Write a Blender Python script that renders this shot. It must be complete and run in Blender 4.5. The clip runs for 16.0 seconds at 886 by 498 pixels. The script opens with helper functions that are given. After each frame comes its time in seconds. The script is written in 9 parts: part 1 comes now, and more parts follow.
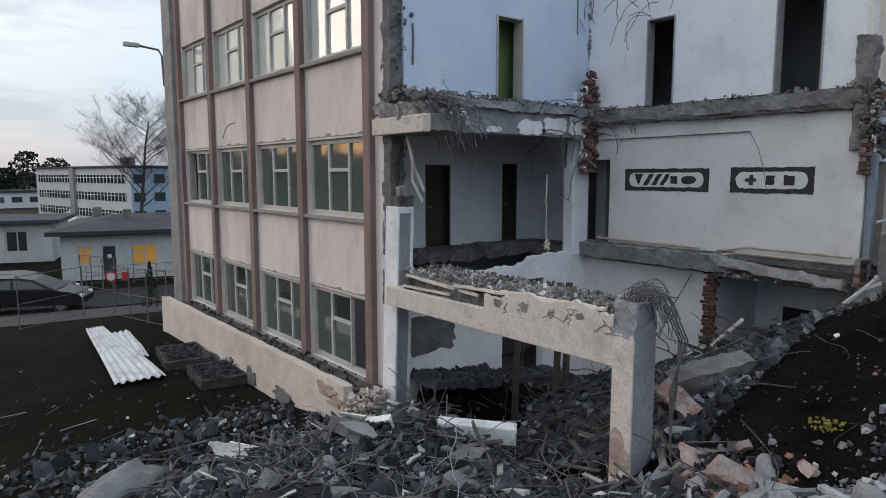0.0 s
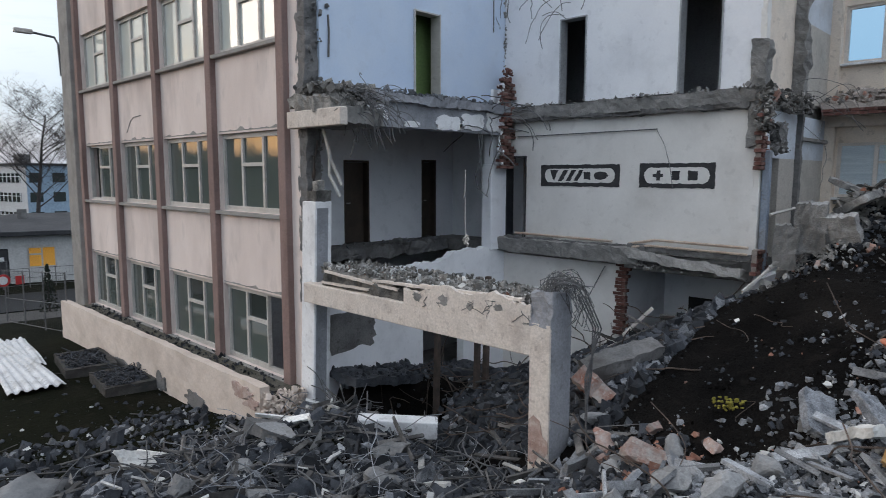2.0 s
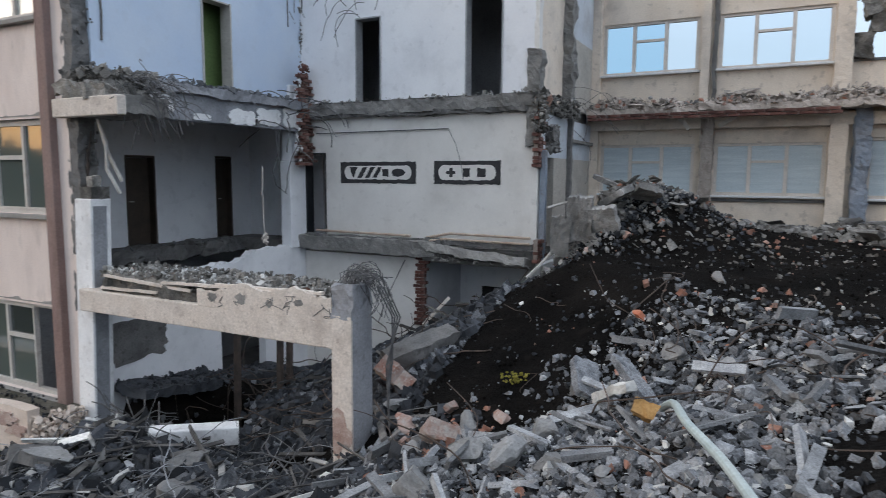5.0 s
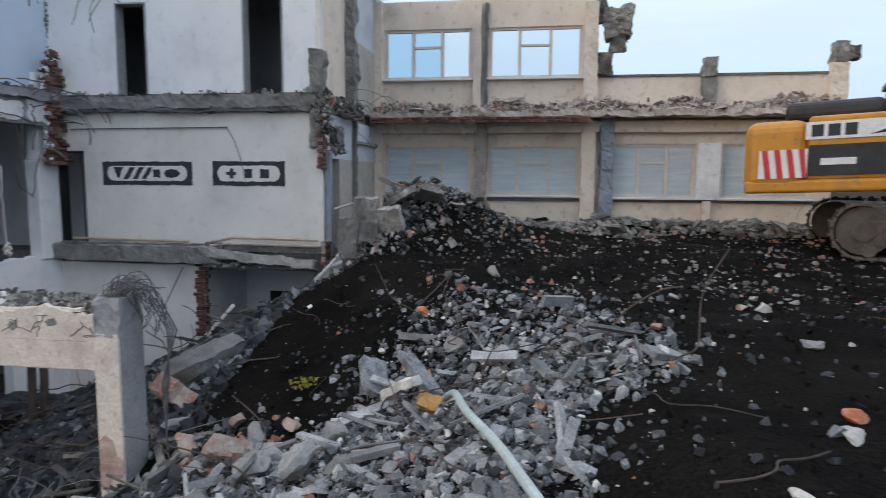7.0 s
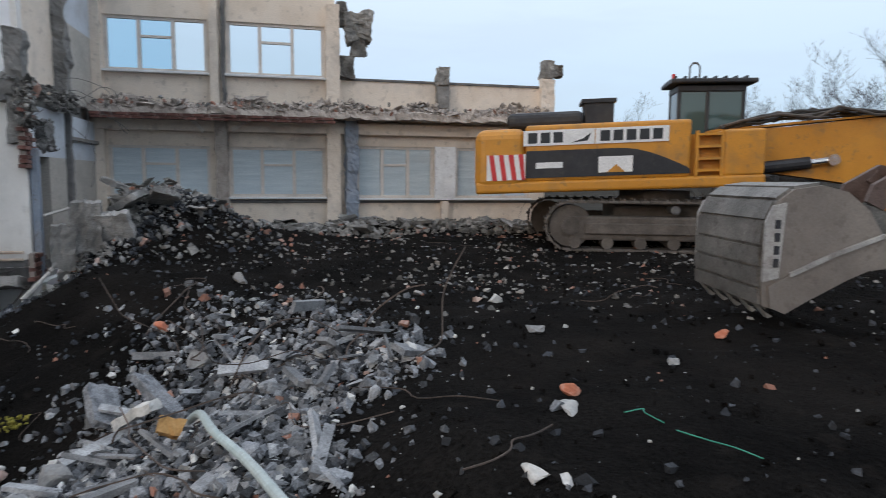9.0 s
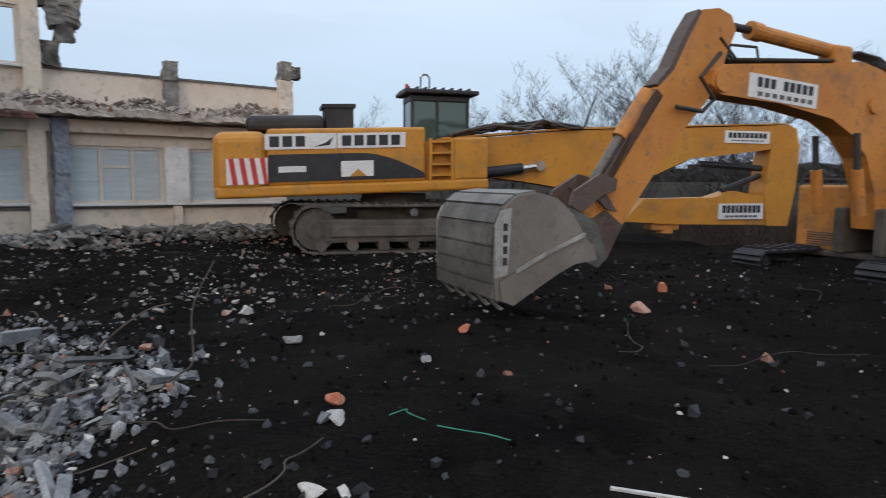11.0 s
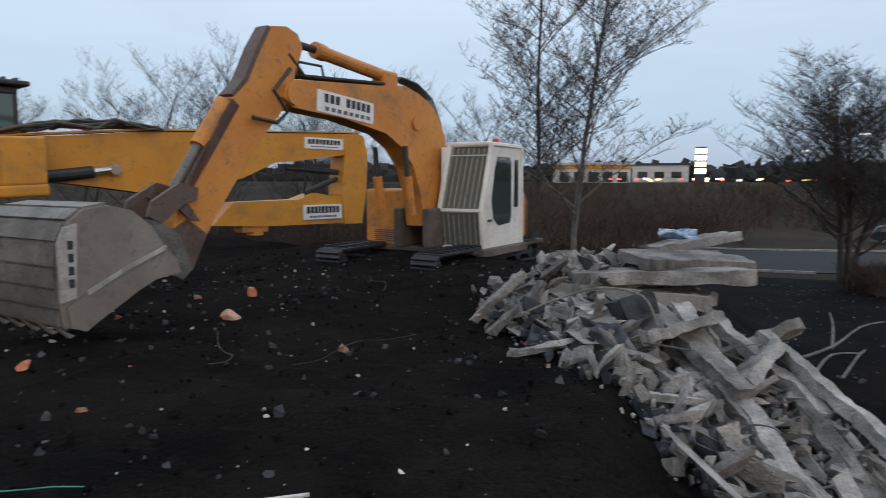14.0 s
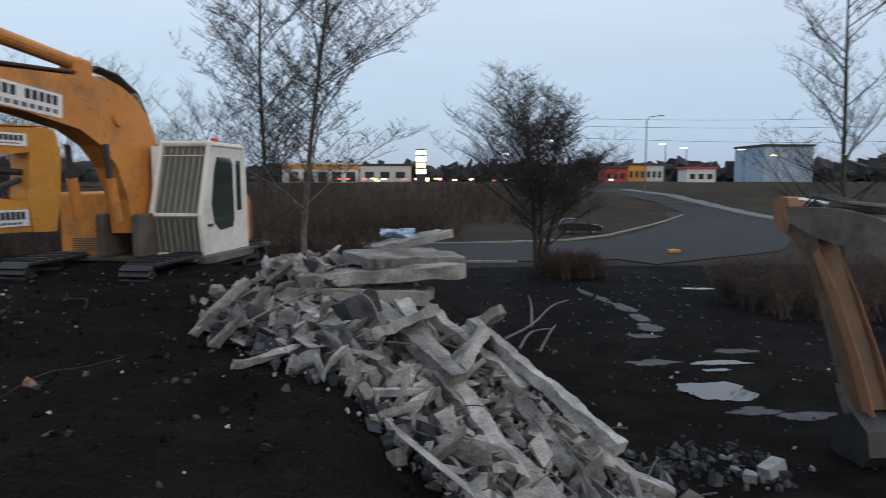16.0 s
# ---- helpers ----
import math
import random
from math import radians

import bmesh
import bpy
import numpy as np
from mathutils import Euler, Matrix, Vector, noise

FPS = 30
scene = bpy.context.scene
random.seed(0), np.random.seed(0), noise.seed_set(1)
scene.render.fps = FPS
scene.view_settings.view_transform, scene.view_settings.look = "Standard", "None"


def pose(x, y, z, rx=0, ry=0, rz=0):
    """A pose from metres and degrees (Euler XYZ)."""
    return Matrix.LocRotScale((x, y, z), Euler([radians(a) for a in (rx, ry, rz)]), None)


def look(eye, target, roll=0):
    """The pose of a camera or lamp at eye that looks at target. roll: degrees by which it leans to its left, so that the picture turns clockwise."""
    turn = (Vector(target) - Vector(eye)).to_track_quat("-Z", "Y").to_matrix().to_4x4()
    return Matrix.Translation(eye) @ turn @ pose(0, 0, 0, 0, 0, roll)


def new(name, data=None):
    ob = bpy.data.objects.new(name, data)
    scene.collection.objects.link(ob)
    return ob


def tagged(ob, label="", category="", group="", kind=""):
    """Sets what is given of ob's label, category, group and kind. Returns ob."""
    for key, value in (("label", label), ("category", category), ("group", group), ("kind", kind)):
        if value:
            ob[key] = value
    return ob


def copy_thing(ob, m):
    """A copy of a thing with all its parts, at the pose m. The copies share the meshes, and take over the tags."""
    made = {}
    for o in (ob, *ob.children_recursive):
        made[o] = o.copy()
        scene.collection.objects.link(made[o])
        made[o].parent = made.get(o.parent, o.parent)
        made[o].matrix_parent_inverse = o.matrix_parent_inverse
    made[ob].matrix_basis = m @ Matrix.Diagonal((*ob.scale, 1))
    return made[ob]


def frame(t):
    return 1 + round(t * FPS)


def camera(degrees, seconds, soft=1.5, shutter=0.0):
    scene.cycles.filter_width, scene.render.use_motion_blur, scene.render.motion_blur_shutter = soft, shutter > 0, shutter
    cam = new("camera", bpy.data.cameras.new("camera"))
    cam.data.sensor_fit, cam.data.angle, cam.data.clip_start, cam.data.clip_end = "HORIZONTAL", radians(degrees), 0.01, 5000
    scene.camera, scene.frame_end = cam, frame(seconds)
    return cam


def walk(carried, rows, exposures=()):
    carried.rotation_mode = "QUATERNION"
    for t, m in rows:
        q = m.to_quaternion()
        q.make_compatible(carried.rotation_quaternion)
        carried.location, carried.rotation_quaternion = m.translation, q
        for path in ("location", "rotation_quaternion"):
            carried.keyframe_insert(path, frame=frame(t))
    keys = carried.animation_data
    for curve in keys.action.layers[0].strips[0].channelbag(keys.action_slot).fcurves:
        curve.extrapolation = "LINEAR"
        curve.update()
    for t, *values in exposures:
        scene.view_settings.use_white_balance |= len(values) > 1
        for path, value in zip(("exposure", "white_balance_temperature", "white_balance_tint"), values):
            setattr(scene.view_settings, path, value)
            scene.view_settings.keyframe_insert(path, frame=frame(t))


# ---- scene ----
cam = camera(68.84, 16.0, soft=0.62, shutter=0.5)
PATH = [
    (0.0, 0.000, -0.000, 5.000, -38.81, -6.55, 0.02),
    (0.5, 0.034, 0.029, 4.970, -40.18, -6.54, -0.01),
    (1.0, 0.071, 0.058, 4.949, -41.93, -6.54, -0.05),
    (1.5, 0.064, 0.040, 4.919, -43.62, -6.53, -0.07),
    (2.0, 0.065, 0.015, 4.899, -45.79, -6.54, -0.12),
    (2.5, 0.092, -0.043, 4.872, -47.82, -6.53, -0.13),
    (3.0, 0.047, -0.092, 4.858, -50.74, -6.54, -0.15),
    (3.5, -0.014, -0.133, 4.828, -53.33, -6.50, -0.20),
    (6.0, 0.065, -0.114, 4.814, -71.19, -6.36, -0.36),
    (6.5, 0.070, -0.139, 4.822, -75.90, -6.31, -0.37),
    (7.0, 0.065, -0.195, 4.831, -81.32, -6.27, -0.35),
    (7.5, 0.059, -0.239, 4.840, -86.65, -6.24, -0.37),
    (8.0, 0.082, -0.255, 4.851, -92.45, -6.18, -0.40),
    (8.5, 0.102, -0.245, 4.854, -97.83, -6.14, -0.43),
    (11.0, 0.129, -0.091, 4.951, -126.07, -5.96, -0.41),
    (11.5, 0.131, -0.096, 4.967, -131.68, -5.92, -0.37),
    (12.0, 0.071, -0.136, 4.978, -137.55, -5.90, -0.33),
    (12.5, -0.036, -0.156, 5.032, -143.09, -5.87, -0.25),
    (13.0, -0.035, -0.146, 5.029, -149.08, -5.87, -0.25),
    (13.5, -0.030, -0.077, 5.046, -154.74, -5.89, -0.20),
    (14.0, -0.055, -0.066, 5.069, -160.86, -5.88, -0.12),
    (14.5, -0.096, -0.105, 5.078, -166.48, -5.89, -0.10),
    (15.0, -0.117, -0.106, 5.086, -172.55, -5.90, -0.05),
    (15.5, -0.116, -0.108, 5.094, -178.26, -5.92, -0.03),
    (16.0, -0.151, -0.110, 5.108, -184.31, -5.89, 0.01),
]
walk(cam, [(t, pose(x, y, z, 90 + pitch, roll, yaw)) for t, x, y, z, yaw, pitch, roll in PATH],
     exposures=[(0.0, 0.05), (1.5, 0.15), (3.5, 0.32), (7.5, 0.30), (9.5, 0.15), (11.0, 0.08), (16.0, -0.03)])

# world: dusk sky with thin cloud
world = bpy.data.worlds.new("dusk_sky")
scene.world = world
world.use_nodes = True
wt = world.node_tree
wt.nodes.clear()


def wn(kind, **kw):
    n = wt.nodes.new(kind)
    for k, v in kw.items():
        n.inputs[k].default_value = v
    return n


SUN_AZ = -38.0   # degrees from +Y towards +X
sky = wt.nodes.new("ShaderNodeTexSky")
sky.sky_type = "NISHITA"
sky.sun_disc = False
sky.sun_elevation = radians(3.0)
sky.sun_rotation = radians(SUN_AZ)
sky.air_density, sky.dust_density, sky.ozone_density = 1.0, 1.5, 2.0
tc = wt.nodes.new("ShaderNodeTexCoord")
sep = wt.nodes.new("ShaderNodeSeparateXYZ")
wt.links.new(tc.outputs["Generated"], sep.inputs[0])
# height above the horizon
elev = wt.nodes.new("ShaderNodeMath"); elev.operation = "MAXIMUM"; elev.inputs[1].default_value = 0.0
wt.links.new(sep.outputs["Z"], elev.inputs[0])
grad = wt.nodes.new("ShaderNodeValToRGB")
g = grad.color_ramp
g.elements[0].position, g.elements[0].color = 0.0, (0.40, 0.52, 0.72, 1)
g.elements[1].position, g.elements[1].color = 1.0, (1.15, 1.22, 1.36, 1)
for p_, c_ in ((0.07, (0.46, 0.60, 0.80, 1)), (0.22, (0.60, 0.71, 0.87, 1)), (0.40, (0.80, 0.89, 1.03, 1))):
    e_ = g.elements.new(p_); e_.color = c_
wt.links.new(elev.outputs[0], grad.inputs[0])
# glow towards the set sun
sund = wt.nodes.new("ShaderNodeVectorMath"); sund.operation = "DOT_PRODUCT"
sund.inputs[1].default_value = (math.sin(radians(SUN_AZ)), math.cos(radians(SUN_AZ)), 0.12)
wt.links.new(tc.outputs["Generated"], sund.inputs[0])
glow = wt.nodes.new("ShaderNodeValToRGB")
gl = glow.color_ramp
gl.elements[0].position, gl.elements[0].color = 0.35, (0, 0, 0, 1)
gl.elements[1].position, gl.elements[1].color = 1.0, (1, 1, 1, 1)
wt.links.new(sund.outputs["Value"], glow.inputs[0])
glowc = wt.nodes.new("ShaderNodeValToRGB")
gc = glowc.color_ramp
gc.elements[0].position, gc.elements[0].color = 0.0, (0.56, 0.53, 0.56, 1)
gc.elements[1].position, gc.elements[1].color = 0.5, (1.02, 1.03, 1.03, 1)
e_ = gc.elements.new(0.035); e_.color = (0.76, 0.69, 0.68, 1)
e_ = gc.elements.new(0.08); e_.color = (0.78, 0.80, 0.83, 1)
e_ = gc.elements.new(0.17); e_.color = (1.02, 1.02, 1.0, 1)
wt.links.new(elev.outputs[0], glowc.inputs[0])
mixg = wt.nodes.new("ShaderNodeMixRGB")
wt.links.new(glow.outputs[0], mixg.inputs[0]); wt.links.new(grad.outputs[0], mixg.inputs[1]); wt.links.new(glowc.outputs[0], mixg.inputs[2])
# orange band low over the place where the sun went down
near = wt.nodes.new("ShaderNodeMapRange")
near.inputs["From Min"].default_value, near.inputs["From Max"].default_value = 0.80, 0.97
wt.links.new(sund.outputs["Value"], near.inputs["Value"])
band = wt.nodes.new("ShaderNodeValToRGB")
bd = band.color_ramp
bd.elements[0].position, bd.elements[0].color = 0.0, (0.3, 0.3, 0.3, 1)
bd.elements[1].position, bd.elements[1].color = 0.20, (0, 0, 0, 1)
e_ = bd.elements.new(0.06); e_.color = (1, 1, 1, 1)
wt.links.new(elev.outputs[0], band.inputs[0])
bandf = wt.nodes.new("ShaderNodeMath"); bandf.operation = "MULTIPLY"
wt.links.new(near.outputs[0], bandf.inputs[0]); wt.links.new(band.outputs[0], bandf.inputs[1])
mixo = wt.nodes.new("ShaderNodeMixRGB"); mixo.inputs[2].default_value = (0.98, 0.66, 0.42, 1)
wt.links.new(bandf.outputs[0], mixo.inputs[0]); wt.links.new(mixg.outputs[0], mixo.inputs[1])
# long flat clouds
mp = wt.nodes.new("ShaderNodeMapping"); mp.inputs["Scale"].default_value = (2.2, 2.2, 11.0)
wt.links.new(tc.outputs["Generated"], mp.inputs[0])
cl = wn("ShaderNodeTexNoise", Scale=1.6, Detail=6.0, Roughness=0.55, Distortion=0.4)
wt.links.new(mp.outputs[0], cl.inputs["Vector"])
clr = wt.nodes.new("ShaderNodeValToRGB")
clr.color_ramp.elements[0].position, clr.color_ramp.elements[0].color = 0.46, (0, 0, 0, 1)
clr.color_ramp.elements[1].position, clr.color_ramp.elements[1].color = 0.62, (0.85, 0.85, 0.85, 1)
wt.links.new(cl.outputs["Fac"], clr.inputs[0])
mixc = wt.nodes.new("ShaderNodeMixRGB"); mixc.inputs[2].default_value = (0.46, 0.53, 0.63, 1)
clm = wt.nodes.new("ShaderNodeMath"); clm.operation = "MULTIPLY_ADD"; clm.inputs[1].default_value, clm.inputs[2].default_value = 1.15, 0.20
wt.links.new(glow.outputs[0], clm.inputs[0])
clf = wt.nodes.new("ShaderNodeMath"); clf.operation = "MULTIPLY"
wt.links.new(clr.outputs[0], clf.inputs[0]); wt.links.new(clm.outputs[0], clf.inputs[1])
wt.links.new(clf.outputs[0], mixc.inputs[0]); wt.links.new(mixo.outputs[0], mixc.inputs[1])
bg1 = wn("ShaderNodeBackground", Strength=0.06)
wt.links.new(sky.outputs[0], bg1.inputs[0])
bg2 = wn("ShaderNodeBackground", Strength=0.95)
wt.links.new(mixc.outputs[0], bg2.inputs[0])
addw = wt.nodes.new("ShaderNodeAddShader")
wt.links.new(bg1.outputs[0], addw.inputs[0]); wt.links.new(bg2.outputs[0], addw.inputs[1])
wo = wt.nodes.new("ShaderNodeOutputWorld")
wt.links.new(addw.outputs[0], wo.inputs[0])

# the last light of the set sun, spread wide by the cloud
sl = bpy.data.lights.new("sun", "SUN")
sl.energy, sl.angle, sl.color = 0.5, radians(25), (1.0, 0.84, 0.72)
so = new("sun", sl)
so.matrix_world = look((-20 * math.sin(radians(-SUN_AZ)), 20 * math.cos(radians(SUN_AZ)), 5.5), (0, 0, 0))

# ---- materials ----
def surf(name, c1, c2, scale=2.5, fine=30.0, rough=0.85, bump=0.25, metal=0.0, dirt=None, dirt_amount=0.45, dirt_scale=1.2,
         streak=1.0, rnd=0.0, island=0.0, finec=0.25, spec=0.4, bump_dist=0.02, scab=0.7):
    """Two-tone surface with coarse stains, fine grain, optional dirt and a value that varies from piece to piece."""
    m = bpy.data.materials.new(name)
    m.use_nodes = True
    nt = m.node_tree
    b = nt.nodes["Principled BSDF"]
    b.inputs["Roughness"].default_value, b.inputs["Metallic"].default_value = rough, metal
    b.inputs["Specular IOR Level"].default_value = spec
    co = nt.nodes.new("ShaderNodeTexCoord")
    mpg = nt.nodes.new("ShaderNodeMapping"); mpg.inputs["Scale"].default_value = (1, 1, streak)
    nt.links.new(co.outputs["Object"], mpg.inputs[0])

    def noise_tex(s, detail=5.0, vec=None):
        n = nt.nodes.new("ShaderNodeTexNoise")
        n.inputs["Scale"].default_value, n.inputs["Detail"].default_value, n.inputs["Roughness"].default_value = s, detail, 0.6
        nt.links.new((vec or mpg).outputs[0] if vec is None else vec, n.inputs["Vector"])
        return n.outputs["Fac"]

    def ramp(f, a, z):
        r = nt.nodes.new("ShaderNodeMapRange")
        r.inputs["From Min"].default_value, r.inputs["From Max"].default_value = a, z
        nt.links.new(f, r.inputs["Value"])
        return r.outputs[0]

    def mix(f, a, z, kind="MIX"):
        x = nt.nodes.new("ShaderNodeMixRGB"); x.blend_type = kind
        for i, v in enumerate((f, a, z)):
            if isinstance(v, (int, float)):
                x.inputs[i].default_value = v
            elif isinstance(v, tuple):
                x.inputs[i].default_value = (*v, 1)
            else:
                nt.links.new(v, x.inputs[i])
        return x.outputs[0]

    col = mix(ramp(noise_tex(scale), 0.35, 0.65), c1, c2)
    grain = noise_tex(fine, 4.0, co.outputs["Object"])
    col = mix(finec, col, mix(1.0, col, mix(ramp(grain, 0.3, 0.7), (0.25, 0.25, 0.25), (1.6, 1.6, 1.6)), "MULTIPLY"))
    if dirt:
        d = ramp(noise_tex(dirt_scale, 7.0), 0.5, 0.72)
        dm = nt.nodes.new("ShaderNodeMath"); dm.operation = "MULTIPLY"; dm.inputs[1].default_value = dirt_amount
        nt.links.new(d, dm.inputs[0])
        col = mix(dm.outputs[0], col, dirt)
        # small crisp scabs and scratches over the broad stains
        d2 = nt.nodes.new("ShaderNodeMath"); d2.operation = "MULTIPLY"; d2.inputs[1].default_value = dirt_amount * scab
        nt.links.new(ramp(noise_tex(dirt_scale * 5.0, 9.0), 0.585, 0.64), d2.inputs[0])
        col = mix(d2.outputs[0], col, dirt)
    for amount, source in ((rnd, "o"), (island, "i")):
        if amount:
            src = nt.nodes.new("ShaderNodeObjectInfo").outputs["Random"] if source == "o" else nt.nodes.new("ShaderNodeNewGeometry").outputs["Random Per Island"]
            v = nt.nodes.new("ShaderNodeMapRange")
            v.inputs["To Min"].default_value, v.inputs["To Max"].default_value = 1 - amount, 1 + amount
            nt.links.new(src, v.inputs["Value"])
            h = nt.nodes.new("ShaderNodeHueSaturation")
            nt.links.new(v.outputs[0], h.inputs["Value"]); nt.links.new(col, h.inputs["Color"])
            col = h.outputs[0]
    nt.links.new(col, b.inputs["Base Color"])
    if bump:
        bp = nt.nodes.new("ShaderNodeBump"); bp.inputs["Strength"].default_value, bp.inputs["Distance"].default_value = bump, bump_dist
        nt.links.new(grain, bp.inputs["Height"]); nt.links.new(bp.outputs[0], b.inputs["Normal"])
    return m


def glow_mat(name, c, strength):
    m = bpy.data.materials.new(name); m.use_nodes = True
    b = m.node_tree.nodes["Principled BSDF"]
    b.inputs["Base Color"].default_value = (*c, 1)
    b.inputs["Emission Color"].default_value, b.inputs["Emission Strength"].default_value = (*c, 1), strength
    return m


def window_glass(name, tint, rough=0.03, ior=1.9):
    """Glass over a tinted base, mostly a dark room: a mirror whose share grows at a slant."""
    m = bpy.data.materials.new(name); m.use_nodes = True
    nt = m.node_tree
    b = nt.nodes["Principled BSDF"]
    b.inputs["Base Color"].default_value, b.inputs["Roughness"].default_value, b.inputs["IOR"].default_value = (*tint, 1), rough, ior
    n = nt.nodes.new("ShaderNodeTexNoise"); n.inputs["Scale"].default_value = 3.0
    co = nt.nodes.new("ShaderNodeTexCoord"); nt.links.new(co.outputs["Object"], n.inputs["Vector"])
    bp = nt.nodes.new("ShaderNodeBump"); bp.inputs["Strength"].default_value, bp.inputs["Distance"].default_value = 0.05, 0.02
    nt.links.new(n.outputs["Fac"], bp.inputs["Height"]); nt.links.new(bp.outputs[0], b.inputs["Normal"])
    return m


M = {}
M["pink"] = surf("pink_render", (0.68, 0.585, 0.54), (0.80, 0.705, 0.655), 1.0, 40, 0.9, 0.2, dirt=(0.34, 0.29, 0.27), dirt_amount=0.6, dirt_scale=0.8, streak=0.35, scab=0.35, finec=0.12)
M["pilaster"] = surf("red_brown_pilaster", (0.20, 0.135, 0.12), (0.29, 0.20, 0.18), 2, 30, 0.85, 0.3, dirt=(0.20, 0.16, 0.15), dirt_amount=0.6, streak=0.3)
M["cream"] = surf("cream_plinth", (0.60, 0.51, 0.44), (0.68, 0.59, 0.52), 1.5, 25, 0.9, 0.3, dirt=(0.34, 0.29, 0.25), dirt_amount=0.55, dirt_scale=0.5, scab=0.25, finec=0.12)
M["white_wall"] = surf("white_paint", (0.80, 0.81, 0.84), (0.86, 0.87, 0.89), 0.8, 20, 0.85, 0.06, dirt=(0.42, 0.43, 0.45), dirt_amount=0.38, dirt_scale=0.9, finec=0.03, scab=0.4)
M["blue_wall"] = surf("pale_blue_paint", (0.52, 0.63, 0.79), (0.60, 0.69, 0.81), 0.6, 20, 0.85, 0.05, dirt=(0.45, 0.50, 0.58), dirt_amount=0.4, dirt_scale=0.7, finec=0.03, scab=0.35)
M["cream_wall"] = surf("cream_plaster", (0.70, 0.68, 0.65), (0.78, 0.76, 0.73), 0.9, 25, 0.9, 0.07, dirt=(0.42, 0.40, 0.37), dirt_amount=0.45, dirt_scale=0.8, finec=0.03, scab=0.4)
M["ochre_wall"] = surf("ochre_plaster", (0.69, 0.59, 0.49), (0.83, 0.74, 0.64), 0.9, 35, 0.9, 0.2, dirt=(0.33, 0.28, 0.24), dirt_amount=0.65, dirt_scale=0.9, scab=0.6, finec=0.15)
M["blue_grey_wall"] = surf("blue_grey_paint", (0.52, 0.57, 0.63), (0.62, 0.66, 0.71), 0.9, 30, 0.85, 0.15, dirt=(0.34, 0.34, 0.35), dirt_amount=0.6, dirt_scale=1.0, scab=0.5, finec=0.12)
M["beige_dado"] = surf("beige_dado_paint", (0.44, 0.41, 0.37), (0.52, 0.49, 0.44), 1.2, 30, 0.8, 0.15, dirt=(0.27, 0.25, 0.22), dirt_amount=0.6, dirt_scale=1.2, scab=0.6)
M["steel_blue"] = surf("blue_grey_steel", (0.20, 0.24, 0.30), (0.30, 0.34, 0.40), 2, 30, 0.6, 0.2, dirt=(0.13, 0.12, 0.12), dirt_amount=0.7, dirt_scale=2)
M["frame_warm"] = surf("warm_white_frame", (0.64, 0.585, 0.53), (0.74, 0.69, 0.64), 3, 40, 0.6, 0.1, dirt=(0.34, 0.31, 0.28), dirt_amount=0.5)
M["slab_dust"] = surf("pinkish_mortar_dust", (0.27, 0.232, 0.205), (0.52, 0.465, 0.42), 2.4, 45, 0.95, 0.7, dirt=(0.16, 0.145, 0.13), dirt_amount=0.7, dirt_scale=2.4, island=0.45, finec=0.35)
M["pile_pale"] = surf("pale_concrete_dust", (0.105, 0.104, 0.101), (0.345, 0.339, 0.328), 2.2, 45, 0.95, 0.8, dirt=(0.12, 0.113, 0.105), dirt_amount=0.75, dirt_scale=2.4, island=0.4, finec=0.4)
M["grey_wall"] = surf("grey_plaster", (0.34, 0.35, 0.36), (0.42, 0.43, 0.44), 1.0, 25, 0.9, 0.25, dirt=(0.2, 0.2, 0.2), dirt_amount=0.6)
M["concrete"] = surf("broken_concrete", (0.17, 0.168, 0.162), (0.31, 0.30, 0.285), 3, 45, 0.95, 0.6, dirt=(0.12, 0.115, 0.11), dirt_amount=0.6)
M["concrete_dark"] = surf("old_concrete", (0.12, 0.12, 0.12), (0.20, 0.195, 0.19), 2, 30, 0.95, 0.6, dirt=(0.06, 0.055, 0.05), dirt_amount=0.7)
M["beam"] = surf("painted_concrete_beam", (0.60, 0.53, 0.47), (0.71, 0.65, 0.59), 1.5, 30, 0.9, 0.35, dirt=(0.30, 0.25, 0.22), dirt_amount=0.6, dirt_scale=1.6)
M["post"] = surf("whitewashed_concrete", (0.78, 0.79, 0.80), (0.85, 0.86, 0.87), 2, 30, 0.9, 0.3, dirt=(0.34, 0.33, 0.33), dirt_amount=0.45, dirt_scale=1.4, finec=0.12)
M["brick_wash"] = surf("brick_red_wash", (0.30, 0.20, 0.17), (0.44, 0.33, 0.29), 3, 40, 0.9, 0.4, dirt=(0.55, 0.49, 0.44), dirt_amount=0.7, dirt_scale=5)
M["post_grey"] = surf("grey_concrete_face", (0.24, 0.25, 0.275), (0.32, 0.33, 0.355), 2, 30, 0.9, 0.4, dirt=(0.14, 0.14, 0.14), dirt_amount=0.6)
M["brick"] = surf("red_brick", (0.105, 0.046, 0.038), (0.17, 0.078, 0.062), 6, 60, 0.9, 0.6, dirt=(0.24, 0.20, 0.18), dirt_amount=0.45, dirt_scale=6, rnd=0.45)
M["mortar"] = surf("mortar", (0.24, 0.20, 0.18), (0.32, 0.28, 0.25), 4, 40, 0.95, 0.5)
M["soil"] = surf("black_soil", (0.0050, 0.0047, 0.0045), (0.0125, 0.0113, 0.0103), 1.0, 32, 1.0, 1.0, dirt=(0.020, 0.017, 0.015), dirt_amount=0.7, dirt_scale=0.7, finec=0.85, spec=0.05, bump_dist=0.06)
M["rubble"] = surf("rubble", (0.073, 0.079, 0.089), (0.245, 0.257, 0.275), 4.0, 60, 0.95, 0.8, dirt=(0.05, 0.05, 0.05), dirt_amount=0.7, dirt_scale=4, island=0.75, finec=0.6)
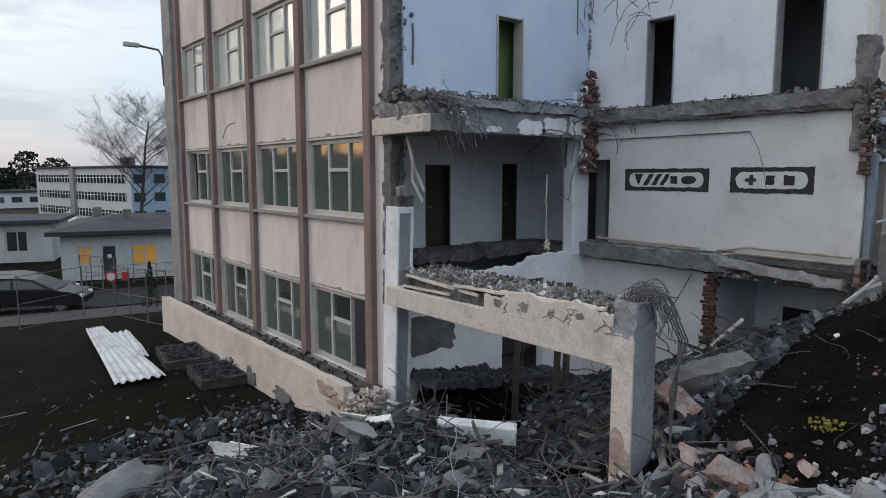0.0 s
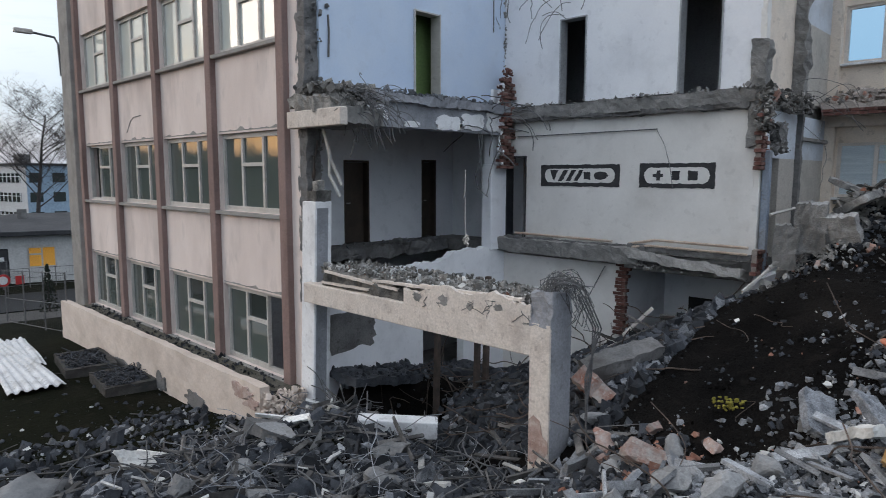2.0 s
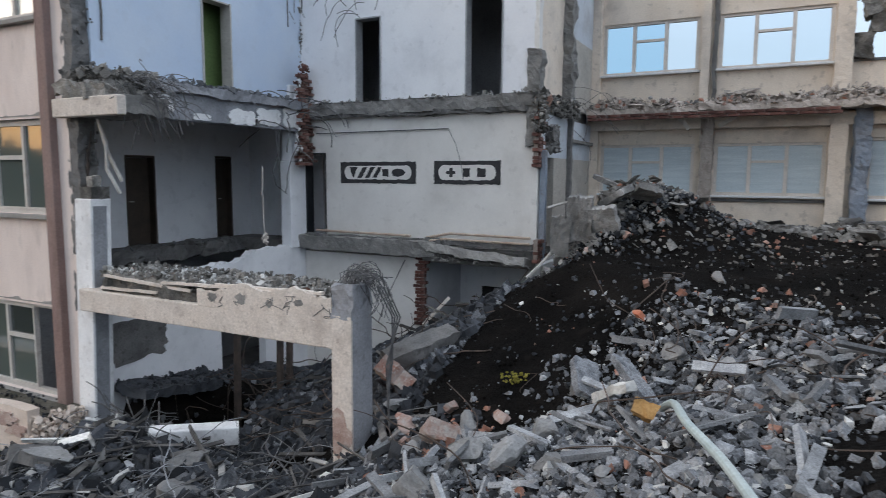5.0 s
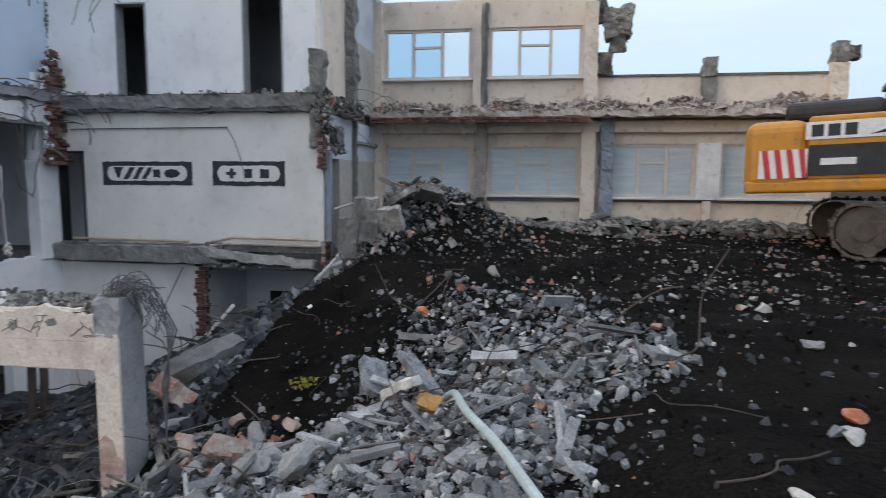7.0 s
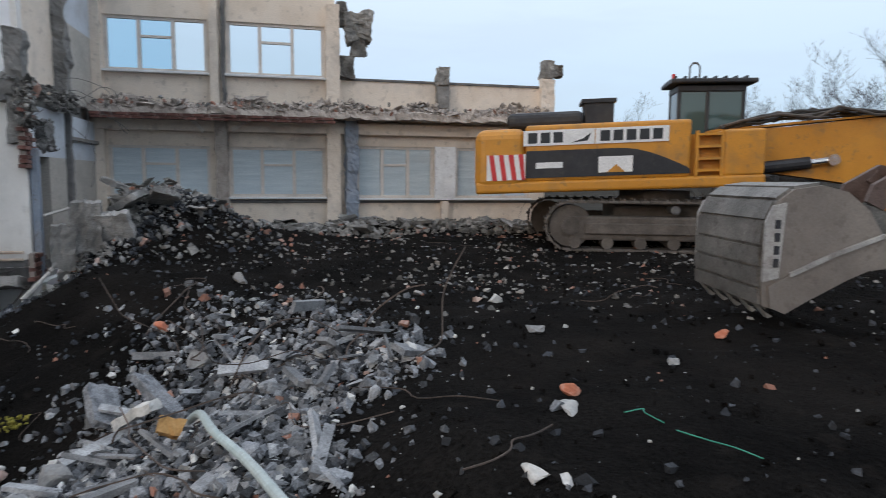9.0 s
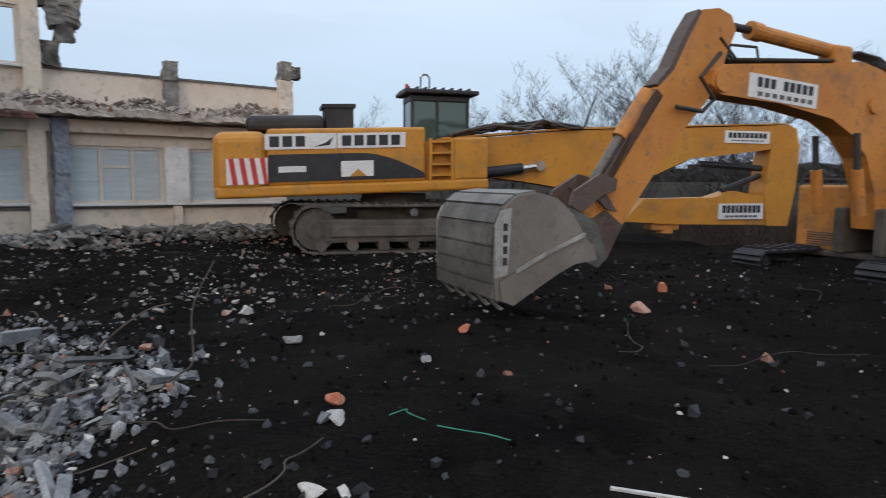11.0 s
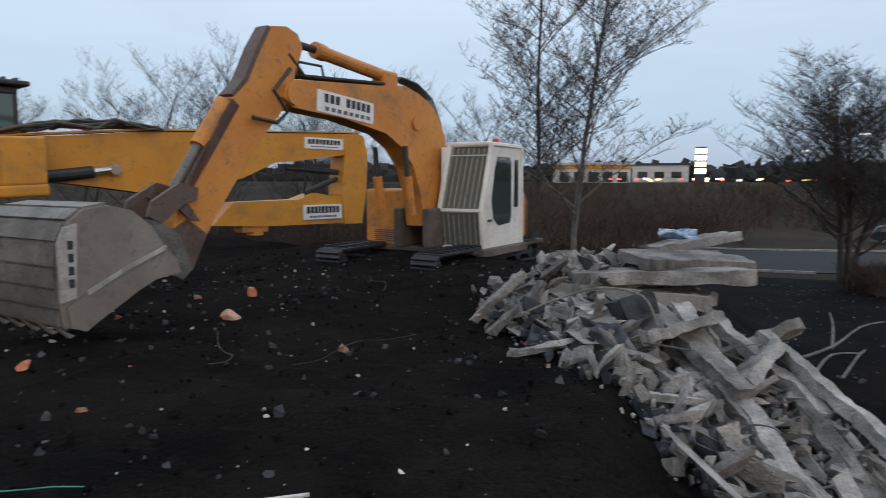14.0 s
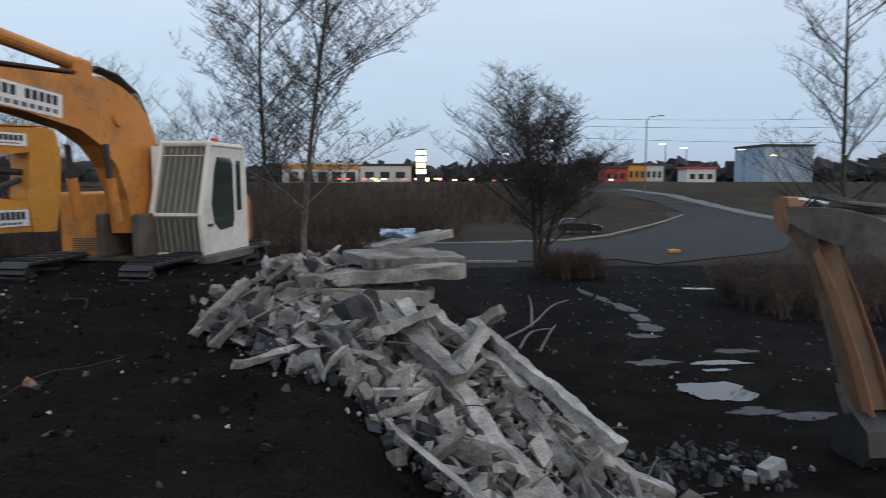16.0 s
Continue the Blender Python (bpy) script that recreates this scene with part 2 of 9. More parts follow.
# dirty dark rubble; in fan and pile its tone also stands for shaded gaps
M["rubble_dark"] = surf("dirty_gap_rubble", (0.021, 0.0245, 0.031), (0.065, 0.071, 0.082), 4.0, 55, 0.95, 0.5, dirt=(0.03, 0.03, 0.03), dirt_amount=0.6, dirt_scale=2, island=0.6)
M["rubble_white"] = surf("plaster_rubble", (0.36, 0.37, 0.37), (0.62, 0.61, 0.58), 2.0, 25, 0.95, 0.4, dirt=(0.2, 0.2, 0.19), dirt_amount=0.6, island=0.45)
M["rubble_red"] = surf("brick_rubble", (0.24, 0.105, 0.07), (0.33, 0.19, 0.145), 3.0, 25, 0.95, 0.5, dirt=(0.42, 0.38, 0.35), dirt_amount=0.7, dirt_scale=3, island=0.4)
M["rubble_pale_bits"] = surf("pale_rubble", (0.19, 0.20, 0.215), (0.36, 0.372, 0.385), 4.0, 60, 0.95, 0.8, dirt=(0.13, 0.13, 0.13), dirt_amount=0.6, dirt_scale=5, island=0.5, finec=0.45)
M["dusty"] = surf("dusty_concrete", (0.10, 0.097, 0.09), (0.30, 0.288, 0.268), 2.6, 50, 0.95, 0.8, dirt=(0.07, 0.066, 0.06), dirt_amount=0.8, dirt_scale=2.4, island=0.5, finec=0.5)
M["root"] = surf("grey_root", (0.10, 0.095, 0.09), (0.20, 0.19, 0.18), 5, 40, 0.9, 0.4)
M["stick"] = surf("splintered_wood", (0.045, 0.043, 0.042), (0.13, 0.125, 0.12), 4, 40, 0.9, 0.3, island=0.6)
M["rebar"] = surf("rusty_rebar", (0.06, 0.05, 0.045), (0.12, 0.09, 0.075), 6, 60, 0.8, 0.3, metal=0.3, island=0.4)
M["wire"] = surf("grey_cable", (0.07, 0.07, 0.075), (0.15, 0.15, 0.15), 6, 60, 0.7, 0.1, island=0.4)
M["wire_pale"] = surf("pale_wire", (0.16, 0.17, 0.185), (0.30, 0.31, 0.33), 6, 60, 0.6, 0.1, island=0.5)
M["lawn"] = surf("worn_lawn", (0.0042, 0.0056, 0.0026), (0.009, 0.0098, 0.005), 0.6, 12, 0.95, 0.8, dirt=(0.020, 0.017, 0.013), dirt_amount=0.6, dirt_scale=0.5, finec=0.5, spec=0.05)
M["sheet"] = surf("white_sheet_metal", (0.56, 0.58, 0.60), (0.68, 0.69, 0.70), 2.5, 30, 0.5, 0.1, dirt=(0.22, 0.21, 0.2), dirt_amount=0.8, dirt_scale=1.6)
M["frame_paint"] = surf("weathered_white_frame", (0.46, 0.44, 0.41), (0.57, 0.55, 0.52), 3, 40, 0.7, 0.15, dirt=(0.28, 0.25, 0.22), dirt_amount=0.6)
M["sill"] = surf("grey_sill", (0.26, 0.25, 0.24), (0.33, 0.32, 0.30), 3, 40, 0.8, 0.3, dirt=(0.14, 0.13, 0.12), dirt_amount=0.6)
M["window_white"] = surf("white_window_paint", (0.66, 0.67, 0.68), (0.74, 0.75, 0.76), 3, 40, 0.6, 0.1, dirt=(0.4, 0.38, 0.35), dirt_amount=0.4)
M["planter"] = surf("dirty_planter", (0.035, 0.032, 0.030), (0.065, 0.06, 0.056), 3, 30, 0.95, 0.5, dirt=(0.02, 0.028, 0.025), dirt_amount=0.7, dirt_scale=2)
M["glass"] = window_glass("window_glass", (0.035, 0.045, 0.045))
# upper glass: bright sky reflection and white curtains put into a pale base colour
M["glass_sky_tone"] = window_glass("sky_toned_upper_glass", (0.60, 0.64, 0.59), 0.05, 2.0)
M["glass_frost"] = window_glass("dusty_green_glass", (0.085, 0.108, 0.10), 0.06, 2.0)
M["glass_blind"] = surf("closed_blinds", (0.52, 0.61, 0.66), (0.66, 0.74, 0.78), 0.8, 60, 0.5, 0.1, streak=12)
M["dark"] = surf("dark_void", (0.015, 0.015, 0.016), (0.03, 0.03, 0.03), 2, 20, 0.95, 0.2)
M["door"] = surf("dark_brown_door", (0.05, 0.038, 0.030), (0.08, 0.06, 0.045), 3, 40, 0.6, 0.2)
M["green_wall"] = surf("green_paint", (0.13, 0.20, 0.07), (0.16, 0.24, 0.09), 1, 20, 0.85, 0.1)
M["black_paint"] = surf("black_stencil", (0.025, 0.025, 0.028), (0.05, 0.05, 0.052), 4, 40, 0.8, 0.1)
M["moss"] = surf("mossy_ledge", (0.05, 0.05, 0.035), (0.11, 0.10, 0.08), 3, 30, 0.95, 0.7, dirt=(0.2, 0.19, 0.17), dirt_amount=0.5, dirt_scale=4)
M["yellow"] = surf("machine_yellow", (0.50, 0.215, 0.020), (0.58, 0.26, 0.028), 1.2, 40, 0.45, 0.05, dirt=(0.20, 0.13, 0.06), dirt_amount=0.65, dirt_scale=1.4, finec=0.1, spec=0.5)
M["yellow_old"] = surf("worn_machine_yellow", (0.50, 0.19, 0.035), (0.58, 0.25, 0.055), 1.2, 40, 0.55, 0.08, dirt=(0.16, 0.10, 0.07), dirt_amount=0.8, dirt_scale=1.7, finec=0.15)
M["black_metal"] = surf("black_machine_paint", (0.015, 0.017, 0.022), (0.03, 0.032, 0.038), 2, 40, 0.5, 0.1, dirt=(0.07, 0.065, 0.06), dirt_amount=0.5)
M["track"] = surf("muddy_track_steel", (0.075, 0.065, 0.058), (0.14, 0.124, 0.11), 2, 30, 0.85, 0.4, dirt=(0.05, 0.045, 0.04), dirt_amount=0.6, metal=0.1, rnd=0.2)
M["bucket"] = surf("worn_bucket_steel", (0.13, 0.125, 0.115), (0.22, 0.21, 0.195), 2.2, 45, 0.55, 0.4, dirt=(0.055, 0.045, 0.04), dirt_amount=0.8, dirt_scale=1.8, metal=0.35, finec=0.4, rnd=0.15)
M["bucket_side"] = surf("dusty_bucket_side", (0.17, 0.15, 0.135), (0.25, 0.225, 0.20), 1.2, 40, 0.6, 0.2, dirt=(0.12, 0.10, 0.09), dirt_amount=0.6, dirt_scale=1.4, metal=0.2, finec=0.15)
M["bucket_worn"] = surf("bare_worn_steel", (0.32, 0.31, 0.30), (0.48, 0.47, 0.45), 4, 45, 0.55, 0.3, dirt=(0.16, 0.14, 0.13), dirt_amount=0.7, dirt_scale=5, metal=0.3)
M["worn_brown"] = surf("worn_brown_steel", (0.085, 0.058, 0.05), (0.16, 0.115, 0.10), 3, 45, 0.6, 0.4, dirt=(0.04, 0.03, 0.028), dirt_amount=0.8, dirt_scale=3, metal=0.2)
M["pipe_rust"] = surf("rusty_pipe", (0.42, 0.31, 0.24), (0.55, 0.46, 0.38), 3, 40, 0.7, 0.2, dirt=(0.2, 0.14, 0.1), dirt_amount=0.5)
M["chrome"] = surf("hydraulic_rod", (0.6, 0.6, 0.6), (0.7, 0.7, 0.7), 3, 40, 0.25, 0.0, metal=0.9)
M["cab_white"] = surf("white_cab_paint", (0.62, 0.62, 0.60), (0.70, 0.70, 0.68), 1.5, 40, 0.5, 0.05, dirt=(0.40, 0.37, 0.32), dirt_amount=0.5)
M["cab_glass_teal"] = window_glass("teal_cab_glass", (0.045, 0.085, 0.085), 0.05, 1.7)
M["cab_glass"] = window_glass("cab_glass", (0.03, 0.04, 0.04), 0.04, 1.6)
M["cab_glass_dusty"] = window_glass("dusty_cab_glass", (0.11, 0.125, 0.11), 0.25, 1.35)
M["sign_white"] = surf("white_sign", (0.70, 0.71, 0.72), (0.76, 0.77, 0.78), 3, 40, 0.5, 0.0, dirt=(0.5, 0.5, 0.5), dirt_amount=0.3)
M["sign_black"] = surf("black_lettering", (0.02, 0.025, 0.03), (0.03, 0.035, 0.04), 3, 40, 0.5, 0.0)
M["red_paint"] = surf("red_paint", (0.50, 0.03, 0.035), (0.58, 0.05, 0.05), 3, 40, 0.5, 0.0)
M["hose"] = surf("black_hose", (0.025, 0.025, 0.025), (0.05, 0.045, 0.04), 4, 40, 0.6, 0.1)
M["bark"] = surf("grey_bark", (0.030, 0.026, 0.026), (0.060, 0.054, 0.052), 4, 40, 0.95, 0.4)
M["birch"] = surf("pale_bark", (0.09, 0.086, 0.082), (0.17, 0.163, 0.155), 4, 40, 0.9, 0.3, dirt=(0.04, 0.04, 0.04), dirt_amount=0.6, dirt_scale=5)
M["asphalt"] = surf("wet_asphalt", (0.0062, 0.0072, 0.0090), (0.011, 0.0127, 0.0155), 0.35, 10, 0.7, 0.25, dirt=(0.006, 0.006, 0.0065), dirt_amount=0.7, dirt_scale=0.3, spec=0.14)
M["paving"] = surf("concrete_paving", (0.032, 0.031, 0.030), (0.055, 0.053, 0.051), 0.8, 12, 0.9, 0.3, dirt=(0.07, 0.07, 0.065), dirt_amount=0.5)

M["paving_pale"] = surf("pale_paving", (0.09, 0.093, 0.10), (0.14, 0.143, 0.15), 0.8, 12, 0.9, 0.2)
M["rusty"] = surf("rusty_yellow_paint", (0.085, 0.05, 0.028), (0.13, 0.075, 0.04), 2, 30, 0.7, 0.2, dirt=(0.06, 0.045, 0.035), dirt_amount=0.7, dirt_scale=1.3)
M["rust_orange"] = surf("faded_orange_paint", (0.20, 0.095, 0.045), (0.28, 0.14, 0.07), 2, 30, 0.6, 0.2, dirt=(0.09, 0.06, 0.045), dirt_amount=0.7, dirt_scale=2)
M["shrub"] = surf("brown_shrub", (0.034, 0.025, 0.021), (0.066, 0.048, 0.038), 0.15, 10, 0.95, 0.0, island=0.4)
M["woods"] = surf("far_woods", (0.020, 0.022, 0.024), (0.035, 0.036, 0.036), 0.05, 1, 0.95, 0.0, island=0.4)
M["paint_black"] = surf("black_car_paint", (0.008, 0.008, 0.009), (0.012, 0.012, 0.014), 1, 40, 0.35, 0.0, spec=0.25)
M["paint_dark"] = surf("dark_blue_car_paint", (0.010, 0.012, 0.016), (0.016, 0.018, 0.023), 1, 40, 0.35, 0.0, spec=0.25)
M["white_house"] = surf("white_house_wall", (0.46, 0.46, 0.45), (0.55, 0.55, 0.54), 0.6, 10, 0.9, 0.2, dirt=(0.3, 0.3, 0.29), dirt_amount=0.5, dirt_scale=0.5)
M["felt"] = surf("roofing_felt", (0.035, 0.036, 0.04), (0.06, 0.062, 0.066), 0.5, 8, 0.9, 0.3)
M["warm_room"] = glow_mat("warm_room_light", (1.0, 0.50, 0.10), 0.24)
M["warm_lamp"] = glow_mat("warm_lamp", (1.0, 0.72, 0.35), 5.0)
M["blue_cloth"] = surf("blue_cloth", (0.10, 0.20, 0.38), (0.45, 0.55, 0.65), 9, 40, 0.8, 0.1)

M["rubble_plain"] = surf("grey_lump", (0.19, 0.195, 0.20), (0.30, 0.30, 0.295), 3, 30, 0.95, 0.6, dirt=(0.10, 0.10, 0.10), dirt_amount=0.6, dirt_scale=2.5, rnd=0.25)
M["rubble_pale"] = surf("pale_lump", (0.42, 0.42, 0.41), (0.54, 0.53, 0.51), 3, 30, 0.95, 0.5, dirt=(0.22, 0.21, 0.2), dirt_amount=0.6, dirt_scale=3, rnd=0.15)
M["rubble_pink"] = surf("pink_lump", (0.46, 0.24, 0.18), (0.56, 0.42, 0.36), 4, 30, 0.95, 0.5)
M["rubble_brick"] = surf("brick_and_mortar_lump", (0.34, 0.32, 0.30), (0.25, 0.105, 0.07), 4.5, 30, 0.95, 0.7, dirt=(0.42, 0.40, 0.375), dirt_amount=0.9, dirt_scale=2.6, rnd=0.2)
M["rubble_red_lump"] = surf("red_brick_lump", (0.42, 0.13, 0.07), (0.50, 0.22, 0.14), 5, 30, 0.95, 0.5, dirt=(0.40, 0.33, 0.29), dirt_amount=0.5, dirt_scale=5)
M["tarp"] = surf("grey_tarpaulin", (0.12, 0.125, 0.13), (0.19, 0.195, 0.20), 3, 20, 0.6, 0.2, dirt=(0.12, 0.12, 0.12), dirt_amount=0.5)
M["pale_pipe"] = surf("pale_plastic_pipe", (0.38, 0.46, 0.46), (0.48, 0.55, 0.54), 3, 30, 0.5, 0.1, dirt=(0.3, 0.3, 0.3), dirt_amount=0.5)
M["orange_foam"] = surf("orange_foam", (0.36, 0.19, 0.06), (0.44, 0.27, 0.11), 5, 40, 0.9, 0.4)
M["green_strap"] = surf("green_strap", (0.03, 0.22, 0.16), (0.05, 0.28, 0.2), 5, 40, 0.6, 0.0)
M["moss_yellow"] = surf("yellow_moss", (0.16, 0.15, 0.02), (0.24, 0.21, 0.04), 8, 40, 0.9, 0.2)
M["conifer"] = surf("dark_needles", (0.010, 0.016, 0.012), (0.02, 0.03, 0.02), 3, 20, 0.9, 0.2)
M["white_block"] = surf("white_building_wall", (0.50, 0.51, 0.52), (0.58, 0.59, 0.60), 0.15, 3, 0.85, 0.0, dirt=(0.38, 0.38, 0.38), dirt_amount=0.4, dirt_scale=0.2)
M["blue_block"] = surf("pale_blue_building_wall", (0.24, 0.33, 0.42), (0.30, 0.39, 0.48), 0.15, 3, 0.85, 0.0)
M["red_block"] = surf("red_building_wall", (0.36, 0.05, 0.05), (0.42, 0.07, 0.07), 0.2, 3, 0.8, 0.0)
M["lit_white"] = glow_mat("white_lamp_light", (1.0, 0.95, 0.85), 4.0)
M["lit_yellow"] = glow_mat("yellow_lamp_light", (1.0, 0.72, 0.25), 3.5)
M["lit_red"] = glow_mat("red_lamp_light", (1.0, 0.12, 0.08), 2.5)


# ---- mesh helpers ----
_bm = bmesh.new()
bmesh.ops.create_icosphere(_bm, subdivisions=1, radius=1.0)
ICO, ICO_F = [q.co[:] for q in _bm.verts], [tuple(w.index for w in q.verts) for q in _bm.faces]
_bm.free()


class Shape:
    """Gathers vertices and faces of one mesh."""

    def __init__(self):
        self.v, self.f = [], []

    def add(self, verts, faces, m=None):
        n = len(self.v)
        self.v += [tuple(m @ Vector(p)) for p in verts] if m is not None else [tuple(p) for p in verts]
        self.f += [tuple(i + n for i in q) for q in faces]
        return self

    def box(self, x0, y0, z0, x1, y1, z1, m=None):
        v = [(x, y, z) for z in (z0, z1) for y in (y0, y1) for x in (x0, x1)]
        return self.add(v, [(0, 2, 3, 1), (4, 5, 7, 6), (0, 1, 5, 4), (2, 6, 7, 3), (0, 4, 6, 2), (1, 3, 7, 5)], m)

    def soft(self, x0, y0, z0, x1, y1, z1, r=0.02, m=None):
        """A box with chamfered edges."""
        r = min(r, (x1 - x0) * 0.45, (y1 - y0) * 0.45, (z1 - z0) * 0.45)
        bm = bmesh.new()
        bmesh.ops.create_cube(bm, size=1.0)
        for q in bm.verts:
            q.co = Vector((x0 + (q.co.x + 0.5) * (x1 - x0), y0 + (q.co.y + 0.5) * (y1 - y0), z0 + (q.co.z + 0.5) * (z1 - z0)))
        bmesh.ops.bevel(bm, geom=bm.edges[:], offset=r, segments=2, affect="EDGES", profile=0.5)
        self.take(bm, m)
        return self

    def take(self, bm, m=None):
        bm.verts.ensure_lookup_table()
        self.add([q.co[:] for q in bm.verts], [[w.index for w in q.verts] for q in bm.faces], m)
        bm.free()

    def tube(self, pts, r, n=6, r2=None, cap=True):
        """A round bar along points, radius r to r2."""
        pts = [Vector(p) for p in pts]
        r2 = r if r2 is None else r2
        base, up = len(self.v), None
        for i, p in enumerate(pts):
            d = (pts[min(i + 1, len(pts) - 1)] - pts[max(i - 1, 0)]).normalized()
            a = d.orthogonal().normalized() if up is None else (up - d * up.dot(d)).normalized()
            up = a
            b = d.cross(a)
            k = r + (r2 - r) * i / max(1, len(pts) - 1)
            for j in range(n):
                t = 2 * math.pi * j / n
                self.v.append(tuple(p + (a * math.cos(t) + b * math.sin(t)) * k))
        for i in range(len(pts) - 1):
            for j in range(n):
                q = base + i * n
                self.f.append((q + j, q + (j + 1) % n, q + n + (j + 1) % n, q + n + j))
        if cap:
            self.f.append(tuple(base + j for j in reversed(range(n))))
            self.f.append(tuple(base + (len(pts) - 1) * n + j for j in range(n)))
        return self

    def plate(self, outline, y0, y1, m=None):
        """An outline in x and z, drawn out from y0 to y1."""
        n = len(outline)
        v = [(x, y0, z) for x, z in outline] + [(x, y1, z) for x, z in outline]
        f = [tuple(range(n)), tuple(reversed(range(n, 2 * n)))] + [(i, n + i, n + (i + 1) % n, (i + 1) % n) for i in range(n)]
        return self.add(v, f, m)

    def chunk(self, p, size, rng, flat=1.0, turn=None):
        """A broken lump with uneven corners: rounded, blocky or a five-sided shard."""
        q = Euler((rng.uniform(0, 6.3), rng.uniform(0, 6.3), rng.uniform(0, 6.3)) if turn is None else turn).to_matrix()
        sx, sy, sz = size * rng.uniform(0.6, 1.3), size * rng.uniform(0.5, 1.0), size * rng.uniform(0.25, 0.8) * flat
        cut, kind = rng.uniform(0.35, 0.95), rng.random()
        if kind < 0.18:
            v = [q @ Vector((a * sx * rng.uniform(0.5, 1.1), b * sy * rng.uniform(0.5, 1.1), c * sz * rng.uniform(0.5, 1.1))) * 0.56 + Vector(p) for a, b, c in ICO]
            return self.add(v, ICO_F)
        n = 4 if kind < 0.6 else 5
        a0, v = rng.uniform(0, 1), []
        for z in (-1, 1):
            for i in range(n):
                t = 2 * math.pi * (i + a0) / n
                s = (cut if z > 0 else 1.0) * (1.25 if n == 4 else 1.1)
                v.append(Vector((math.cos(t) * sx * s * rng.uniform(0.55, 1.1), math.sin(t) * sy * s * rng.uniform(0.55, 1.1), z * sz * rng.uniform(0.5, 1.1))) * 0.5)
        v = [q @ a + Vector(p) for a in v]
        return self.add(v, [tuple(reversed(range(n))), tuple(range(n, 2 * n))] + [(i, (i + 1) % n, n + (i + 1) % n, n + i) for i in range(n)])

    def crag(self, x0, y0, z0, x1, y1, z1, cell=0.09, amp=0.05, seed=0.0, m=None):
        """A block of torn masonry: a box with a fine grid on its faces, pushed in and out unevenly."""
        seen, lo, hi = {}, (x0, y0, z0), (x1, y1, z1)
        n = [max(1, int(round((hi[i] - lo[i]) / cell))) for i in range(3)]
        base = len(self.v)
        k = Vector((seed * 3.7, seed * 1.3, seed * 2.1))

        def at(i):
            if i not in seen:
                p = Vector([lo[a] + (hi[a] - lo[a]) * i[a] / n[a] for a in range(3)])
                w = noise.noise_vector(p * 2.3 + k) + noise.noise_vector(p * 7.0 + k) * 0.7 + noise.noise_vector(p * 17.0 + k) * 0.35
                p += w * amp
                self.v.append(tuple(m @ p if m is not None else p))
                seen[i] = len(self.v) - 1
            return seen[i]

        for a in range(3):
            b, c = (a + 1) % 3, (a + 2) % 3
            for side in (0, n[a]):
                for u in range(n[b]):
                    for w_ in range(n[c]):
                        q = []
                        for du, dw in ((0, 0), (1, 0), (1, 1), (0, 1)):
                            i = [0, 0, 0]
                            i[a], i[b], i[c] = side, u + du, w_ + dw
                            q.append(at(tuple(i)))
                        self.f.append(tuple(q))
        return self

    def mesh(self, name, mat, smooth=False):
        me = bpy.data.meshes.new(name)
        me.from_pydata(self.v, [], self.f)
        bm = bmesh.new(); bm.from_mesh(me)
        bmesh.ops.recalc_face_normals(bm, faces=bm.faces[:])
        bm.to_mesh(me); bm.free()
        me.materials.append(M[mat] if isinstance(mat, str) else mat)
        if smooth:
            me.polygons.foreach_set("use_smooth", [True] * len(me.polygons))
        return me


def thing(name, shape, mat, label="", category="", group="", kind="", smooth=False):
    return tagged(new(name, shape.mesh(name, mat, smooth)), label, category, group, kind)


def holder(name, at, label="", category="", group="", kind="", turn=0.0):
    ob = new(name)
    ob.empty_display_size = 0.2
    ob.matrix_basis = pose(*at, 0, 0, turn)
    return tagged(ob, label, category, group, kind)


def part(name, shape, mat, parent, label="", smooth=False):
    ob = new(name, shape.mesh(name, mat, smooth))
    ob.parent = parent
    if label:
        ob["label"] = label
    return ob


def wall_x(s, x0, x1, y0, y1, z0, z1, holes=()):
    """A wall from x0 to x1 thick, along y, with openings (ya, yb, za, zb)."""
    ys = sorted({y0, y1, *[min(max(h[i], y0), y1) for h in holes for i in (0, 1)]})
    for a, b in zip(ys, ys[1:]):
        cuts = sorted([(max(h[2], z0), min(h[3], z1)) for h in holes if h[0] < (a + b) / 2 < h[1]])
        z = z0
        for c, d in cuts:
            if c > z + 1e-4:
                s.box(x0, a, z, x1, b, c)
            z = max(z, d)
        if z < z1 - 1e-4:
            s.box(x0, a, z, x1, b, z1)
    return s


def wall_y(s, y0, y1, x0, x1, z0, z1, holes=()):
    t = Shape()
    wall_x(t, y0, y1, x0, x1, z0, z1, holes)
    s.add([(y, x, z) for x, y, z in t.v], t.f)
    return s


def flow(pts, n=3):
    """The same line through the points, bent smoothly."""
    p = [Vector(q) for q in pts]
    p = [p[0]] + p + [p[-1]]
    out = []
    for i in range(1, len(p) - 2):
        for k in range(n):
            t = k / n
            out.append(0.5 * (2 * p[i] + (p[i + 1] - p[i - 1]) * t + (2 * p[i - 1] - 5 * p[i] + 4 * p[i + 1] - p[i + 2]) * t * t + (3 * p[i] - p[i - 1] - 3 * p[i + 1] + p[i + 2]) * t ** 3))
    return out + [p[-1]]


def smooth01(a, b, x):
    k = min(1.0, max(0.0, (x - a) / (b - a)))
    return k * k * (3 - 2 * k)


# ---- ground ----
def bumps(x, y, s, k=0.0):
    return noise.noise(Vector((x * s + k, y * s - k, k * 1.7)))


def inside_house(x, y):
    return x > 6.9 and y > 10.0


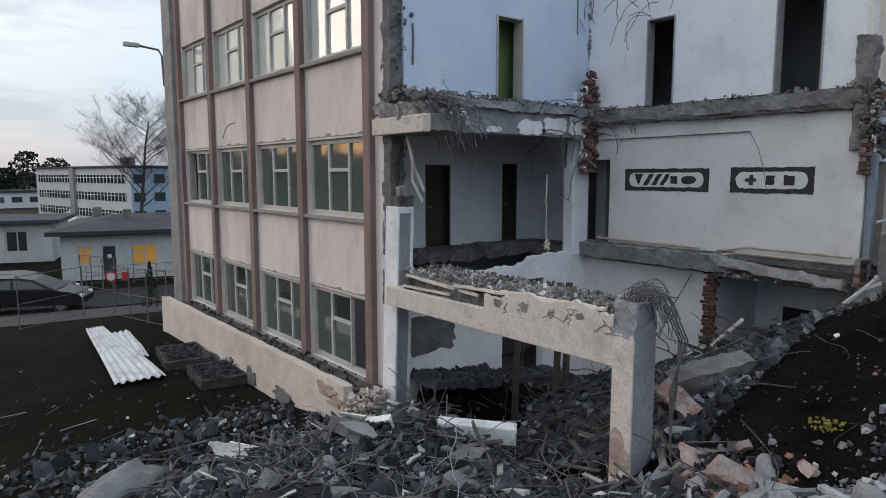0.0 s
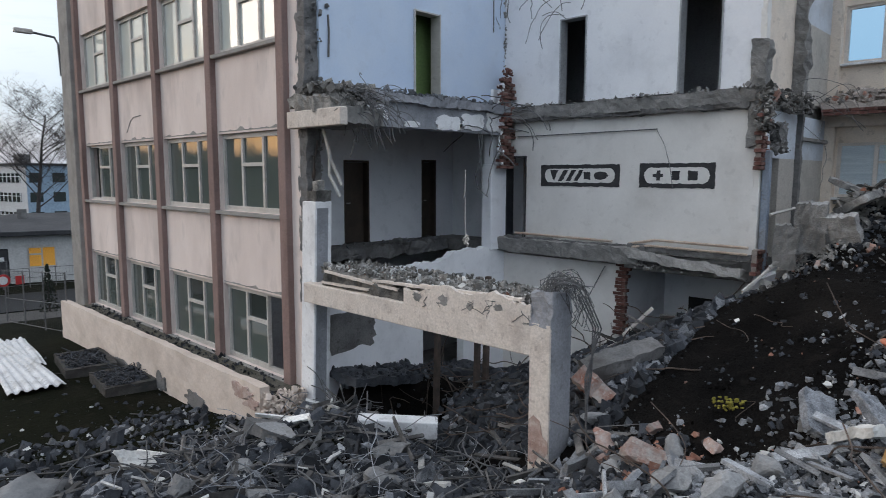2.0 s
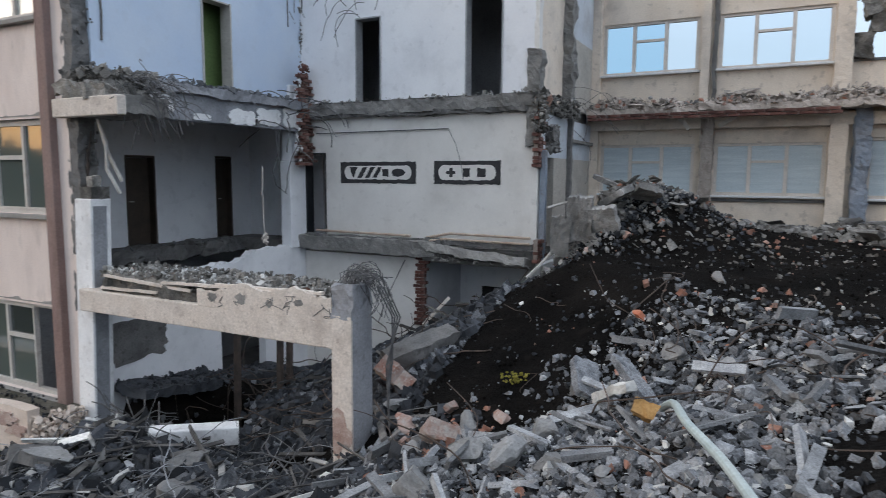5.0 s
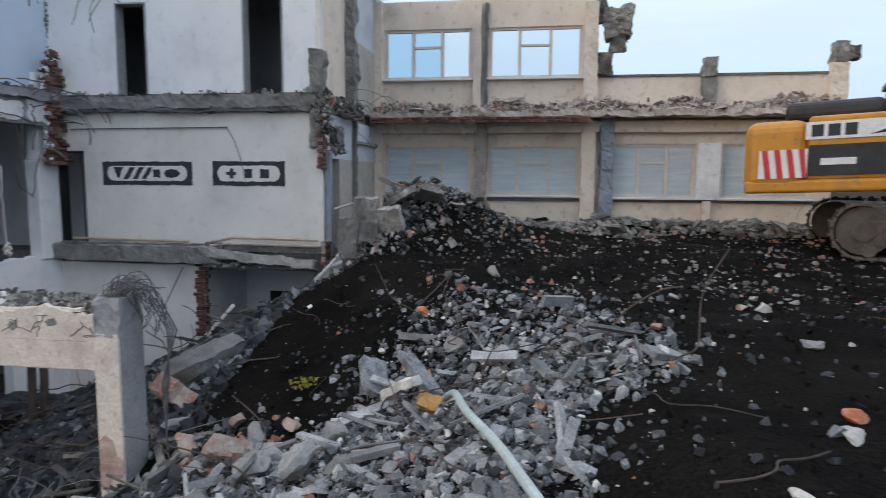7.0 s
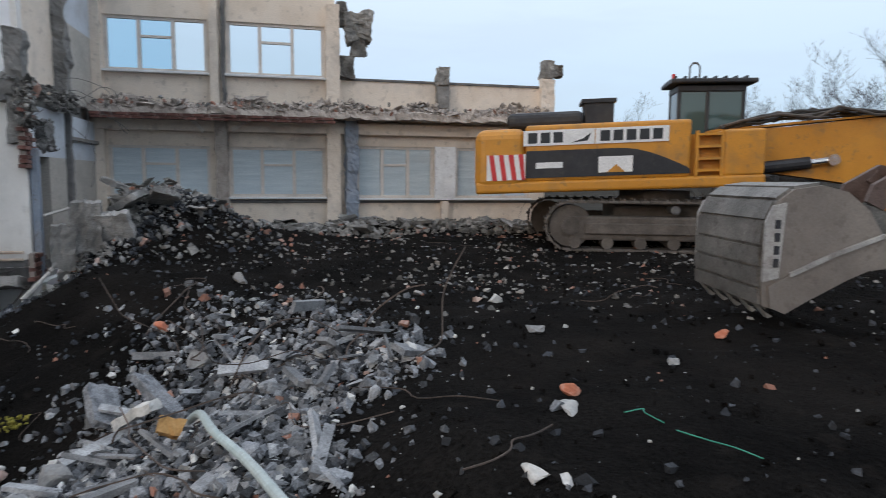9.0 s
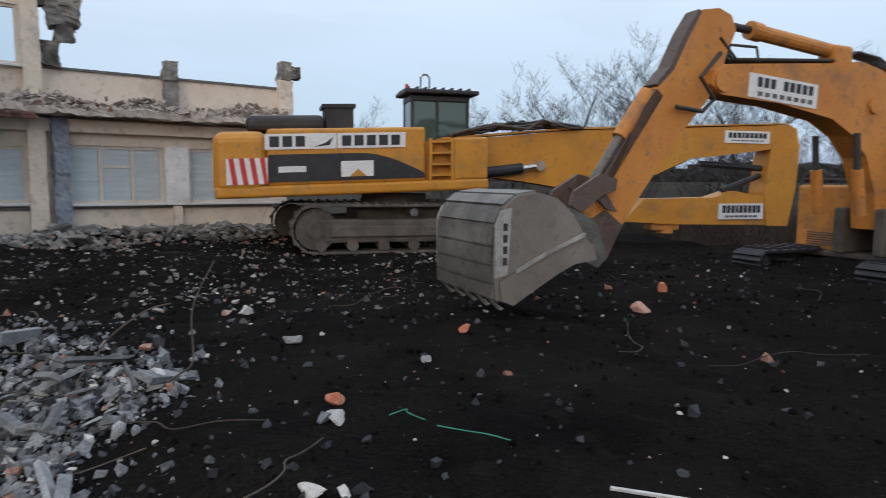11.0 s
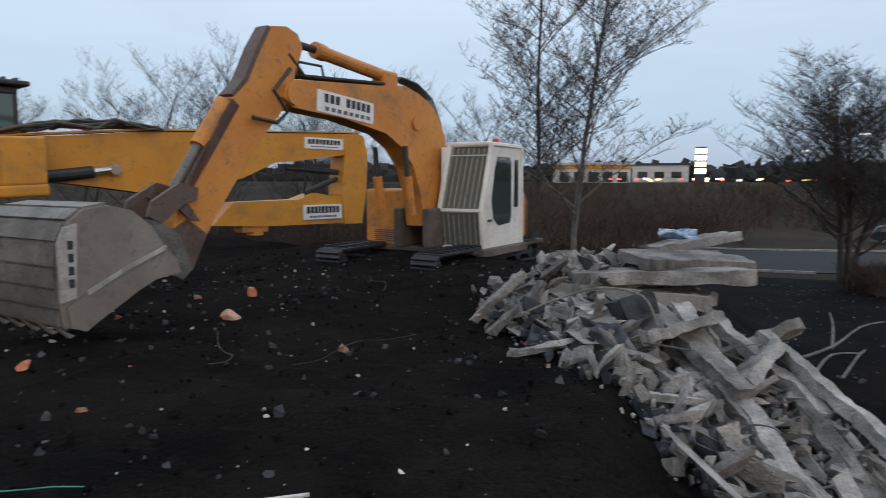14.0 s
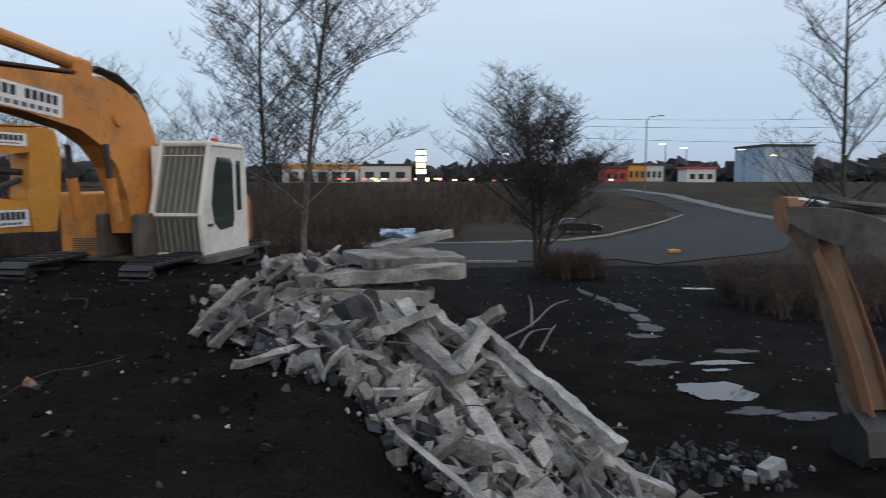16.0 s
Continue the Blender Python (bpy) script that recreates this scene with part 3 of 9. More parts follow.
def ground_z(x, y):
    """Height of the ground: a flat base, a high bank of black soil, a heap against the wing, a pit under the broken floor."""
    base = 0.10 * bumps(x, y, 0.23)
    if abs(x) > 30 or y > 30 or y < -24:
        base = 0.0
    # the yard falls away beyond the front, and the fields rise in the other direction
    base -= 1.45 * smooth01(19, 44, y) + 2.6 * smooth01(60, 120, y)
    base += 5.2 * smooth01(75, 150, -y)
    if inside_house(x, y) and y < 24 and x < 19:
        return -0.7
    ys = -1.2 + min(3.9, max(0.0, (x - 6.4) * 0.9)) if x > 6.4 else -1.2 - 0.15 * max(0.0, 3.0 - x)
    plateau = 3.4 + 0.28 * smooth01(10, 17, x)
    steep = 0.40 + 0.25 * smooth01(9.5, 12.5, x)
    hy = plateau - steep * max(0.0, y - ys)
    hx = plateau - 0.75 * max(0.0, 0.35 - 0.03 * (y + 5) - x)
    he = plateau - 0.6 * max(0.0, x - 20.5)
    hb = plateau - 0.35 * max(0.0, -y - 15.5)
    h = min(hy, hx, he, hb)
    # loose rubble at the foot of the front
    foot = (0.75 * smooth01(10.6, 8.0, y) + 0.22 * smooth01(13.8, 11.0, y)) * smooth01(-1.0, 3.0, x) * smooth01(7.6, 6.2, x) * smooth01(1.0, 5.0, y)
    h = max(h, base + foot + 0.25 * bumps(x, y, 0.8, 3.0) * foot)
    # ridge of debris on the edge of the bank
    k = min(1.0, max(0.0, ((x - 0.9) * -2.9 + (y + 8.4) * 2.9) / 16.8))
    rx, ry, rz = 0.9 - 2.9 * k, -8.4 + 2.9 * k, 3.75 - 1.75 * k
    dist = math.hypot(x - rx, y - ry)
    h = max(h, rz - 0.9 * max(0.0, dist - 0.55)) if dist < 4 else h
    # heap against the end of the cross wall
    h += 1.0 * math.exp(-((x - 13.3) / 1.0) ** 2 - ((y - 2.6) / 0.85) ** 2)
    h += 0.68 * math.exp(-((x - 13.7) / 1.1) ** 2 - ((y - 1.35) / 1.15) ** 2)
    h += 0.14 * math.exp(-((x - 5.7) / 0.9) ** 2 - ((y + 4.9) / 0.8) ** 2)
    if 11.0 < x < 16.5 and -0.5 < y < 4.4:
        h = min(h, 4.55 + 0.12 * bumps(x, y, 1.1, 3.0))
    # soil pushed up round the smaller machine
    h += 0.36 * math.exp(-((x - 4.4) / 2.3) ** 2 - ((y + 11.2) / 1.9) ** 2)
    # uneven rubble floor under the broken storey, with a pit in it
    inner = smooth01(7.0, 7.4, x) * smooth01(12.6, 12.2, x) * smooth01(4.6, 6.6, y) * (y < 10.6)
    if inner > 0:
        deep = 1.0 - 0.08 * (x - 7.3) - 0.35 * max(0.0, x - 9.2) - 0.25 * max(0.0, x - 10.6)
        near = 0.15 + 0.35 * smooth01(8.5, 5.5, y) + 0.3 * smooth01(10.5, 12.4, x)
        k = smooth01(7.4, 9.4, y)
        h = h * (1 - inner) + inner * max(deep * k + near * (1 - k), min(h, 2.2))
        h -= 2.4 * inner * smooth01(1.0, 0.72, math.hypot((x - 7.85) / 1.0, (y - 8.65) / 0.8))
    rough_k = smooth01(0.4, 1.2, h)
    h += rough_k * (0.16 * bumps(x, y, 0.45, 1.0) + 0.07 * bumps(x, y, 1.6, 2.0) + 0.03 * bumps(x, y, 5.0, 4.0))
    return h


def spread(lo, hi, step, far):
    """Even steps from lo to hi, then wider and wider to the horizon."""
    c = [lo + step * i for i in range(int((hi - lo) / step) + 1)]
    k, d = [], step
    a = lo
    while a > -far:
        d *= 1.16
        a -= d
        k.append(a)
    out = list(reversed(k)) + c
    d, a = step, c[-1]
    while a < far:
        d *= 1.16
        a += d
        out.append(a)
    return out


def zone(x, y):
    w = 1.2 * bumps(x, y, 0.35, 7.0) + 0.4 * bumps(x, y, 1.3, 8.0)
    if math.hypot(x, y) > 62 or y < -38 + w:
        return 3
    if y > 7.2 + w and x < 6.0 + 0.2 * w:
        return 1
    if y > 12:
        return 1
    if -30 < x and y > -21 + 2.5 * w and not (x < -12 + w and y < 8):
        return 0
    return 2 if y < 4 else 1


M["field"] = surf("winter_field", (0.018, 0.0145, 0.0095), (0.032, 0.025, 0.017), 0.12, 2.0, 0.95, 0.5, dirt=(0.034, 0.037, 0.02), dirt_amount=0.6, dirt_scale=0.06, finec=0.4, spec=0.1)
M["mud"] = surf("wet_mud", (0.0045, 0.0046, 0.0052), (0.0105, 0.0105, 0.0112), 0.35, 9, 0.95, 0.7, dirt=(0.020, 0.0195, 0.0195), dirt_amount=0.5, dirt_scale=0.4, finec=0.5, spec=0.03)
gx, gy = spread(-12.0, 20.0, 0.22, 2600), spread(-17.0, 24.0, 0.22, 2600)
gv = [(x, y, ground_z(x, y)) for y in gy for x in gx]
nx = len(gx)
gf = [(j * nx + i, j * nx + i + 1, (j + 1) * nx + i + 1, (j + 1) * nx + i) for j in range(len(gy) - 1) for i in range(nx - 1)]
gm = bpy.data.meshes.new("ground")
gm.from_pydata(gv, [], gf)
for k in ("soil", "lawn", "mud", "field"):
    gm.materials.append(M[k])
gm.polygons.foreach_set("material_index", [zone((gx[i] + gx[i + 1]) / 2, (gy[j] + gy[j + 1]) / 2) for j in range(len(gy) - 1) for i in range(nx - 1)])
gm.polygons.foreach_set("use_smooth", [True] * len(gm.polygons))
tagged(new("ground", gm), "black soil bank, worn lawn and muddy yard", "ground", "", "structure")


# ---- the half-demolished block ----
PITCH, FIRST = 2.85, 10.72
PIL = [FIRST + PITCH * k for k in range(5)]
SILL, HEAD = (0.85, 4.12, 7.42), (2.50, 5.76, 9.06)
XF = 6.85
front = Shape()
holes = [(PIL[k] + 0.17, PIL[k + 1] - 0.17, SILL[l], HEAD[l]) for k in range(4) for l in range(3)]
wall_x(front, XF, XF + 0.3, 10.3, 23.4, -0.6, 11.0, holes)
thing("wall_front", front, "pink", "faded pink rendered front with stains and cracks", "wall", "", "structure")
for y in PIL:
    s = Shape(); s.soft(XF - 0.13, y - 0.125, 0.3, XF + 0.02, y + 0.125, 10.9, 0.015)
    thing("pilaster", s, "pilaster", "red-brown plastered pilaster on the pink front", "pilaster", "pilasters of the front")
s = Shape(); s.soft(XF - 0.16, 22.55, -0.1, XF + 0.05, 23.42, 11.0, 0.02)
thing("corner_pier", s, "sill", "grey weathered corner pier of the front", "pier")
s = Shape(); s.crag(XF + 0.0, 10.10, 2.5, XF + 0.33, 10.34, 10.6, 0.08, 0.045, 1)
thing("end_pier", s, "concrete_dark", "grey broken concrete pier at the torn end", "pier")


def window(y0, y1, z0, z1, glasses, state=0):
    """A casement window in the front: tall side lights, a middle with a small vent light above."""
    w = holder("window", (XF + 0.14, (y0 + y1) / 2, z0), "three-part weathered white casement window in the pink front", "window", "windows of the front")
    h, a = z1 - z0, (y1 - y0) / 2
    s = Shape()
    for q in (-a, a - 0.05):
        s.box(-0.05, q, 0, 0.05, q + 0.05, h)
    s.box(-0.05, -a + 0.06, 0, 0.05, a - 0.06, 0.07); s.box(-0.05, -a + 0.06, h - 0.07, 0.05, a - 0.06, h)
    part("window_frame", s, "frame_paint", w)
    cols = [(-a + 0.06, -a / 3), (-a / 3, a / 3), (a / 3, a - 0.06)]
    for i, (c, d) in enumerate(cols):
        if (state == 1 and i == 0) or (state == 2 and i == 2):
            continue
        rows = [(0.07, h * 0.60), (h * 0.60, h - 0.07)] if i == 1 else [(0.07, h - 0.07)]
        for j, (e, g_) in enumerate(rows):
            s = Shape()
            s.box(-0.06, c, e, 0.03, c + 0.035, g_); s.box(-0.06, d - 0.035, e, 0.03, d, g_)
            s.box(-0.06, c + 0.035, e, 0.03, d - 0.035, e + 0.04); s.box(-0.06, c + 0.035, g_ - 0.035, 0.03, d - 0.035, g_)
            sash = part("sash", s, "frame_paint", w)
            s = Shape(); s.box(-0.012, c + 0.03, e + 0.03, -0.004, d - 0.03, g_ - 0.03)
            gk = glasses[2] if (i == 1 and j == 1) else glasses[i % 2]
            part("pane", s, gk, sash)
    s = Shape(); s.soft(-0.26, -a - 0.03, -0.08, 0.06, a + 0.03, -0.002, 0.01)
    part("window_sill", s, "sill", w)
    return w


for k in range(4):
    for l in range(3):
        gl3 = (("glass_frost", "glass_frost", "glass"), ("glass_frost", "glass_frost", "glass_frost"), ("glass_sky_tone", "glass_sky_tone", "glass_sky_tone"))[l]
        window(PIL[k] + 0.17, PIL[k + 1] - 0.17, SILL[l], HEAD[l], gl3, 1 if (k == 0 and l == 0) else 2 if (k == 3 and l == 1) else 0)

rc_ = random.Random(12)
for k in range(4):
    for l in range(2):
        yc, zc = (PIL[k] + PIL[k + 1]) / 2, HEAD[l] + 0.06
        o_ = [(PIL[k] + 0.2, zc - 0.02)]
        for i in range(30):
            o_.append((PIL[k] + 0.2 + 2.45 * i / 29, zc + max(0.0, 0.10 * noise.noise(Vector((i * 0.25 + k * 7, l * 5.0, 0))) + 0.05 * noise.noise(Vector((i * 0.9, k, l))))))
        o_.append((PIL[k + 1] - 0.2, zc - 0.02))
        s = Shape(); s.plate(o_, 0.0, 0.006, Matrix(((0, 1, 0, XF - 0.006), (1, 0, 0, 0), (0, 0, 1, 0), (0, 0, 0, 1))))
        thing("peeled_render", s, "sill", "grey peeled edge of the pink render over a window", "render patch", "peeled render edges")
s = Shape(); s.tube([(XF - 0.002, 18.6, 6.02), (XF - 0.002, 18.3, 6.32), (XF - 0.002, 18.1, 6.40), (XF - 0.002, 17.6, 6.42)], 0.012, 4)
thing("crack", s, "concrete_dark", "dark crack in the pink render", "crack")
# plinth with a mossy ledge
s = Shape()
s.crag(5.86, 10.25, -0.6, 6.05, 21.9, 1.08, 0.12, 0.018, 22)
thing("plinth_wall", s, "cream", "cream rendered plinth wall with crumbling edge", "wall", "", "structure")
for k, (y, z, w, h, m) in enumerate(((10.9, 0.86, 0.42, 0.16, "brick_wash"), (10.55, 0.72, 0.3, 0.12, "brick_wash"), (12.9, 0.2, 0.5, 0.22, "concrete_dark"), (14.6, 0.15, 0.35, 0.25, "concrete_dark"), (15.9, 0.3, 0.12, 0.10, "concrete_dark"), (17.2, 0.12, 0.5, 0.16, "concrete_dark"))):
    o_ = []
    for i in range(30):
        t = 2 * math.pi * i / 30
        q = 0.8 + 0.6 * noise.noise(Vector((math.cos(t) * 1.8 + 5 * k, math.sin(t) * 1.8, 1.0)))
        o_.append((y + math.cos(t) * w * q, z + math.sin(t) * h * q))
    s = Shape(); s.plate(o_, 5.822, 5.90, Matrix(((0, 1, 0, 0), (1, 0, 0, 0), (0, 0, 1, 0), (0, 0, 0, 1))))
    thing("bare_patch", s, m, "bare patch where render has fallen off the plinth", "plaster", "bare patches of the plinth")
s = Shape(); s.box(6.05, 10.3, 0.2, XF + 0.0, 21.9, 0.84)
thing("ledge", s, "moss", "mossy rubble-strewn ledge over the plinth", "ledge", "", "structure")

# slabs and rooms
s = Shape()
s.box(XF + 0.3, 10.0, -0.4, 18.0, 23.2, -0.1)
thing("floor", s, "concrete_dark", "dusty concrete ground floor", "floor", "", "structure")
rng = random.Random(4)


def torn_slab(name, x0, x1, y0, y1, z0, z1, mat, label, edge="y0", jag=0.25, step=0.3):
    """A floor slab whose one edge is torn unevenly."""
    s = Shape()
    if edge == "y0":
        s.crag(x0, y0, z0, x1, y0 + 0.6, z1, 0.09, jag * 0.35, x0 + z0); s.box(x0, y0 + 0.5, z0 + 0.02, x1, y1, z1 - 0.02)
    else:
        s.crag(x0, y0, z0, x0 + 0.6, y1, z1, 0.09, jag * 0.35, x0 + z0); s.box(x0 + 0.5, y0, z0 + 0.02, x1, y1, z1 - 0.02)
    return thing(name, s, mat, label, "floor slab", "", "structure")


torn_slab("slab_upper", XF + 0.3, 12.5, 10.0, 23.2, 6.22, 6.5, "concrete", "torn concrete floor slab with rubble on its edge", jag=0.12)
torn_slab("slab_middle", XF + 0.3, 12.5, 11.9, 23.2, 2.92, 3.2, "concrete_dark", "sagging broken concrete floor slab", jag=0.3)
s = Shape(); s.box(12.7, 4.6, 6.2, 18.0, 23.2, 6.5); s.box(12.7, 4.6, 2.9, 18.0, 23.2, 3.2)
thing("slab_wing", s, "concrete", "concrete floor slabs of the wing", "floor slab", "", "structure")
s = Shape(); s.box(XF + 0.3, 10.0, 9.75, 12.5, 23.2, 10.0); s.box(12.5, 4.2, 9.75, 18.3, 23.2, 10.0)
thing("ceiling", s, "grey_wall", "concrete roof slab", "ceiling", "", "structure")
s = Shape(); s.box(XF + 0.3, 23.2, -0.6, 18.3, 23.4, 11.0)
thing("wall_far_end", s, "grey_wall", "plain end wall", "wall", "", "structure")

# blue partition, upper floor
s = Shape()
wall_y(s, 10.05, 10.25, XF + 0.3, 12.7, 6.5, 9.75, [(9.50, 10.26, 6.4, 8.29)])
thing("wall_blue", s, "blue_wall", "pale blue painted partition left open to the sky", "wall", "", "structure")
s = Shape()
for a, b in ((9.50, 9.52), (10.23, 10.26)):
    s.box(a, 10.0, 6.5, b, 10.28, 8.29)
s.box(9.52, 10.03, 8.26, 10.23, 10.28, 8.29)
thing("door_frame", s, "frame_paint", "white door frame with no door in it", "door frame")
s = Shape(); s.box(9.2, 10.55, 6.5, 11.0, 10.65, 9.70)
thing("wall_green", s, "green_wall", "green painted wall of the room behind", "wall", "", "structure")

# beam under the upper slab
s = Shape(); s.crag(7.2, 9.81, 5.84, 12.4, 10.04, 6.36, 0.10, 0.022, 2); s.crag(7.3, 9.70, 6.33, 12.4, 10.04, 6.50, 0.07, 0.055, 3)
thing("edge_beam", s, "post_grey", "grey concrete edge beam with flaked white paint", "beam")
rng2 = random.Random(9)
for x, z, w, h in ((8.25, 6.14, 0.6, 0.42), (10.3, 6.0, 0.9, 0.36), (11.05, 6.06, 0.9, 0.42), (11.8, 6.1, 0.6, 0.5), (9.2, 5.92, 0.5, 0.14)):
    o_ = []
    for i in range(36):
        t = 2 * math.pi * i / 36
        q = min(1.25, 1 / max(abs(math.cos(t)), abs(math.sin(t)))) * (0.84 + 0.3 * noise.noise(Vector((x + math.cos(t) * 1.6, math.sin(t) * 1.6, 2.0))) + rng2.uniform(-0.07, 0.07))
        o_.append((x + math.cos(t) * q * w / 2, z + math.sin(t) * q * h / 2))
    s = Shape(); s.plate(o_, 9.770, 9.80)
    thing("paint_patch", s, "post", "flaking white paint patch on the edge beam", "paint", "paint patches on the beam")

# slab stub at the front corner, hanging with its bars
ss = holder("slab_stub", (6.62, 8.75, 5.72), "broken floor edge jutting from the front corner", "slab")
s = Shape(); s.soft(0, 0, 0, 0.16, 1.6, 0.30, 0.02); part("painted_edge", s, "beam", ss, "cream painted floor edge")
s = Shape(); s.crag(0.16, 0.03, 0.02, 0.95, 1.6, 0.33, 0.09, 0.05, 4); part("slab_core", s, "concrete", ss)
s = Shape(); s.crag(0.02, 0.35, 0.32, 0.8, 1.5, 0.52, 0.08, 0.09, 5); part("torn_masonry", s, "dusty", ss, "crumbled masonry")

# middle room behind the open end
s = Shape()
wall_y(s, 12.75, 12.95, XF + 0.3, 13.6, 3.2, 6.22, [(9.70, 10.47, 3.2, 5.25), (12.32, 12.85, 3.2, 5.3)])
thing("wall_room_back", s, "white_wall", "dirty white back wall of the opened room", "wall", "", "structure")
s = Shape(); s.box(13.55, 10.25, 3.2, 13.75, 12.75, 6.22)
thing("wall_room_side", s, "white_wall", "white side wall of the opened room", "wall", "", "structure")
for a, b, h in ((9.70, 10.47, 2.05), (12.32, 12.85, 2.1)):
    d = holder("door", ((a + b) / 2, 12.9, 3.2), "dark brown interior door in a white wall", "door", "doors of the opened room")
    s = Shape(); s.soft(-(b - a) / 2 + 0.05, 0.0, 0.01, (b - a) / 2 - 0.05, 0.045, h - 0.06, 0.005)
    part("leaf", s, "door", d)
    s = Shape(); s.box(-(b - a) / 2, -0.18, 0, -(b - a) / 2 + 0.05, 0.05, h); s.box((b - a) / 2 - 0.05, -0.18, 0, (b - a) / 2, 0.05, h)
    s.box(-(b - a) / 2 + 0.05, -0.18, h - 0.05, (b - a) / 2 - 0.05, 0.05, h)
    part("door_frame", s, "door", d)
    s = Shape(); s.tube([(-(b - a) / 2 + 0.14, -0.06, 1.0), (-(b - a) / 2 + 0.26, -0.06, 1.0)], 0.012)
    s.box(-(b - a) / 2 + 0.11, -0.02, 0.9, -(b - a) / 2 + 0.16, 0.0, 1.1)
    part("door_handle", s, "frame_paint", d)

# pier between room and hall, with torn bricks
s = Shape()
s.soft(11.92, 9.95, 3.1, 12.5, 10.25, 5.15, 0.02); s.soft(11.98, 9.97, 5.15, 12.45, 10.23, 6.9, 0.02)
thing("pier", s, "white_wall", "white plastered pier with its plaster torn off the brick", "pier")

# lower storey of the same partition, with a ragged top
s = Shape()


def ragged_top(x0, x1, z0, top, amp=0.10):
    """Outline of a wall piece with a broken upper edge."""
    n = max(3, int((x1 - x0) / 0.05))
    o = [(x0, z0), (x1, z0)]
    for i in range(n + 1):
        x = x1 + (x0 - x1) * i / n
        o.append((x, top(x) + amp * (noise.noise(Vector((x * 2.1, 3.0, 0))) + 0.6 * noise.noise(Vector((x * 7.0, 1.0, 0))) + 0.4 * noise.noise(Vector((x * 19.0, 8.0, 0))))))
    return o


def torn_top(x):
    return 2.98 + 0.2 * smooth01(10.0, 11.2, x) - 0.25 * smooth01(8.3, 7.3, x)


s.plate(ragged_top(XF + 0.35, 9.71, -0.7, torn_top), 10.0, 10.2)
s.plate(ragged_top(9.71, 11.02, 2.66, torn_top), 10.0, 10.2)
s.plate(ragged_top(11.02, 12.5, -0.7, torn_top), 10.0, 10.2)
thing("wall_lower_room", s, "white_wall", "white ground-floor partition with a torn top", "wall", "", "structure")
s = Shape(); s.box(XF + 0.3, 13.0, -0.1, 18.0, 13.2, 2.92); s.box(XF + 0.3, 13.2, 6.5, 12.5, 13.4, 9.75)
thing("wall_behind", s, "grey_wall", "grey rear room walls", "wall", "", "structure")

s = Shape(); s.crag(-1.95, -0.42, -0.08, 2.1, 0.42, 0.08, 0.09, 0.06, 31, pose(9.1, 9.56, 0.80, 3, 9.5, 0))
for k in range(420):
    a, b = rng.uniform(-1.9, 2.0), rng.uniform(-0.4, 0.4)
    s.chunk(pose(9.1, 9.56, 0.80, 3, 9.5, 0) @ Vector((a, b, 0.09)), 0.02 + 0.16 * rng.random() ** 3, rng)
thing("slab_lower", s, "rubble_dark", "dusty sagging slab beside the pit in the ground floor", "floor slab", "", "structure")
# hall wall parallel to the front
s = Shape()
wall_x(s, 12.5, 12.72, 4.22, 10.25, 3.3, 6.2, [(9.35, 9.95, 3.3, 5.35)])
thing("wall_hall_middle", s, "cream_wall", "cream hall wall with two black stencilled ornaments", "wall", "", "structure")
s = Shape()
wall_x(s, 12.5, 12.72, 4.22, 10.25, 6.5, 9.75, [(7.80, 8.48, 6.5, 8.32), (4.90, 5.74, 6.5, 8.6)])
thing("wall_hall_upper", s, "white_wall", "white upper hall wall with two empty doorways", "wall", "", "structure")
s = Shape()
wall_x(s, 12.5, 12.72, 6.8, 10.25, -0.6, 3.0)
thing("wall_hall_lower", s, "cream_wall", "cream lower hall wall with a broken brick edge", "wall", "", "structure")
for a, b, h in ((7.80, 8.48, 8.32), (4.90, 5.74, 8.6), (9.35, 9.95, 5.35)):
    s = Shape()
    z0 = 6.5 if h > 6 else 3.3
    s.box(12.48, a, z0, 12.74, a + 0.03, h); s.box(12.48, b - 0.03, z0, 12.74, b, h); s.box(12.48, a + 0.03, h - 0.03, 12.74, b - 0.03, h)
    thing("door_frame", s, "grey_wall" if h > 6 else "black_metal", "weathered empty door frame in the hall wall", "door frame", "door frames of the hall")
for z0, z1, x0, y0, sd in ((6.2, 6.46, 12.34, 4.2, 6), (3.08, 3.40, 12.2, 6.3, 7)):
    s = Shape(); s.crag(x0, y0, z0, 12.49, 9.98, z1, 0.06, 0.04, sd)
    thing("slab_ledge", s, "concrete", "torn edge of a floor along the hall wall", "floor slab", "", "structure")
s = Shape(); s.crag(12.73, 4.14, 5.3, 12.98, 4.44, 6.2, 0.06, 0.02, 17)
thing("pier", s, "blue_grey_wall", "pale blue-grey stump behind the end of the hall wall", "pier")
s = Shape(); s.crag(12.5, 4.12, 3.3, 12.72, 4.24, 6.2, 0.05, 0.016, 18); s.crag(12.5, 4.14, 6.5, 12.72, 4.24, 9.4, 0.05, 0.016, 19)
thing("wall_end", s, "cream_wall", "broken plastered end of the hall wall", "wall", "", "structure")
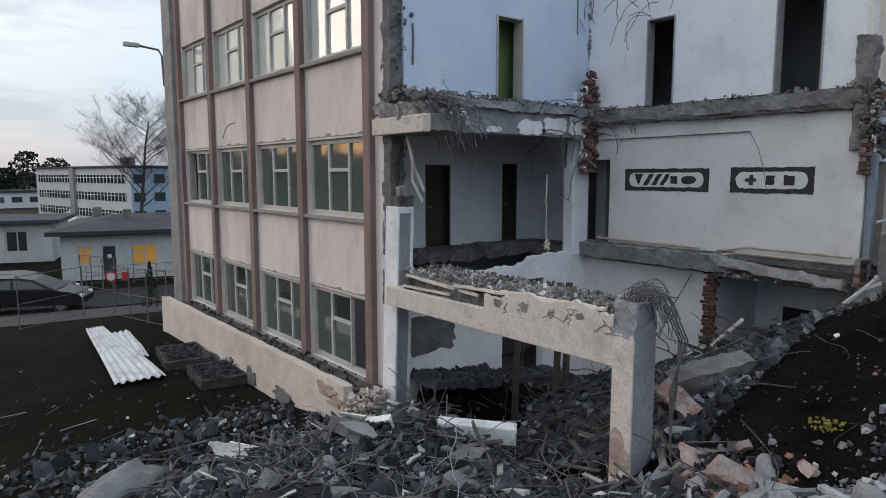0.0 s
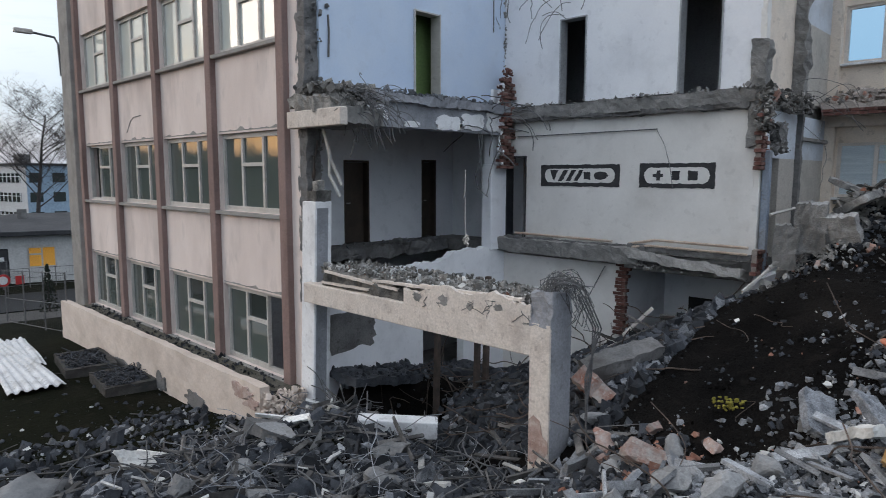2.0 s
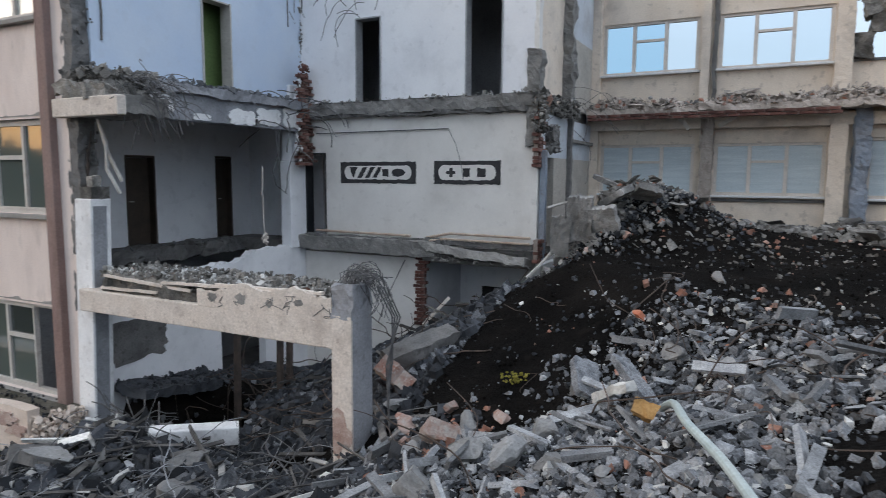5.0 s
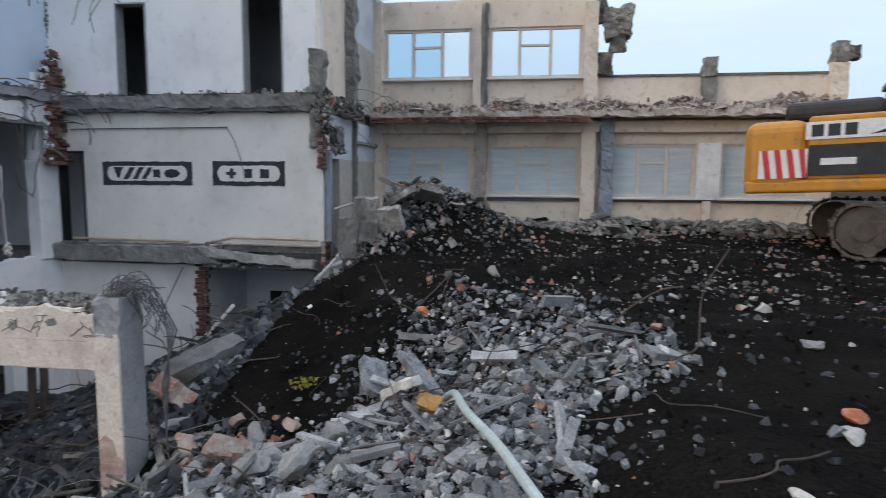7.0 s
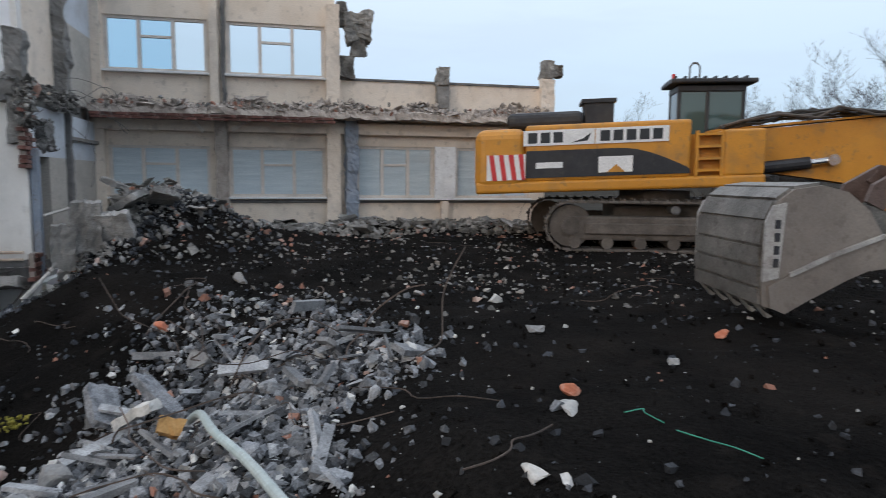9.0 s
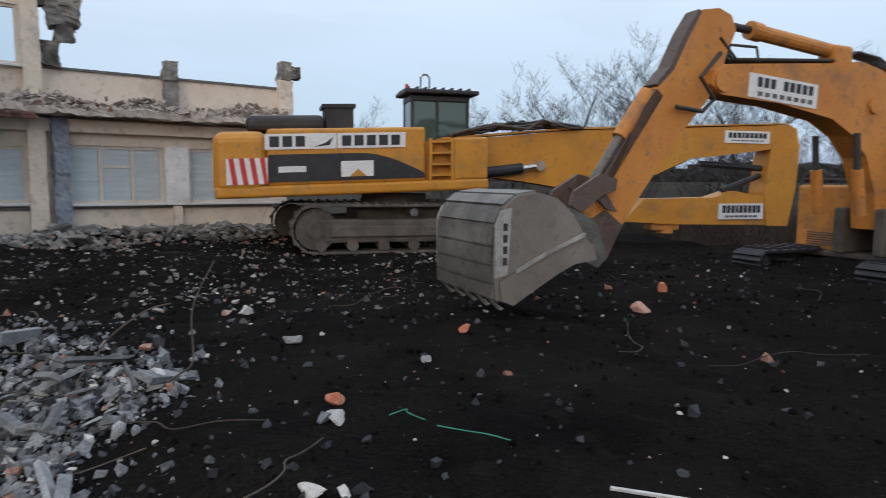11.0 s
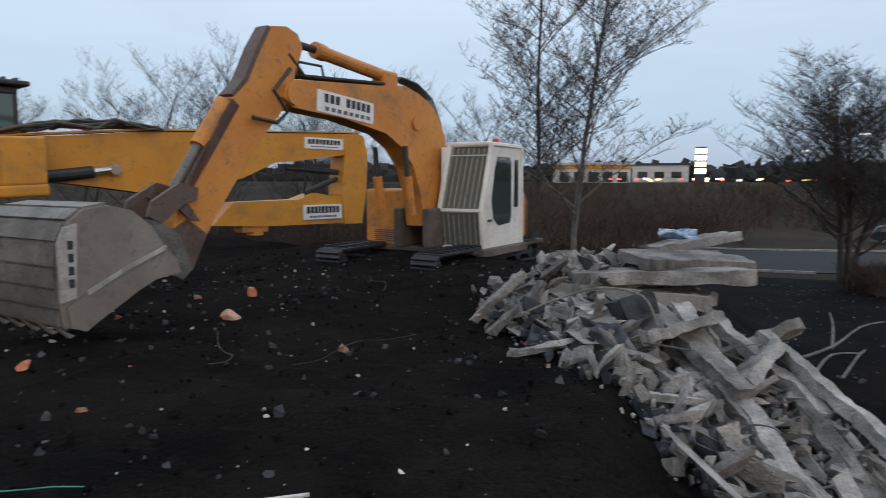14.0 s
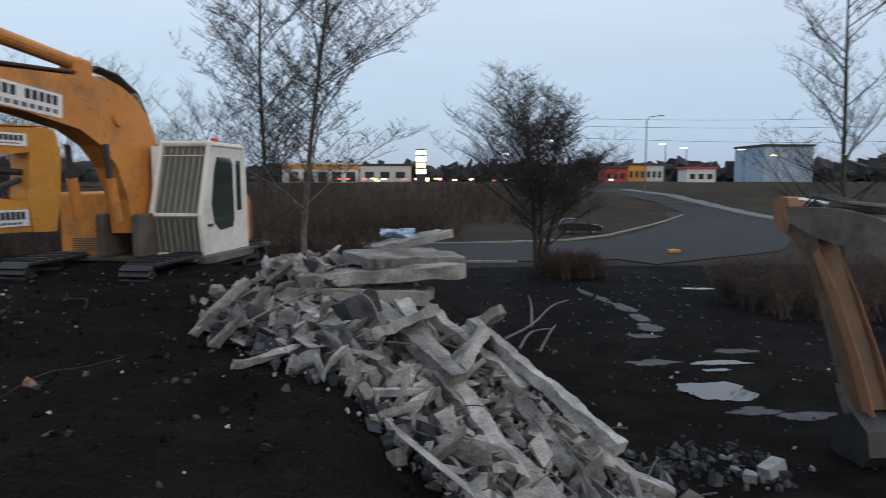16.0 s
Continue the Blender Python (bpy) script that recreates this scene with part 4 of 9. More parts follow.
# rooms behind the hall wall
s = Shape(); s.box(15.0, 4.6, -0.6, 15.15, 23.2, 9.75)
thing("wall_corridor", s, "grey_wall", "grey corridor wall", "wall", "", "structure")
s = Shape()
wall_y(s, 4.45, 4.65, 12.72, 15.2, 6.5, 9.75)
thing("wall_cross_upper", s, "ochre_wall", "cream plastered cross wall at the torn end of the wing", "wall", "", "structure")
for z0, z1, x0, m, lab in ((6.5, 8.2, 15.2, "beige_dado", "beige painted dado of the cross wall"), (8.2, 9.75, 15.2, "blue_grey_wall", "blue-grey painted upper part of the cross wall"),
                           (3.2, 5.25, 14.6, "beige_dado", "beige painted dado of the cross wall"), (5.25, 6.2, 12.72, "blue_grey_wall", "blue-grey painted upper part of the cross wall")):
    s = Shape(); s.box(x0, 4.45, z0, 18.0, 4.65, z1)
    thing("wall_cross", s, m, lab, "wall", "", "structure")
s = Shape(); s.crag(15.12, 4.22, 6.3, 15.42, 4.47, 9.7, 0.06, 0.06, 8)
thing("pier", s, "concrete", "ragged concrete stump of a wall torn away", "pier")
s = Shape(); s.crag(15.62, 4.34, 3.2, 15.78, 4.46, 6.2, 0.06, 0.025, 28)
thing("pier", s, "concrete_dark", "thin dark upright stump at the torn wing", "pier")
s = Shape(); s.soft(15.8, 4.36, 5.66, 18.0, 4.44, 5.74, 0.01)
thing("pipe_casing", s, "sill", "thin grey casing along the cross wall", "casing")
s = Shape(); s.soft(12.56, 3.98, 3.1, 12.70, 4.10, 5.35, 0.01); s.soft(12.72, 4.12, 3.1, 12.98, 4.16, 5.30, 0.01)
thing("door_frame", s, "steel_blue", "blue-grey steel door frame left standing at the torn end", "door frame")
s = Shape(); s.crag(12.46, 4.10, 6.42, 12.74, 4.36, 7.32, 0.05, 0.05, 51); s.crag(12.40, 4.16, 5.42, 12.56, 4.34, 6.22, 0.05, 0.045, 52)
thing("torn_edge", s, "concrete", "bare grey concrete at the broken end of the hall wall", "torn edge")
s = Shape(); s.crag(13.15, 4.05, 5.38, 13.75, 4.42, 5.85, 0.05, 0.09, 53)
for k in range(60):
    s.chunk((rng.uniform(13.0, 13.8), rng.uniform(3.95, 4.3), rng.uniform(5.3, 5.9)), rng.uniform(0.04, 0.16), rng)
thing("hanging_masonry", s, "pile_pale", "clump of torn masonry hanging in its bars", "masonry")
s = Shape(); s.chunk((12.95, 4.08, 6.38), 0.36, random.Random(5)); s.chunk((12.9, 4.12, 6.3), 0.3, random.Random(6))
thing("plaster_lump", s, "rubble_pink", "pinkish plaster lump on the torn floor corner", "lump")

# black stencilled ornaments
def ornament(y0, y1, z0, z1, marks):
    """A worn black band with a pale field, and black marks in the field: each a list of corners, in shares of the field."""
    o = holder("wall_ornament", (12.496, (y0 + y1) / 2, z0), "black stencilled ornament band with a worn white field", "ornament", "ornaments of the hall wall")
    w, h = y1 - y0, z1 - z0
    flat = Matrix(((0, -1, 0, 0), (1, 0, 0, 0), (0, 0, 1, 0), (0, 0, 0, 1)))

    def worn(pts, amp, step=0.03):
        out = []
        for (ax, az), (bx, bz) in zip(pts, pts[1:] + pts[:1]):
            n = max(1, int(math.hypot(bx - ax, bz - az) / step))
            for i in range(n):
                x, z = ax + (bx - ax) * i / n, az + (bz - az) * i / n
                v = noise.noise_vector(Vector((x * 6 + y0 * 9, z * 6, 2.0))) + noise.noise_vector(Vector((x * 21 + y0, z * 21, 5.0)))
                out.append((x + v.x * amp, z + v.y * amp))
        return out

    s = Shape(); s.plate(worn([(-w / 2, 0), (w / 2, 0), (w / 2, h), (-w / 2, h)], 0.012), 0.0, 0.006, flat)
    part("black_field", s, "black_paint", o)
    hw, hh, out = w / 2 - 0.11, h / 2 - 0.085, []
    for cx, a0 in ((hw - hh * 0.8, -90), (-(hw - hh * 0.8), 90)):
        for i in range(9):
            t = radians(a0 + 180 * i / 8)
            out.append((cx + hh * 0.8 * math.cos(t), h / 2 + hh * math.sin(t)))
    s = Shape(); s.plate(worn(out, 0.012), 0.006, 0.010, flat)
    part("white_field", s, "cream_wall", o)
    for m_ in marks:
        s = Shape(); s.plate(worn([(-hw * a, h / 2 + hh * b) for a, b in m_], 0.014), 0.010, 0.014, flat)
        part("motif", s, "black_paint", o)


def mark(c, kind, k=0.13):
    """Corners of a mark at the share c along the field."""
    if kind == "wedge":
        return [(c - k, 0.85), (c + k, 0.85), (c, -0.8)]
    if kind == "slash":
        return [(c - k, -0.8), (c - k * 0.2, -0.8), (c + k, 0.8), (c + k * 0.2, 0.8)]
    if kind == "cross":
        return [(c - k, 0.2), (c - k * 0.35, 0.25), (c - k * 0.3, 0.7), (c + k * 0.3, 0.7), (c + k * 0.35, 0.25), (c + k, 0.2), (c + k, -0.2), (c + k * 0.35, -0.25), (c + k * 0.3, -0.65), (c - k * 0.3, -0.65), (c - k * 0.35, -0.25), (c - k, -0.2)]
    if kind == "round":
        return [(c + k * math.cos(radians(45 * i)), 0.62 * math.sin(radians(45 * i))) for i in range(8)]
    return [(c - k, -0.55), (c + k, -0.55), (c + k, 0.55), (c - k, 0.55)]


ornament(6.91, 8.92, 4.65, 5.13, [mark(-0.72, "wedge"), mark(-0.45, "slash", 0.16), mark(-0.22, "slash", 0.16), mark(0.0, "slash", 0.14), mark(0.24, "block", 0.09), mark(0.62, "round", 0.2)])
ornament(4.91, 6.46, 4.65, 5.14, [mark(-0.55, "cross", 0.16), mark(0.0, "block", 0.13), mark(0.52, "block", 0.15)])
s = Shape(); s.tube([(12.47, 9.6, 5.80), (12.47, 6.1, 5.82)], 0.012, 5); s.tube([(12.46, 6.1, 5.80), (12.4, 5.9, 5.5), (12.34, 5.75, 5.1), (12.30, 5.65, 4.65)], 0.007, 5)
thing("cable_duct", s, "wire", "thin cable duct hanging off the hall wall", "cable")
s = Shape(); s.tube([(12.42, 9.6, 3.52), (12.42, 7.0, 3.50)], 0.03, 6); s.tube([(12.40, 6.6, 3.48), (12.36, 6.0, 3.60), (12.36, 4.2, 3.58)], 0.03, 6); s.tube([(12.36, 6.7, 3.40), (12.33, 6.1, 3.48), (12.33, 4.2, 3.46)], 0.025, 6)
thing("heating_pipe", s, "pipe_rust", "yellowed heating pipes along the floor edge", "pipe")

# torn concrete frame in line with the front
sh = Matrix(((1, 0, 0, 0), (0, 1, -0.05, 0), (0, 0, 1, 0), (0, 0, 0, 1)))
p0 = holder("frame_post", (6.74, 10.1, 0.2), "whitewashed concrete post with a broken head and bare bars", "post")
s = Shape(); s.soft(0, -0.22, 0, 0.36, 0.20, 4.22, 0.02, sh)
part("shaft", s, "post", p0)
# thin darker grey panel over the -y side of the shaft
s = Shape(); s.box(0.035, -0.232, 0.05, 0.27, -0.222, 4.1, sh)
part("side_face", s, "post_grey", p0, "grey side face")
s = Shape(); s.crag(0.02, -0.2, 4.18, 0.34, 0.12, 4.42, 0.05, 0.05, 9, sh); s.crag(0.08, -0.16, 4.38, 0.24, 0.02, 4.56, 0.05, 0.045, 10, sh)
part("broken_head", s, "dusty", p0, "broken concrete head")
s = Shape()
for k in range(3):
    a = rng.uniform(-0.15, 0.1)
    s.tube([(0.2, a, 4.2), (0.2 + rng.uniform(-0.1, 0.1), a - 0.1, 4.7), (0.3, a + rng.uniform(-0.2, 0.1), 5.1 + rng.uniform(0, 0.3))], 0.016, 5)
part("bar", s, "rebar", p0)

fb = holder("frame_beam", (6.6, 7.1, 2.60), "cream painted concrete beam carrying torn masonry", "beam")
s = Shape(); s.soft(0, -2.3, 0.0, 0.4, 2.8, 0.36, 0.02)
part("beam_body", s, "beam", fb)
s = Shape(); s.crag(0.09, -2.25, 0.30, 0.42, 2.35, 0.55, 0.05, 0.075, 11)
part("torn_masonry", s, "dusty", fb, "crumbled masonry and mortar")
s = Shape()
s.plate(ragged_top(-2.28, 0.1, 0.35, lambda q: 0.70 - 0.14 * smooth01(-0.9, 0.1, q), 0.09), -0.004, 0.06, Matrix(((0, 1, 0, 0), (1, 0, 0, 0), (0, 0, 1, 0), (0, 0, 0, 1))))
part("render_remnant", s, "beam", fb, "cream render left on the masonry")
s = Shape(); s.crag(0.10, -2.2, 0.56, 1.0, 2.4, 0.64, 0.07, 0.06, 14)
for k in range(900):
    s.chunk((rng.uniform(0.08, 1.05), rng.uniform(-2.2, 2.4), 0.64 + rng.uniform(0, 0.08)), 0.02 + 0.14 * rng.random() ** 3, rng)
part("slab_remnant", s, "dusty", fb, "strip of floor slab with loose rubble")
s = Shape()
for k in range(300):
    s.chunk((rng.uniform(0.05, 0.9), rng.uniform(-2.1, 2.4), 0.66 + rng.uniform(0, 0.06)), 0.02 + 0.10 * rng.random() ** 2.5, rng, 0.6)
part("plaster_crumb", s, "rubble_white", fb, "white plaster crumbs")
for a, b, z0, z1, w in ((-2.1, -0.2, 0.70, 0.66, 0.05), (0.3, 2.2, 0.52, 0.62, 0.04), (-0.6, 0.9, 0.66, 0.60, 0.03), (1.0, 2.3, 0.44, 0.42, 0.035)):
    s = Shape(); s.crag(-0.02, a, -0.02, w, b, 0.02, 0.12, 0.012, a, Matrix(((1, 0, 0, 0.06), (0, 1, 0, 0), (0, (z1 - z0) / (b - a), 1, z0 - a * (z1 - z0) / (b - a)), (0, 0, 0, 1))))
    part("render_strip", s, "beam", fb, "split strip of cream render")
# cracks and bare patches in the render
rk = random.Random(71)
for k in range(11):
    q = rk.uniform(-2.2, 0.0)
    pts = [(-0.006, q, rk.uniform(0.36, 0.5))]
    for i in range(4):
        pts.append((-0.006, pts[-1][1] + rk.uniform(-0.12, 0.12), pts[-1][2] + rk.uniform(-0.02, 0.09)))
    s = Shape(); s.tube(pts, rk.uniform(0.004, 0.009), 4); part("crack", s, "concrete_dark", fb, "dark crack in the render")
for q, z, w, h in ((-0.75, 0.52, 0.22, 0.16), (-1.25, 0.50, 0.12, 0.12), (-1.75, 0.56, 0.16, 0.10), (-0.2, 0.50, 0.2, 0.14)):
    o_ = [(q + math.cos(2 * math.pi * i / 14) * w * rk.uniform(0.3, 0.6), z + math.sin(2 * math.pi * i / 14) * h * rk.uniform(0.3, 0.6)) for i in range(14)]
    s = Shape(); s.plate(o_, -0.008, 0.02, Matrix(((0, 1, 0, 0), (1, 0, 0, 0), (0, 0, 1, 0), (0, 0, 0, 1)))); part("bare_patch", s, "concrete", fb, "grey bare patch in the render")
s = Shape()
for k in range(26):
    s.chunk((rng.uniform(0.08, 0.5), rng.uniform(-2.1, 2.3), 0.55 + rng.uniform(0, 0.16)), rng.uniform(0.05, 0.14), rng, 0.6)
part("broken_brick", s, "rubble_red", fb, "broken red bricks on the beam")

fc = holder("frame_column", (6.6, 4.64, 0.6), "concrete column with peeled cream paint and bent bars", "column")
s = Shape(); s.plate([(-0.13, 0.95), (-0.05, 1.0), (0.0, 1.2), (0.10, 1.25), (0.17, 1.18), (0.17, 0.62), (0.08, 0.55), (0.02, 0.72), (-0.06, 0.7), (-0.13, 0.8)], -0.018, -0.010, Matrix(((0, 1, 0, 0), (1, 0, 0, 0), (0, 0, 1, 0), (0, 0, 0, 1))))
part("brick_stain", s, "brick_wash", fc, "pinkish brick-red patch where paint has gone")
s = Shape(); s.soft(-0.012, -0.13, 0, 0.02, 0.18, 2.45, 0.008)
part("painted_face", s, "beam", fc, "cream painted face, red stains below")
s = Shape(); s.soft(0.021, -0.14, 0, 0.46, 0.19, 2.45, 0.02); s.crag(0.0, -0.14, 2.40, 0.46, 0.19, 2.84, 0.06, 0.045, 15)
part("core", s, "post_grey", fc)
s = Shape()
for k in range(46):
    a, b, c = rng.uniform(0.05, 0.4), rng.uniform(-0.05, 0.18), rng.uniform(0.3, 0.8)
    up, dn = rng.uniform(0.10, 0.30), rng.uniform(-0.1, 0.22)
    pts = [(a, b, 2.7), (a + 0.03, b - 0.10 * c, 2.84 + up * 0.6), (a + 0.10, b - 0.32 * c, 2.84 + up * 0.8), (a + 0.2 * c, b - 0.55 * c, 2.82 + up * 0.6 - dn * 0.3), (a + 0.26 * c, b - 0.70 * c, 2.72 - dn * 0.6), (a + 0.26 * c + rng.uniform(-0.08, 0.08), b - 0.72 * c, 2.6 - dn)]
    s.tube(flow([(p_[0] + rng.uniform(-0.06, 0.06), p_[1] + rng.uniform(-0.06, 0.06), p_[2] + rng.uniform(-0.06, 0.06)) for p_ in pts[:rng.choice((4, 5, 6))]], 2), 0.006, 4)
for k in range(4):
    s.tube([(0.4, -0.25 - 0.05 * k, 2.8), (0.5, -0.42 - 0.04 * k, 2.4), (0.45 - 0.05 * k, -0.45, 1.8), (0.4 - 0.06 * k, -0.4 - 0.05 * k, 1.2 - 0.1 * k)], 0.011, 4)
part("bent_bar", s, "wire", fc, "bundle of bent reinforcing bars")

# rear wall of the wing, seen from within
RW = 18.0
rholes = [(1.78, 4.20, 7.53, 8.86), (-1.17, 1.30, 7.53, 8.86), (1.78, 4.20, 4.38, 5.68), (-1.17, 1.30, 4.38, 5.68), (-4.16, -2.0, 4.35, 5.76), (-7.0, -4.8, 4.35, 5.76)]
s = Shape()
wall_x(s, RW, RW + 0.3, -1.45, 23.2, -0.6, 9.6, rholes)
wall_x(s, RW, RW + 0.3, -7.5, -1.45, -0.6, 7.5, rholes)
thing("wall_rear", s, "ochre_wall", "ochre and cream rear wall with blinded windows", "wall", "", "structure")
for y, z0, top, w, out, amp, m in ((4.36, 3.0, 9.6, 0.13, 0.2, 0.012, "ochre_wall"), (1.60, 6.6, 9.5, 0.10, 0.24, 0.012, "ochre_wall"), (1.38, 6.6, 9.5, 0.05, 0.10, 0.03, "concrete_dark"), (1.46, 3.0, 6.4, 0.15, 0.3, 0.035, "slab_dust"),
                             (-1.38, 6.6, 9.4, 0.18, 0.26, 0.016, "ochre_wall"), (-1.38, 3.0, 6.2, 0.18, 0.28, 0.014, "ochre_wall"), (-1.86, 3.2, 6.7, 0.16, 0.34, 0.06, "steel_blue"),
                             (-4.38, 6.5, 7.70, 0.17, 0.24, 0.03, "concrete"), (-4.47, 4.3, 5.78, 0.29, 0.16, 0.008, "post"), (-4.45, 3.0, 4.27, 0.10, 0.2, 0.012, "ochre_wall"), (-7.45, 6.5, 7.75, 0.2, 0.24, 0.03, "ochre_wall")):
    s = Shape(); s.crag(RW - out, y - w, z0, RW - 0.002, y + w, top, 0.08, amp, y + z0)
    thing("rear_pier", s, m, "worn pier between the rear windows", "pier", "piers of the rear wall")


def sky_glass(name="clear_glass", tint=(0.80, 0.86, 0.88)):
    m = bpy.data.materials.new(name); m.use_nodes = True
    b = m.node_tree.nodes["Principled BSDF"]
    b.inputs["Transmission Weight"].default_value, b.inputs["Roughness"].default_value, b.inputs["IOR"].default_value = 1.0, 0.02, 1.05
    b.inputs["Base Color"].default_value = (*tint, 1)
    return m


M["clear"] = sky_glass()
M["clear_blue"] = sky_glass("blue_glass", (0.50, 0.69, 0.80))
for n, (y0, y1, z0, z1) in enumerate(rholes):
    w = holder("window", (RW + 0.1, (y0 + y1) / 2, z0), "white three-part window with open sky behind it" if n < 2 else "white three-part window with lowered blue-grey blinds", "window", "windows of the rear wall")
    a, h = (y1 - y0) / 2, z1 - z0
    s = Shape()
    for q in (-a, -a / 3 - 0.03, a / 3 - 0.03, a - 0.07):
        s.box(-0.05, q - 0.01, 0.0, 0.05, q + 0.08, h)
    for q in ((-a + 0.07, -a / 3 - 0.03), (-a / 3 + 0.04, a / 3 - 0.03), (a / 3 + 0.04, a - 0.07)):
        s.box(-0.05, q[0], 0, 0.05, q[1], 0.07); s.box(-0.05, q[0], h - 0.07, 0.05, q[1], h)
    s.box(-0.05, -a / 3 + 0.04, h * 0.62, 0.05, a / 3 - 0.03, h * 0.62 + 0.06)
    part("window_frame", s, "frame_warm", w)
    for i, q in enumerate(((-a + 0.07, -a / 3 - 0.03), (-a / 3 + 0.04, a / 3 - 0.03), (a / 3 + 0.04, a - 0.07))):
        s = Shape(); s.box(0.0, q[0], 0.07, 0.008, q[1], h - 0.07)
        o = part("pane", s, ("clear_blue" if n == 0 and i > 0 else "clear") if n < 2 else "glass_blind", w)
        if n < 2:
            o.visible_shadow = False
        else:
            s = Shape()
            low = 8 if n == 2 and i == 0 else 0
            for j in range(low, int((h - 0.16) / 0.06)):
                s.box(-0.02, q[0] + 0.02, 0.09 + j * 0.06, -0.008, q[1] - 0.02, 0.09 + j * 0.06 + 0.045)
            part("blind", s, "glass_blind", w, "closed slatted blind")
    s = Shape(); s.soft(-0.25, -a - 0.05, -0.06, 0.0, a + 0.05, -0.003, 0.01)
    part("window_sill", s, "window_white", w)
s = Shape(); s.crag(17.15, -7.45, 6.42, RW - 0.002, 4.4, 6.58, 0.08, 0.06, 16)
thing("slab_rear", s, "slab_dust", "strip of torn floor slab left on the rear wall", "floor slab", "", "structure")
s = Shape(); s.soft(17.75, -7.45, 6.05, RW - 0.01, 4.4, 6.355, 0.02)
thing("rear_beam", s, "ochre_wall", "cream beam under the torn slab", "beam")
s = Shape(); s.box(RW - 0.04, -7.5, 7.5, RW + 0.34, -1.6, 7.56)
thing("coping", s, "concrete_dark", "dark felt coping on the broken parapet", "coping")
s = Shape(); s.soft(RW - 0.06, -7.5, 4.22, RW - 0.002, -2.0, 4.29, 0.01); s.soft(RW - 0.06, -1.2, 4.22, RW - 0.002, 4.2, 4.29, 0.01)
thing("sill_band", s, "concrete_dark", "dark line of a removed sill band on the rear wall", "band")
# masonry torn from the third pier, hanging in the air on its bars
s = Shape(); s.crag(RW - 0.3, -2.38, 8.5, RW + 0.2, -1.72, 9.25, 0.07, 0.10, 81); s.crag(RW - 0.25, -2.25, 8.12, RW + 0.1, -1.85, 8.5, 0.07, 0.08, 82); s.crag(RW - 0.2, -1.95, 7.55, RW + 0.05, -1.55, 8.1, 0.07, 0.06, 83)
s.crag(RW - 0.2, -1.75, 8.9, RW + 0.1, -1.5, 9.5, 0.07, 0.06, 84)
thing("broken_head", s, "dusty", "torn masonry clinging to the end of the upper wall", "lump", "broken pier heads")
for y0 in (2.05, 0.95):
    s = Shape(); s.crag(-0.05, -0.28, -0.05, 0.05, 0.28, 0.05, 0.07, 0.015, y0, pose(RW - 0.4, y0, 6.22, 48 if y0 > 1.5 else -32, 0, 0))
    thing("brace", s, "frame_warm", "short pale diagonal brace under the torn slab", "brace", "braces under the slab")
for y, top in ((-4.38, 7.95), (-7.45, 8.25)):
    s = Shape(); s.crag(RW - 0.26, y - 0.17, top - 0.5, RW + 0.1, y + 0.17, top, 0.07, 0.06, y + 2)
    if y < -7:
        s.crag(RW - 0.26, y - 0.42, top - 0.42, RW + 0.05, y - 0.1, top - 0.1, 0.07, 0.07, y + 3)
    thing("broken_head", s, "dusty", "broken concrete head of a rear pier", "lump", "broken pier heads")


# ---- rubble ----
def scatter(name, mat, n, area, size, seed, label, category="rubble", flat=1.0, sink=0.15, keep=None, lift=0.0, power=3.5, lay=0.0):
    """Broken lumps strewn over an area (x0, x1, y0, y1), as one heap."""
    r = random.Random(seed)
    s = Shape()
    x0, x1, y0, y1 = area
    done = tries = 0
    while done < n:
        x, y = r.uniform(x0, x1), r.uniform(y0, y1)
        if keep and r.random() > keep(x, y):
            tries += 1
            if tries > 60 * n:
                break
            continue
        k = size[0] + (size[1] - size[0]) * r.random() ** power
        turn = (r.gauss(0, lay), r.gauss(0, lay), r.uniform(0, 6.3)) if lay else None
        s.chunk((x, y, ground_z(x, y) + k * (0.22 - sink) + lift * r.random()), k, r, flat, turn)
        done += 1
    return thing(name, s, mat, label, category, "", "stuff")


FAN = ((6.3, 4.7), (7.0, 3.9), (6.65, 3.2), (6.25, 2.5), (6.7, 1.85), (7.8, 1.65), (8.9, 1.85), (9.1, 1.2), (8.4, 0.5), (8.3, -0.1), (7.6, -0.8), (5.9, -1.3),
       (5.0, -1.2), (4.9, -0.72), (4.2, -0.62), (3.5, -0.6), (2.8, -0.55), (2.3, -0.3), (2.9, 0.8), (4.0, 2.3), (5.2, 3.7), (5.7, 4.7))


def fan(x, y):
    """Share of the ground that the spilled rubble covers, with thin places and a loose edge."""
    inside, near = False, 9.0
    for (ax, ay), (bx, by) in zip(FAN, FAN[1:] + FAN[:1]):
        if (ay > y) != (by > y) and x < (bx - ax) * (y - ay) / (by - ay) + ax:
            inside = not inside
        k = min(1.0, max(0.0, ((x - ax) * (bx - ax) + (y - ay) * (by - ay)) / ((bx - ax) ** 2 + (by - ay) ** 2)))
        near = min(near, math.hypot(x - ax - k * (bx - ax), y - ay - k * (by - ay)))
    d = near if inside else -near
    d += 0.35 * bumps(x, y, 1.1, 6.0) + 0.2 * bumps(x, y, 3.0, 11.0)
    post_side = 1.0 - 0.55 * smooth01(1.7, 0.8, math.hypot(x - 6.9, y - 2.9))
    thin = post_side - post_side * 0.75 * smooth01(6.2, 8.0, x) * smooth01(-0.15, 0.25, bumps(x, y, 1.3, 12.0))
    return smooth01(-0.1, 0.45, d) * thin + 0.05 * smooth01(-0.9, 0.0, d) + 0.004


